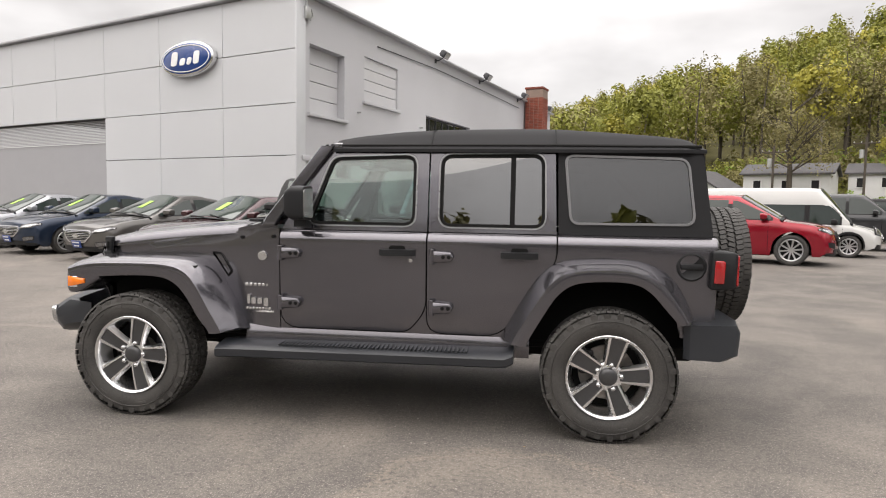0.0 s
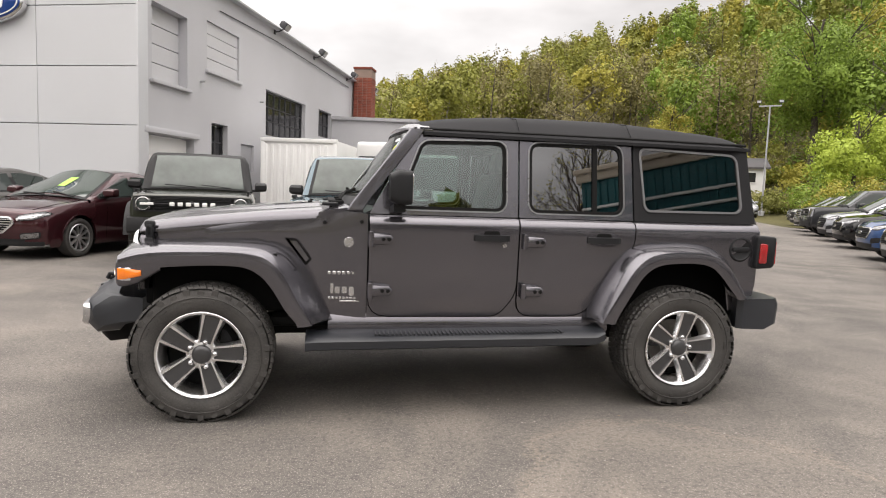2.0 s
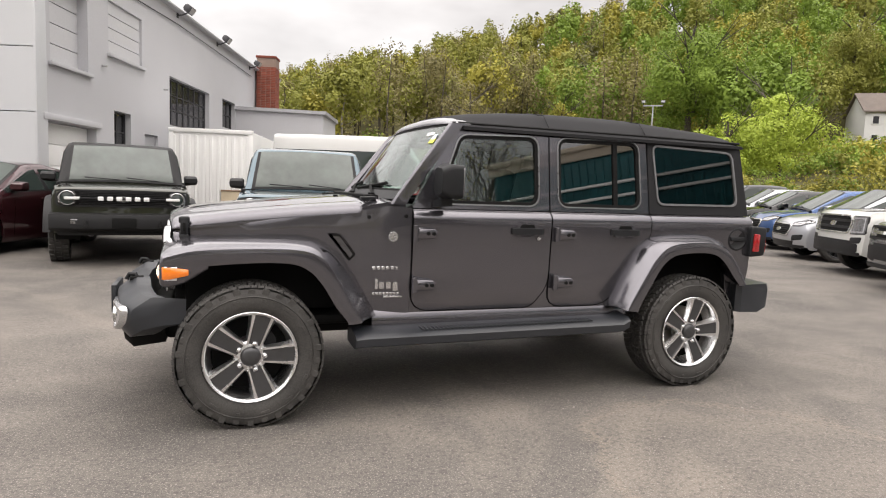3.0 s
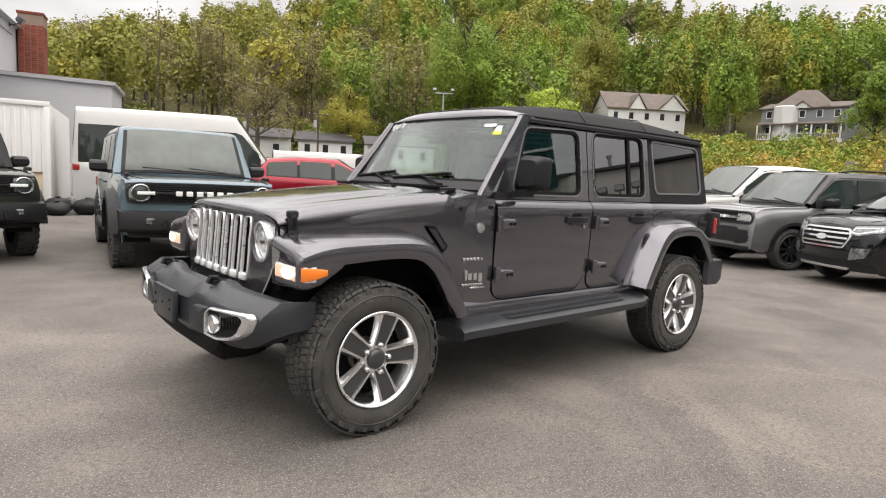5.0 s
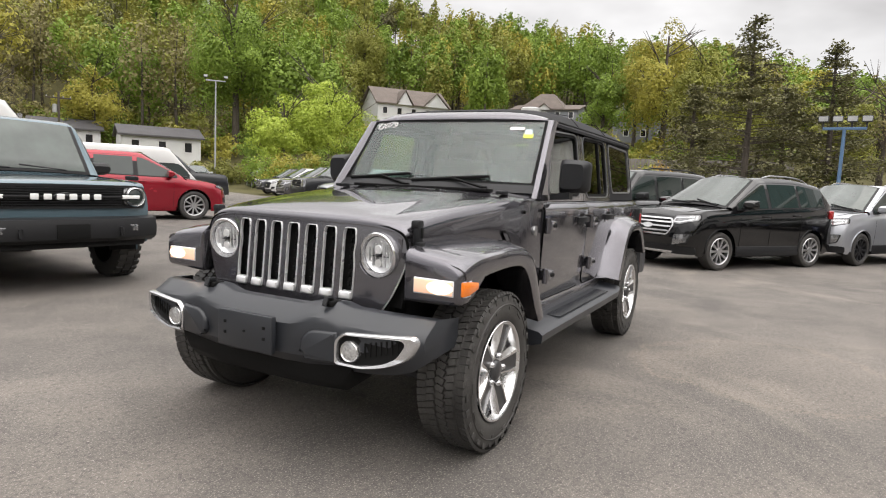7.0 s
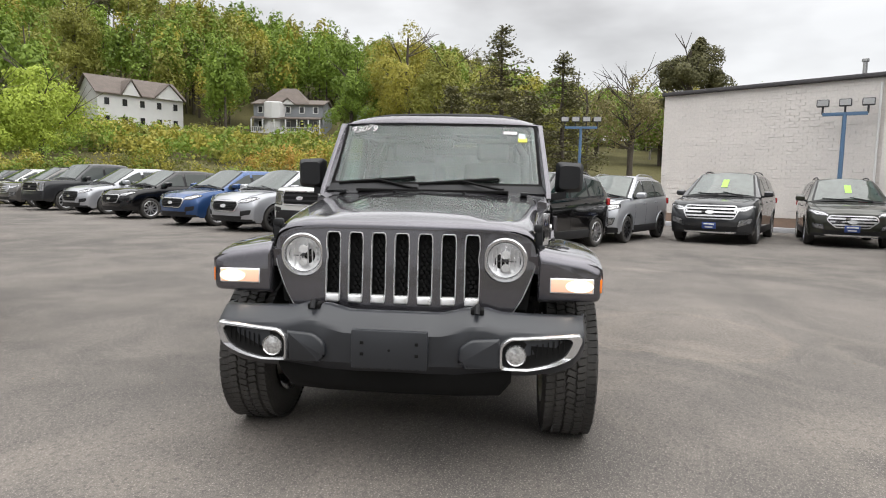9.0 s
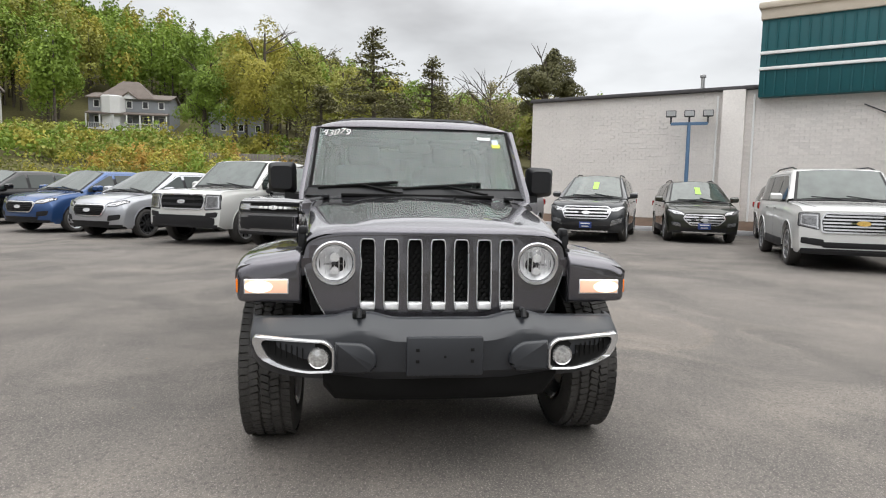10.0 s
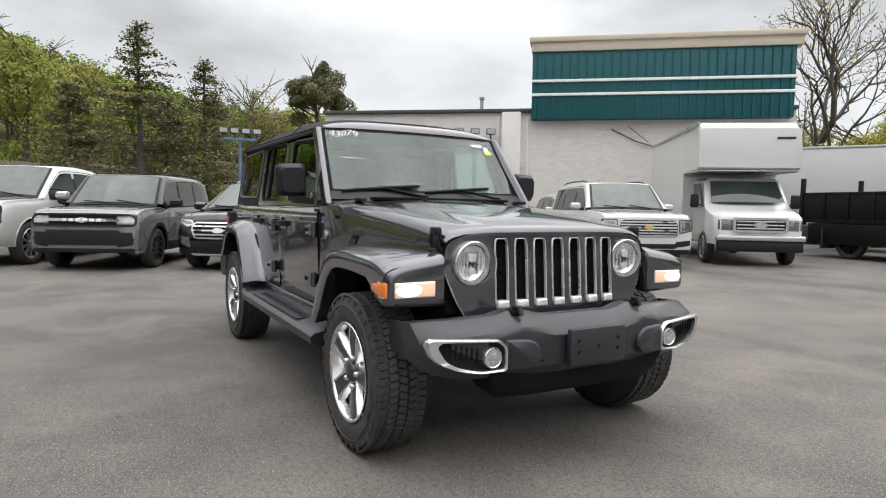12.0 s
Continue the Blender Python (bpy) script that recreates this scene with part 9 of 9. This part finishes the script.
def box_truck(m):
    """A cutaway delivery truck: van cab with a chrome grille, tall white box with a nose over the cab."""
    t = thing("box_truck", "white cutaway box truck with a tall cargo box", "truck", m)
    cab = part("cab", Geo().loft([[(x, -w, z0), (x, -w * 1.0, z1 - 0.08), (x, -w * 0.86, z1), (x, w * 0.86, z1), (x, w, z1 - 0.08), (x, w, z0)] for x, w, z0, z1 in ((2.95, 0.86, 0.55, 1.12), (2.88, 0.93, 0.50, 1.20), (2.5, 1.0, 0.50, 1.30), (2.05, 1.0, 0.50, 1.42), (1.95, 0.98, 0.50, 1.46), (1.45, 0.90, 0.50, 2.10), (0.4, 0.90, 0.50, 2.15))]), PW, t)
    part("windscreen", Geo().sheet([[(2.03 - 0.50 * f + 0.08 * (1 - (y / 0.9) ** 2) + 0.012, y * (1 - 0.10 * f), 1.46 + 0.60 * f) for y in np.linspace(-0.86, 0.86, 9)] for f in (0.06, 0.5, 0.93)], (-0.01, 0, 0)), M_PANE, cab)
    for s in (-1, 1):
        part("side_window", Geo().prism(rounded([(1.62, 1.36), (1.22, 1.98), (0.72, 1.98), (0.72, 1.36)], 0.05), "y", s * 0.955, s * 0.965), M_PANE, cab)
        part("mirror", Geo().box((1.75, s * 1.18, 1.52), (0.10, 0.20, 0.34), 0.04).tube([(1.70, s * 0.95, 1.40), (1.75, s * 1.15, 1.45)], 0.02, 6), M_TRIM, t)
        part("headlamp", Geo().box((2.93, s * 0.72, 0.96), (0.06, 0.26, 0.26), 0.02), M_LAMPGLASS, t)
        part("marker_lamp", Geo().box((2.90, s * 0.885, 0.96), (0.08, 0.06, 0.24), 0.02), M_LAMPGLASS, t)
    gr = part("grille", Geo().prism(rounded([(-0.56, 0.82), (0.56, 0.82), (0.56, 1.10), (-0.56, 1.10)], 0.05), "x", 2.94, 2.985), M_TRIM, t)
    part("grille_frame", Geo().ring(rounded([(-0.60, 0.79), (0.60, 0.79), (0.60, 1.13), (-0.60, 1.13)], 0.05), rounded([(-0.54, 0.84), (0.54, 0.84), (0.54, 1.08), (-0.54, 1.08)], 0.05), "x", 2.95, 3.0), M_CHROME, gr)
    for z in (0.88, 0.96, 1.04):
        part("grille_bar", Geo().box((2.992, 0, z), (0.02, 1.04, 0.035), 0.008), M_CHROME, gr)
    part("maker_oval", Geo().prism([(0.16 * math.cos(2 * math.pi * i / 20), 0.96 + 0.065 * math.sin(2 * math.pi * i / 20)) for i in range(20)], "x", 3.0, 3.012), M_SILVER, gr)
    bp = part("front_bumper", Geo().box((2.98, 0, 0.66), (0.20, 1.94, 0.13), 0.04), M_CHROME, t, "chrome front bumper")
    part("bumper_valance", Geo().box((2.95, 0, 0.47), (0.18, 1.88, 0.25), 0.04), M_TRIM, bp)
    bx = part("cargo_box", Geo().loft([[(x, y, z) for y, z in rounded([(-1.18, z0), (1.18, z0), (1.18, 3.45), (-1.18, 3.45)], [0.02, 0.02, 0.12, 0.12])] for x, z0 in ((0.40, 0.75), (-4.4, 0.75))]), PW, t)
    part("box_nose", Geo().loft([[(x, y, z) for y, z in rounded([(-1.18, z0), (1.18, z0), (1.18, z1), (-1.18, z1)], [0.04, 0.04, 0.14, 0.14])] for x, z0, z1 in ((0.41, 2.25, 3.45), (1.75, 2.28, 3.45), (1.95, 2.30, 3.30), (2.02, 2.34, 2.95))]), PW, bx)
    for s in (-1, 1):
        part("box_rail", Geo().box((-1.2, s * 1.19, 3.42), (6.2, 0.05, 0.08), 0.015), M_ALLOY, bx)
    part("nose_edge", Geo().box((1.15, 0, 2.265), (1.6, 2.30, 0.04), 0.01), M_ALLOY, bx)
    part("name_bar", Geo().box((2.0, 0.82, 3.06), (0.05, 0.42, 0.05), 0.004), PDG, bx)
    part("chassis", Geo().box((-1.0, 0, 0.62), (6.6, 0.9, 0.22), 0.02), M_BLACK, t)
    for x in (2.0, -2.1):
        for s in (-1, 1):
            ty, rm, bb = wheel_meshes(0.39, M_ALLOY, False, 8)
            w = part("wheel", ty, None, t)
            w.matrix_basis = pose(x, s * 0.92, 0.386, 0, 0, 0 if s < 0 else 180)
            part("rim", rm, None, w)
            part("backing", bb, None, w)
    return t


d = Vector((-0.79, 0.61))
p = Vector((5.0, -11.5)) - d * 2.1
box_truck(pose(p.x, p.y, 0, 0, 0, math.degrees(math.atan2(d.y, d.x))) @ Matrix.Scale(0.97, 4))


def dump_truck(m):
    """A black dump truck seen from its side and front corner."""
    BK = surface("matt_black_truck_paint", (0.006, 0.006, 0.0065), 0.5, 0, 0.3, 2.0, 40.0, spec=0.2)
    t = thing("dump_truck", "black dump truck with an open steel bed", "truck", m)
    bed = part("dump_bed", Geo().box((-2.05, 0, 1.02), (3.7, 2.3, 0.14), 0.01).box((-2.05, 0, 0.86), (3.6, 1.2, 0.2), 0.01), BK, t)
    for s in (-1, 1):
        part("bed_side", Geo().box((-2.05, s * 1.13, 1.40), (3.7, 0.05, 0.68), 0.01), BK, bed)
        part("top_rail", Geo().box((-2.05, s * 1.13, 1.76), (3.7, 0.07, 0.09), 0.015), BK, bed)
        for i in range(6):
            part("stake", Geo().box((-3.86 + i * 0.724, s * 1.15, 1.42), (0.10, 0.07, 0.76), 0.012), BK, bed)
        part("corner_post", Geo().box((-3.86, s * 1.12, 1.66), (0.11, 0.11, 1.10), 0.02), BK, bed)
        part("corner_post", Geo().box((-0.22, s * 1.12, 1.75), (0.11, 0.11, 1.28), 0.02), BK, bed)
        part("tail_lamp", Geo().box((-3.93, s * 0.95, 0.92), (0.05, 0.14, 0.08), 0.01), M_RED, bed)
    part("tail_gate", Geo().box((-3.88, 0, 1.40), (0.05, 2.2, 0.68), 0.01).box((-3.88, 0, 1.76), (0.06, 2.2, 0.08), 0.01), BK, bed)
    part("cab_guard", Geo().box((-0.16, 0, 1.75), (0.06, 2.2, 1.3), 0.01), BK, bed)
    part("tarp_bar", Geo().tube([(-0.1, 1.05, 2.2), (-0.1, 1.05, 3.15), (-0.5, 1.0, 3.3), (-0.6, -1.0, 3.3), (-0.1, -1.05, 3.15), (-0.1, -1.05, 2.2)], 0.05, 8), BK, bed)
    for s in (-1, 1):
        # black block added to fill the dark underside and hide the wheels
        part("under_bed_filler", Geo().box((-1.9, s * 1.02, 0.66), (3.4, 0.30, 0.56), 0.02), BK, t)
        part("mud_flap", Geo().box((-3.1, s * 0.95, 0.55), (0.03, 0.55, 0.6), 0.01), M_RUBBER, t)
    cab = part("cab", Geo().loft([[(x, -w, 0.6), (x, -w, z1 - 0.1), (x, -w * 0.88, z1), (x, w * 0.88, z1), (x, w, z1 - 0.1), (x, w, 0.6)] for x, w, z1 in ((3.0, 0.95, 1.25), (2.9, 1.0, 1.38), (1.9, 1.0, 1.50), (1.45, 0.95, 2.10), (0.1, 0.95, 2.15))]), BK, t)
    part("windscreen", Geo().sheet([[(1.93 - 0.42 * f, y * (1 - 0.08 * f), 1.52 + 0.55 * f) for y in (-0.88, 0, 0.88)] for f in (0.05, 0.95)], (-0.01, 0, 0)), M_PANE, cab)
    for s in (-1, 1):
        part("side_window", Geo().prism(rounded([(1.55, 1.42), (1.25, 2.0), (0.35, 2.0), (0.35, 1.42)], 0.05), "y", s * 0.985, s * 0.995), M_PANE, cab)
    part("exhaust_stack", Geo().tube([(0.0, 1.0, 0.8), (0.0, 1.0, 2.9)], 0.06, 10), BK, t)
    part("grille", Geo().box((3.02, 0, 0.98), (0.06, 1.5, 0.42), 0.02), M_TRIM, t)
    part("bumper", Geo().box((3.05, 0, 0.6), (0.2, 2.0, 0.24), 0.03), M_TRIM, t)
    part("chassis", Geo().box((-0.5, 0, 0.72), (6.6, 0.9, 0.3), 0.02), M_BLACK, t)
    for x in (2.1, -2.4):
        for s in (-1, 1):
            ty, rm, bb = wheel_meshes(0.42, M_BLACKRIM, False, 8)
            w = part("wheel", ty, None, t)
            w.matrix_basis = pose(x, s * 0.95, 0.416, 0, 0, 0 if s < 0 else 180)
            part("rim", rm, None, w)
            part("backing", bb, None, w)


dump_truck(pose(2.45, -16.35, 0, 0, 0, 168.9))
# a white trailer body behind the trucks
tr_ = thing("trailer", "long white box trailer behind the trucks", "trailer", pose(7.4, -20.4, 0, 0, 0, 28))
part("trailer_box", Geo().box((0, 0, 2.1), (9.0, 2.4, 2.5), 0.03), PW, tr_)
part("trailer_rail", Geo().box((0, 0, 0.85), (9.05, 2.44, 0.12), 0.01).box((0, 0, 3.36), (9.05, 2.44, 0.08), 0.01), M_ALLOY, tr_)
for x in (-3.2, -2.2):
    part("trailer_wheel", Geo().cyl((x, 1.0, 0.42), 0.42, 0.25, "y", 24).cyl((x, -1.0, 0.42), 0.42, 0.25, "y", 24), M_RUBBER, tr_)
part("landing_leg", Geo().box((3.0, 0.8, 0.42), (0.12, 0.12, 0.84)).box((3.0, -0.8, 0.42), (0.12, 0.12, 0.84)), M_DARKMETAL, tr_)


# ---- brickwork of the store wall ----
def brick_courses():
    """Painted bricks standing proud of their joints: the nearest as parts, the rest joined."""
    host = next(o for o in bpy.data.objects if o.name.startswith("brick_wall"))
    rng = np.random.default_rng(4)
    bw, bh = 0.30, 0.10
    unit = Geo().add(*chamfer_block(bw - 0.005, bh - 0.006, 0.018, 0.16)).mesh("brick", M_BRICKWHITE, 0)
    turn = Matrix(((1, 0, 0, 0), (0, 0, STORE_SGN * 1.0, 0), (0, 1, 0, 0), (0, 0, 0, 1)))
    face = Matrix(((1, 0, 0), (0, 0, -STORE_SGN), (0, 1, 0)))
    v0 = np.array([tuple(v.co) for v in unit.vertices])
    f0 = [tuple(p.vertices) for p in unit.polygons]
    vs, fs, k, parts_made = [], [], 0, 0
    for row in range(int(4.78 / bh)):
        z = 0.06 + bh * (row + 0.5)
        for i in range(int(17.3 / bw)):
            x = bw * (i + 0.5) + (bw / 2 if row % 2 else 0) + rng.normal() * 0.004
            if 7.2 < x < 7.96:
                continue
            out = 0.002 + rng.random() ** 2 * 0.016
            p = v0 * (1 + rng.normal() * 0.03, 1 + rng.normal() * 0.05, 1)
            w = np.stack([p[:, 0] + x, -STORE_SGN * (p[:, 2] + out - 0.004), p[:, 1] + z + rng.normal() * 0.003], 1)
            if 9.0 < x < 12.6 and 2.1 < z < 4.4 and parts_made < 290:
                ob = part("brick", unit, None, host)
                ob.matrix_basis = Matrix(((1, 0, 0, x), (0, 0, -STORE_SGN, -STORE_SGN * (out - 0.004)), (0, 1, 0, z), (0, 0, 0, 1)))
                parts_made += 1
                continue
            vs.append(w)
            fs += [tuple(j + k for j in f) for f in f0]
            k += len(w)
    me = bpy.data.meshes.new("brick_courses")
    me.from_pydata([tuple(p) for p in np.concatenate(vs)], [], fs)
    me.materials.append(M_BRICKWHITE)
    tagged(part("brick_courses", me, None, host), kind="stuff")


brick_courses()


# ---- litter and grit on the asphalt ----
def grit():
    rng = np.random.default_rng(9)
    g = Geo()
    for i in range(900):
        a, r = rng.uniform(0, 2 * math.pi), abs(rng.normal()) * 5.0 + 1.5
        x, y = -1.5 + r * math.cos(a), -1.0 + r * math.sin(a)
        s = rng.uniform(0.002, 0.006)
        g.box((x, y, s * 0.4), (s * 1.6, s, s), 0, at=None)
    ob = part("loose_grit", g, surface("pale_grit", (0.30, 0.28, 0.25), 0.9, 0, 0.3), smooth=0)
    tagged(ob, "small loose stones scattered on the asphalt", "grit", kind="stuff")
    leaf = Geo()
    for i in range(70):
        a, r = rng.uniform(0, 2 * math.pi), abs(rng.normal()) * 4.5 + 2.0
        x, y, q = -1.5 + r * math.cos(a), -1.0 + r * math.sin(a), rng.uniform(0, 6.28)
        s = rng.uniform(0.006, 0.014)
        c, n = math.cos(q) * s, math.sin(q) * s
        leaf.add([(x - c, y - n, 0.003), (x + n * 0.4, y - c * 0.4, 0.006), (x + c, y + n, 0.004), (x - n * 0.4, y + c * 0.4, 0.007)], [(0, 1, 2, 3)])
    ob = part("fallen_leaves", leaf, surface("dry_leaf", (0.22, 0.16, 0.09), 0.8, 0, 0.4), smooth=0)
    tagged(ob, "dry leaf scraps scattered on the asphalt", "leaves", kind="stuff")


grit()


# ---- junk by the container, wires, chain-link fence on the bank ----
def junk():
    rng = random.Random(12)
    for i, (x, y, s) in enumerate(((0.9, 14.6, 0.5), (1.5, 14.3, 0.4), (-0.4, 14.9, 0.35), (0.15, 14.3, 0.36), (-0.55, 14.1, 0.30), (0.55, 13.95, 0.24))):
        b = thing("refuse_bag", "black plastic refuse bag beside the container", "bag", pose(x, y, 0, 0, 0, i * 50), "refuse bags")
        bmx = bmesh.new()
        bmesh.ops.create_icosphere(bmx, subdivisions=3, radius=s)
        for v in bmx.verts:
            n = noise.noise(v.co * 4 + Vector((i * 7, 0, 0))) * 0.16
            v.co = v.co * (1 + n)
            v.co.z = max(v.co.z * 0.62 + s * 0.5, 0)
        part("bag", Geo().bm(bmx), M_TRIM, b)
        part("tie", Geo().cyl((0, 0, s * 1.1), s * 0.12, s * 0.16, "z", 8, s * 0.2), M_TRIM, b)
    for i in range(6):
        x, y = rng.uniform(-0.6, 2.4), rng.uniform(13.6, 14.6)
        t = thing("scrap_board", "pale scrap board lying on the asphalt", "scrap", pose(x, y, 0.02, 0, 0, rng.uniform(0, 180)), "scrap boards")
        part("board", Geo().box((0, 0, 0), (rng.uniform(0.3, 0.8), rng.uniform(0.08, 0.25), 0.03), 0.005), M_WHITE, t)
    f = thing("board_fence", "grey wooden board fence on the bank", "fence")
    pts = ring_line(-2, 15, 60, 62, 60)
    m_f = surface("weathered_boards", (0.16, 0.145, 0.13), 0.9, 0, 0.25, 2.0, 30.0, 0.004, per=0.12)
    for (x0, y0), (x1, y1) in zip(pts, pts[1:]):
        a = math.degrees(math.atan2(y1 - y0, x1 - x0))
        p = part("fence_board", Geo().box((0, 0, 0.9), (math.hypot(x1 - x0, y1 - y0) - 0.02, 0.04, 1.8), 0.01), m_f, f)
        p.matrix_basis = pose((x0 + x1) / 2, (y0 + y1) / 2, land((x0 + x1) / 2, (y0 + y1) / 2) + 0.6, 0, 0, a)


junk()


def utility_pole(az, r, h, label):
    x, y = -2 + r * math.cos(radians(az)), r * math.sin(radians(az))
    p = thing("utility_pole", label, "pole", pose(x, y, land(x, y), 0, 0, az))
    part("pole", Geo().tube([(0, 0, -0.5), (0, 0, h)], 0.14, 10, 0.10), M_BARK, p)
    part("cross_arm", Geo().box((0, 0, h - 0.6), (0.12, 2.2, 0.12), 0.01), M_BARK, p)
    part("transformer", Geo().cyl((0.0, 0.32, h - 1.6), 0.22, 0.8, "z", 14), M_STEEL, p)
    for y_ in (-1.0, -0.4, 0.4, 1.0):
        part("insulator", Geo().cyl((0, y_, h - 0.46), 0.05, 0.14, "z", 8), M_STEEL, p)


utility_pole(60.6, 70, 7.5, "brown wooden utility pole with a transformer")
utility_pole(66.8, 66, 7.0, "brown wooden utility pole beside the white house")
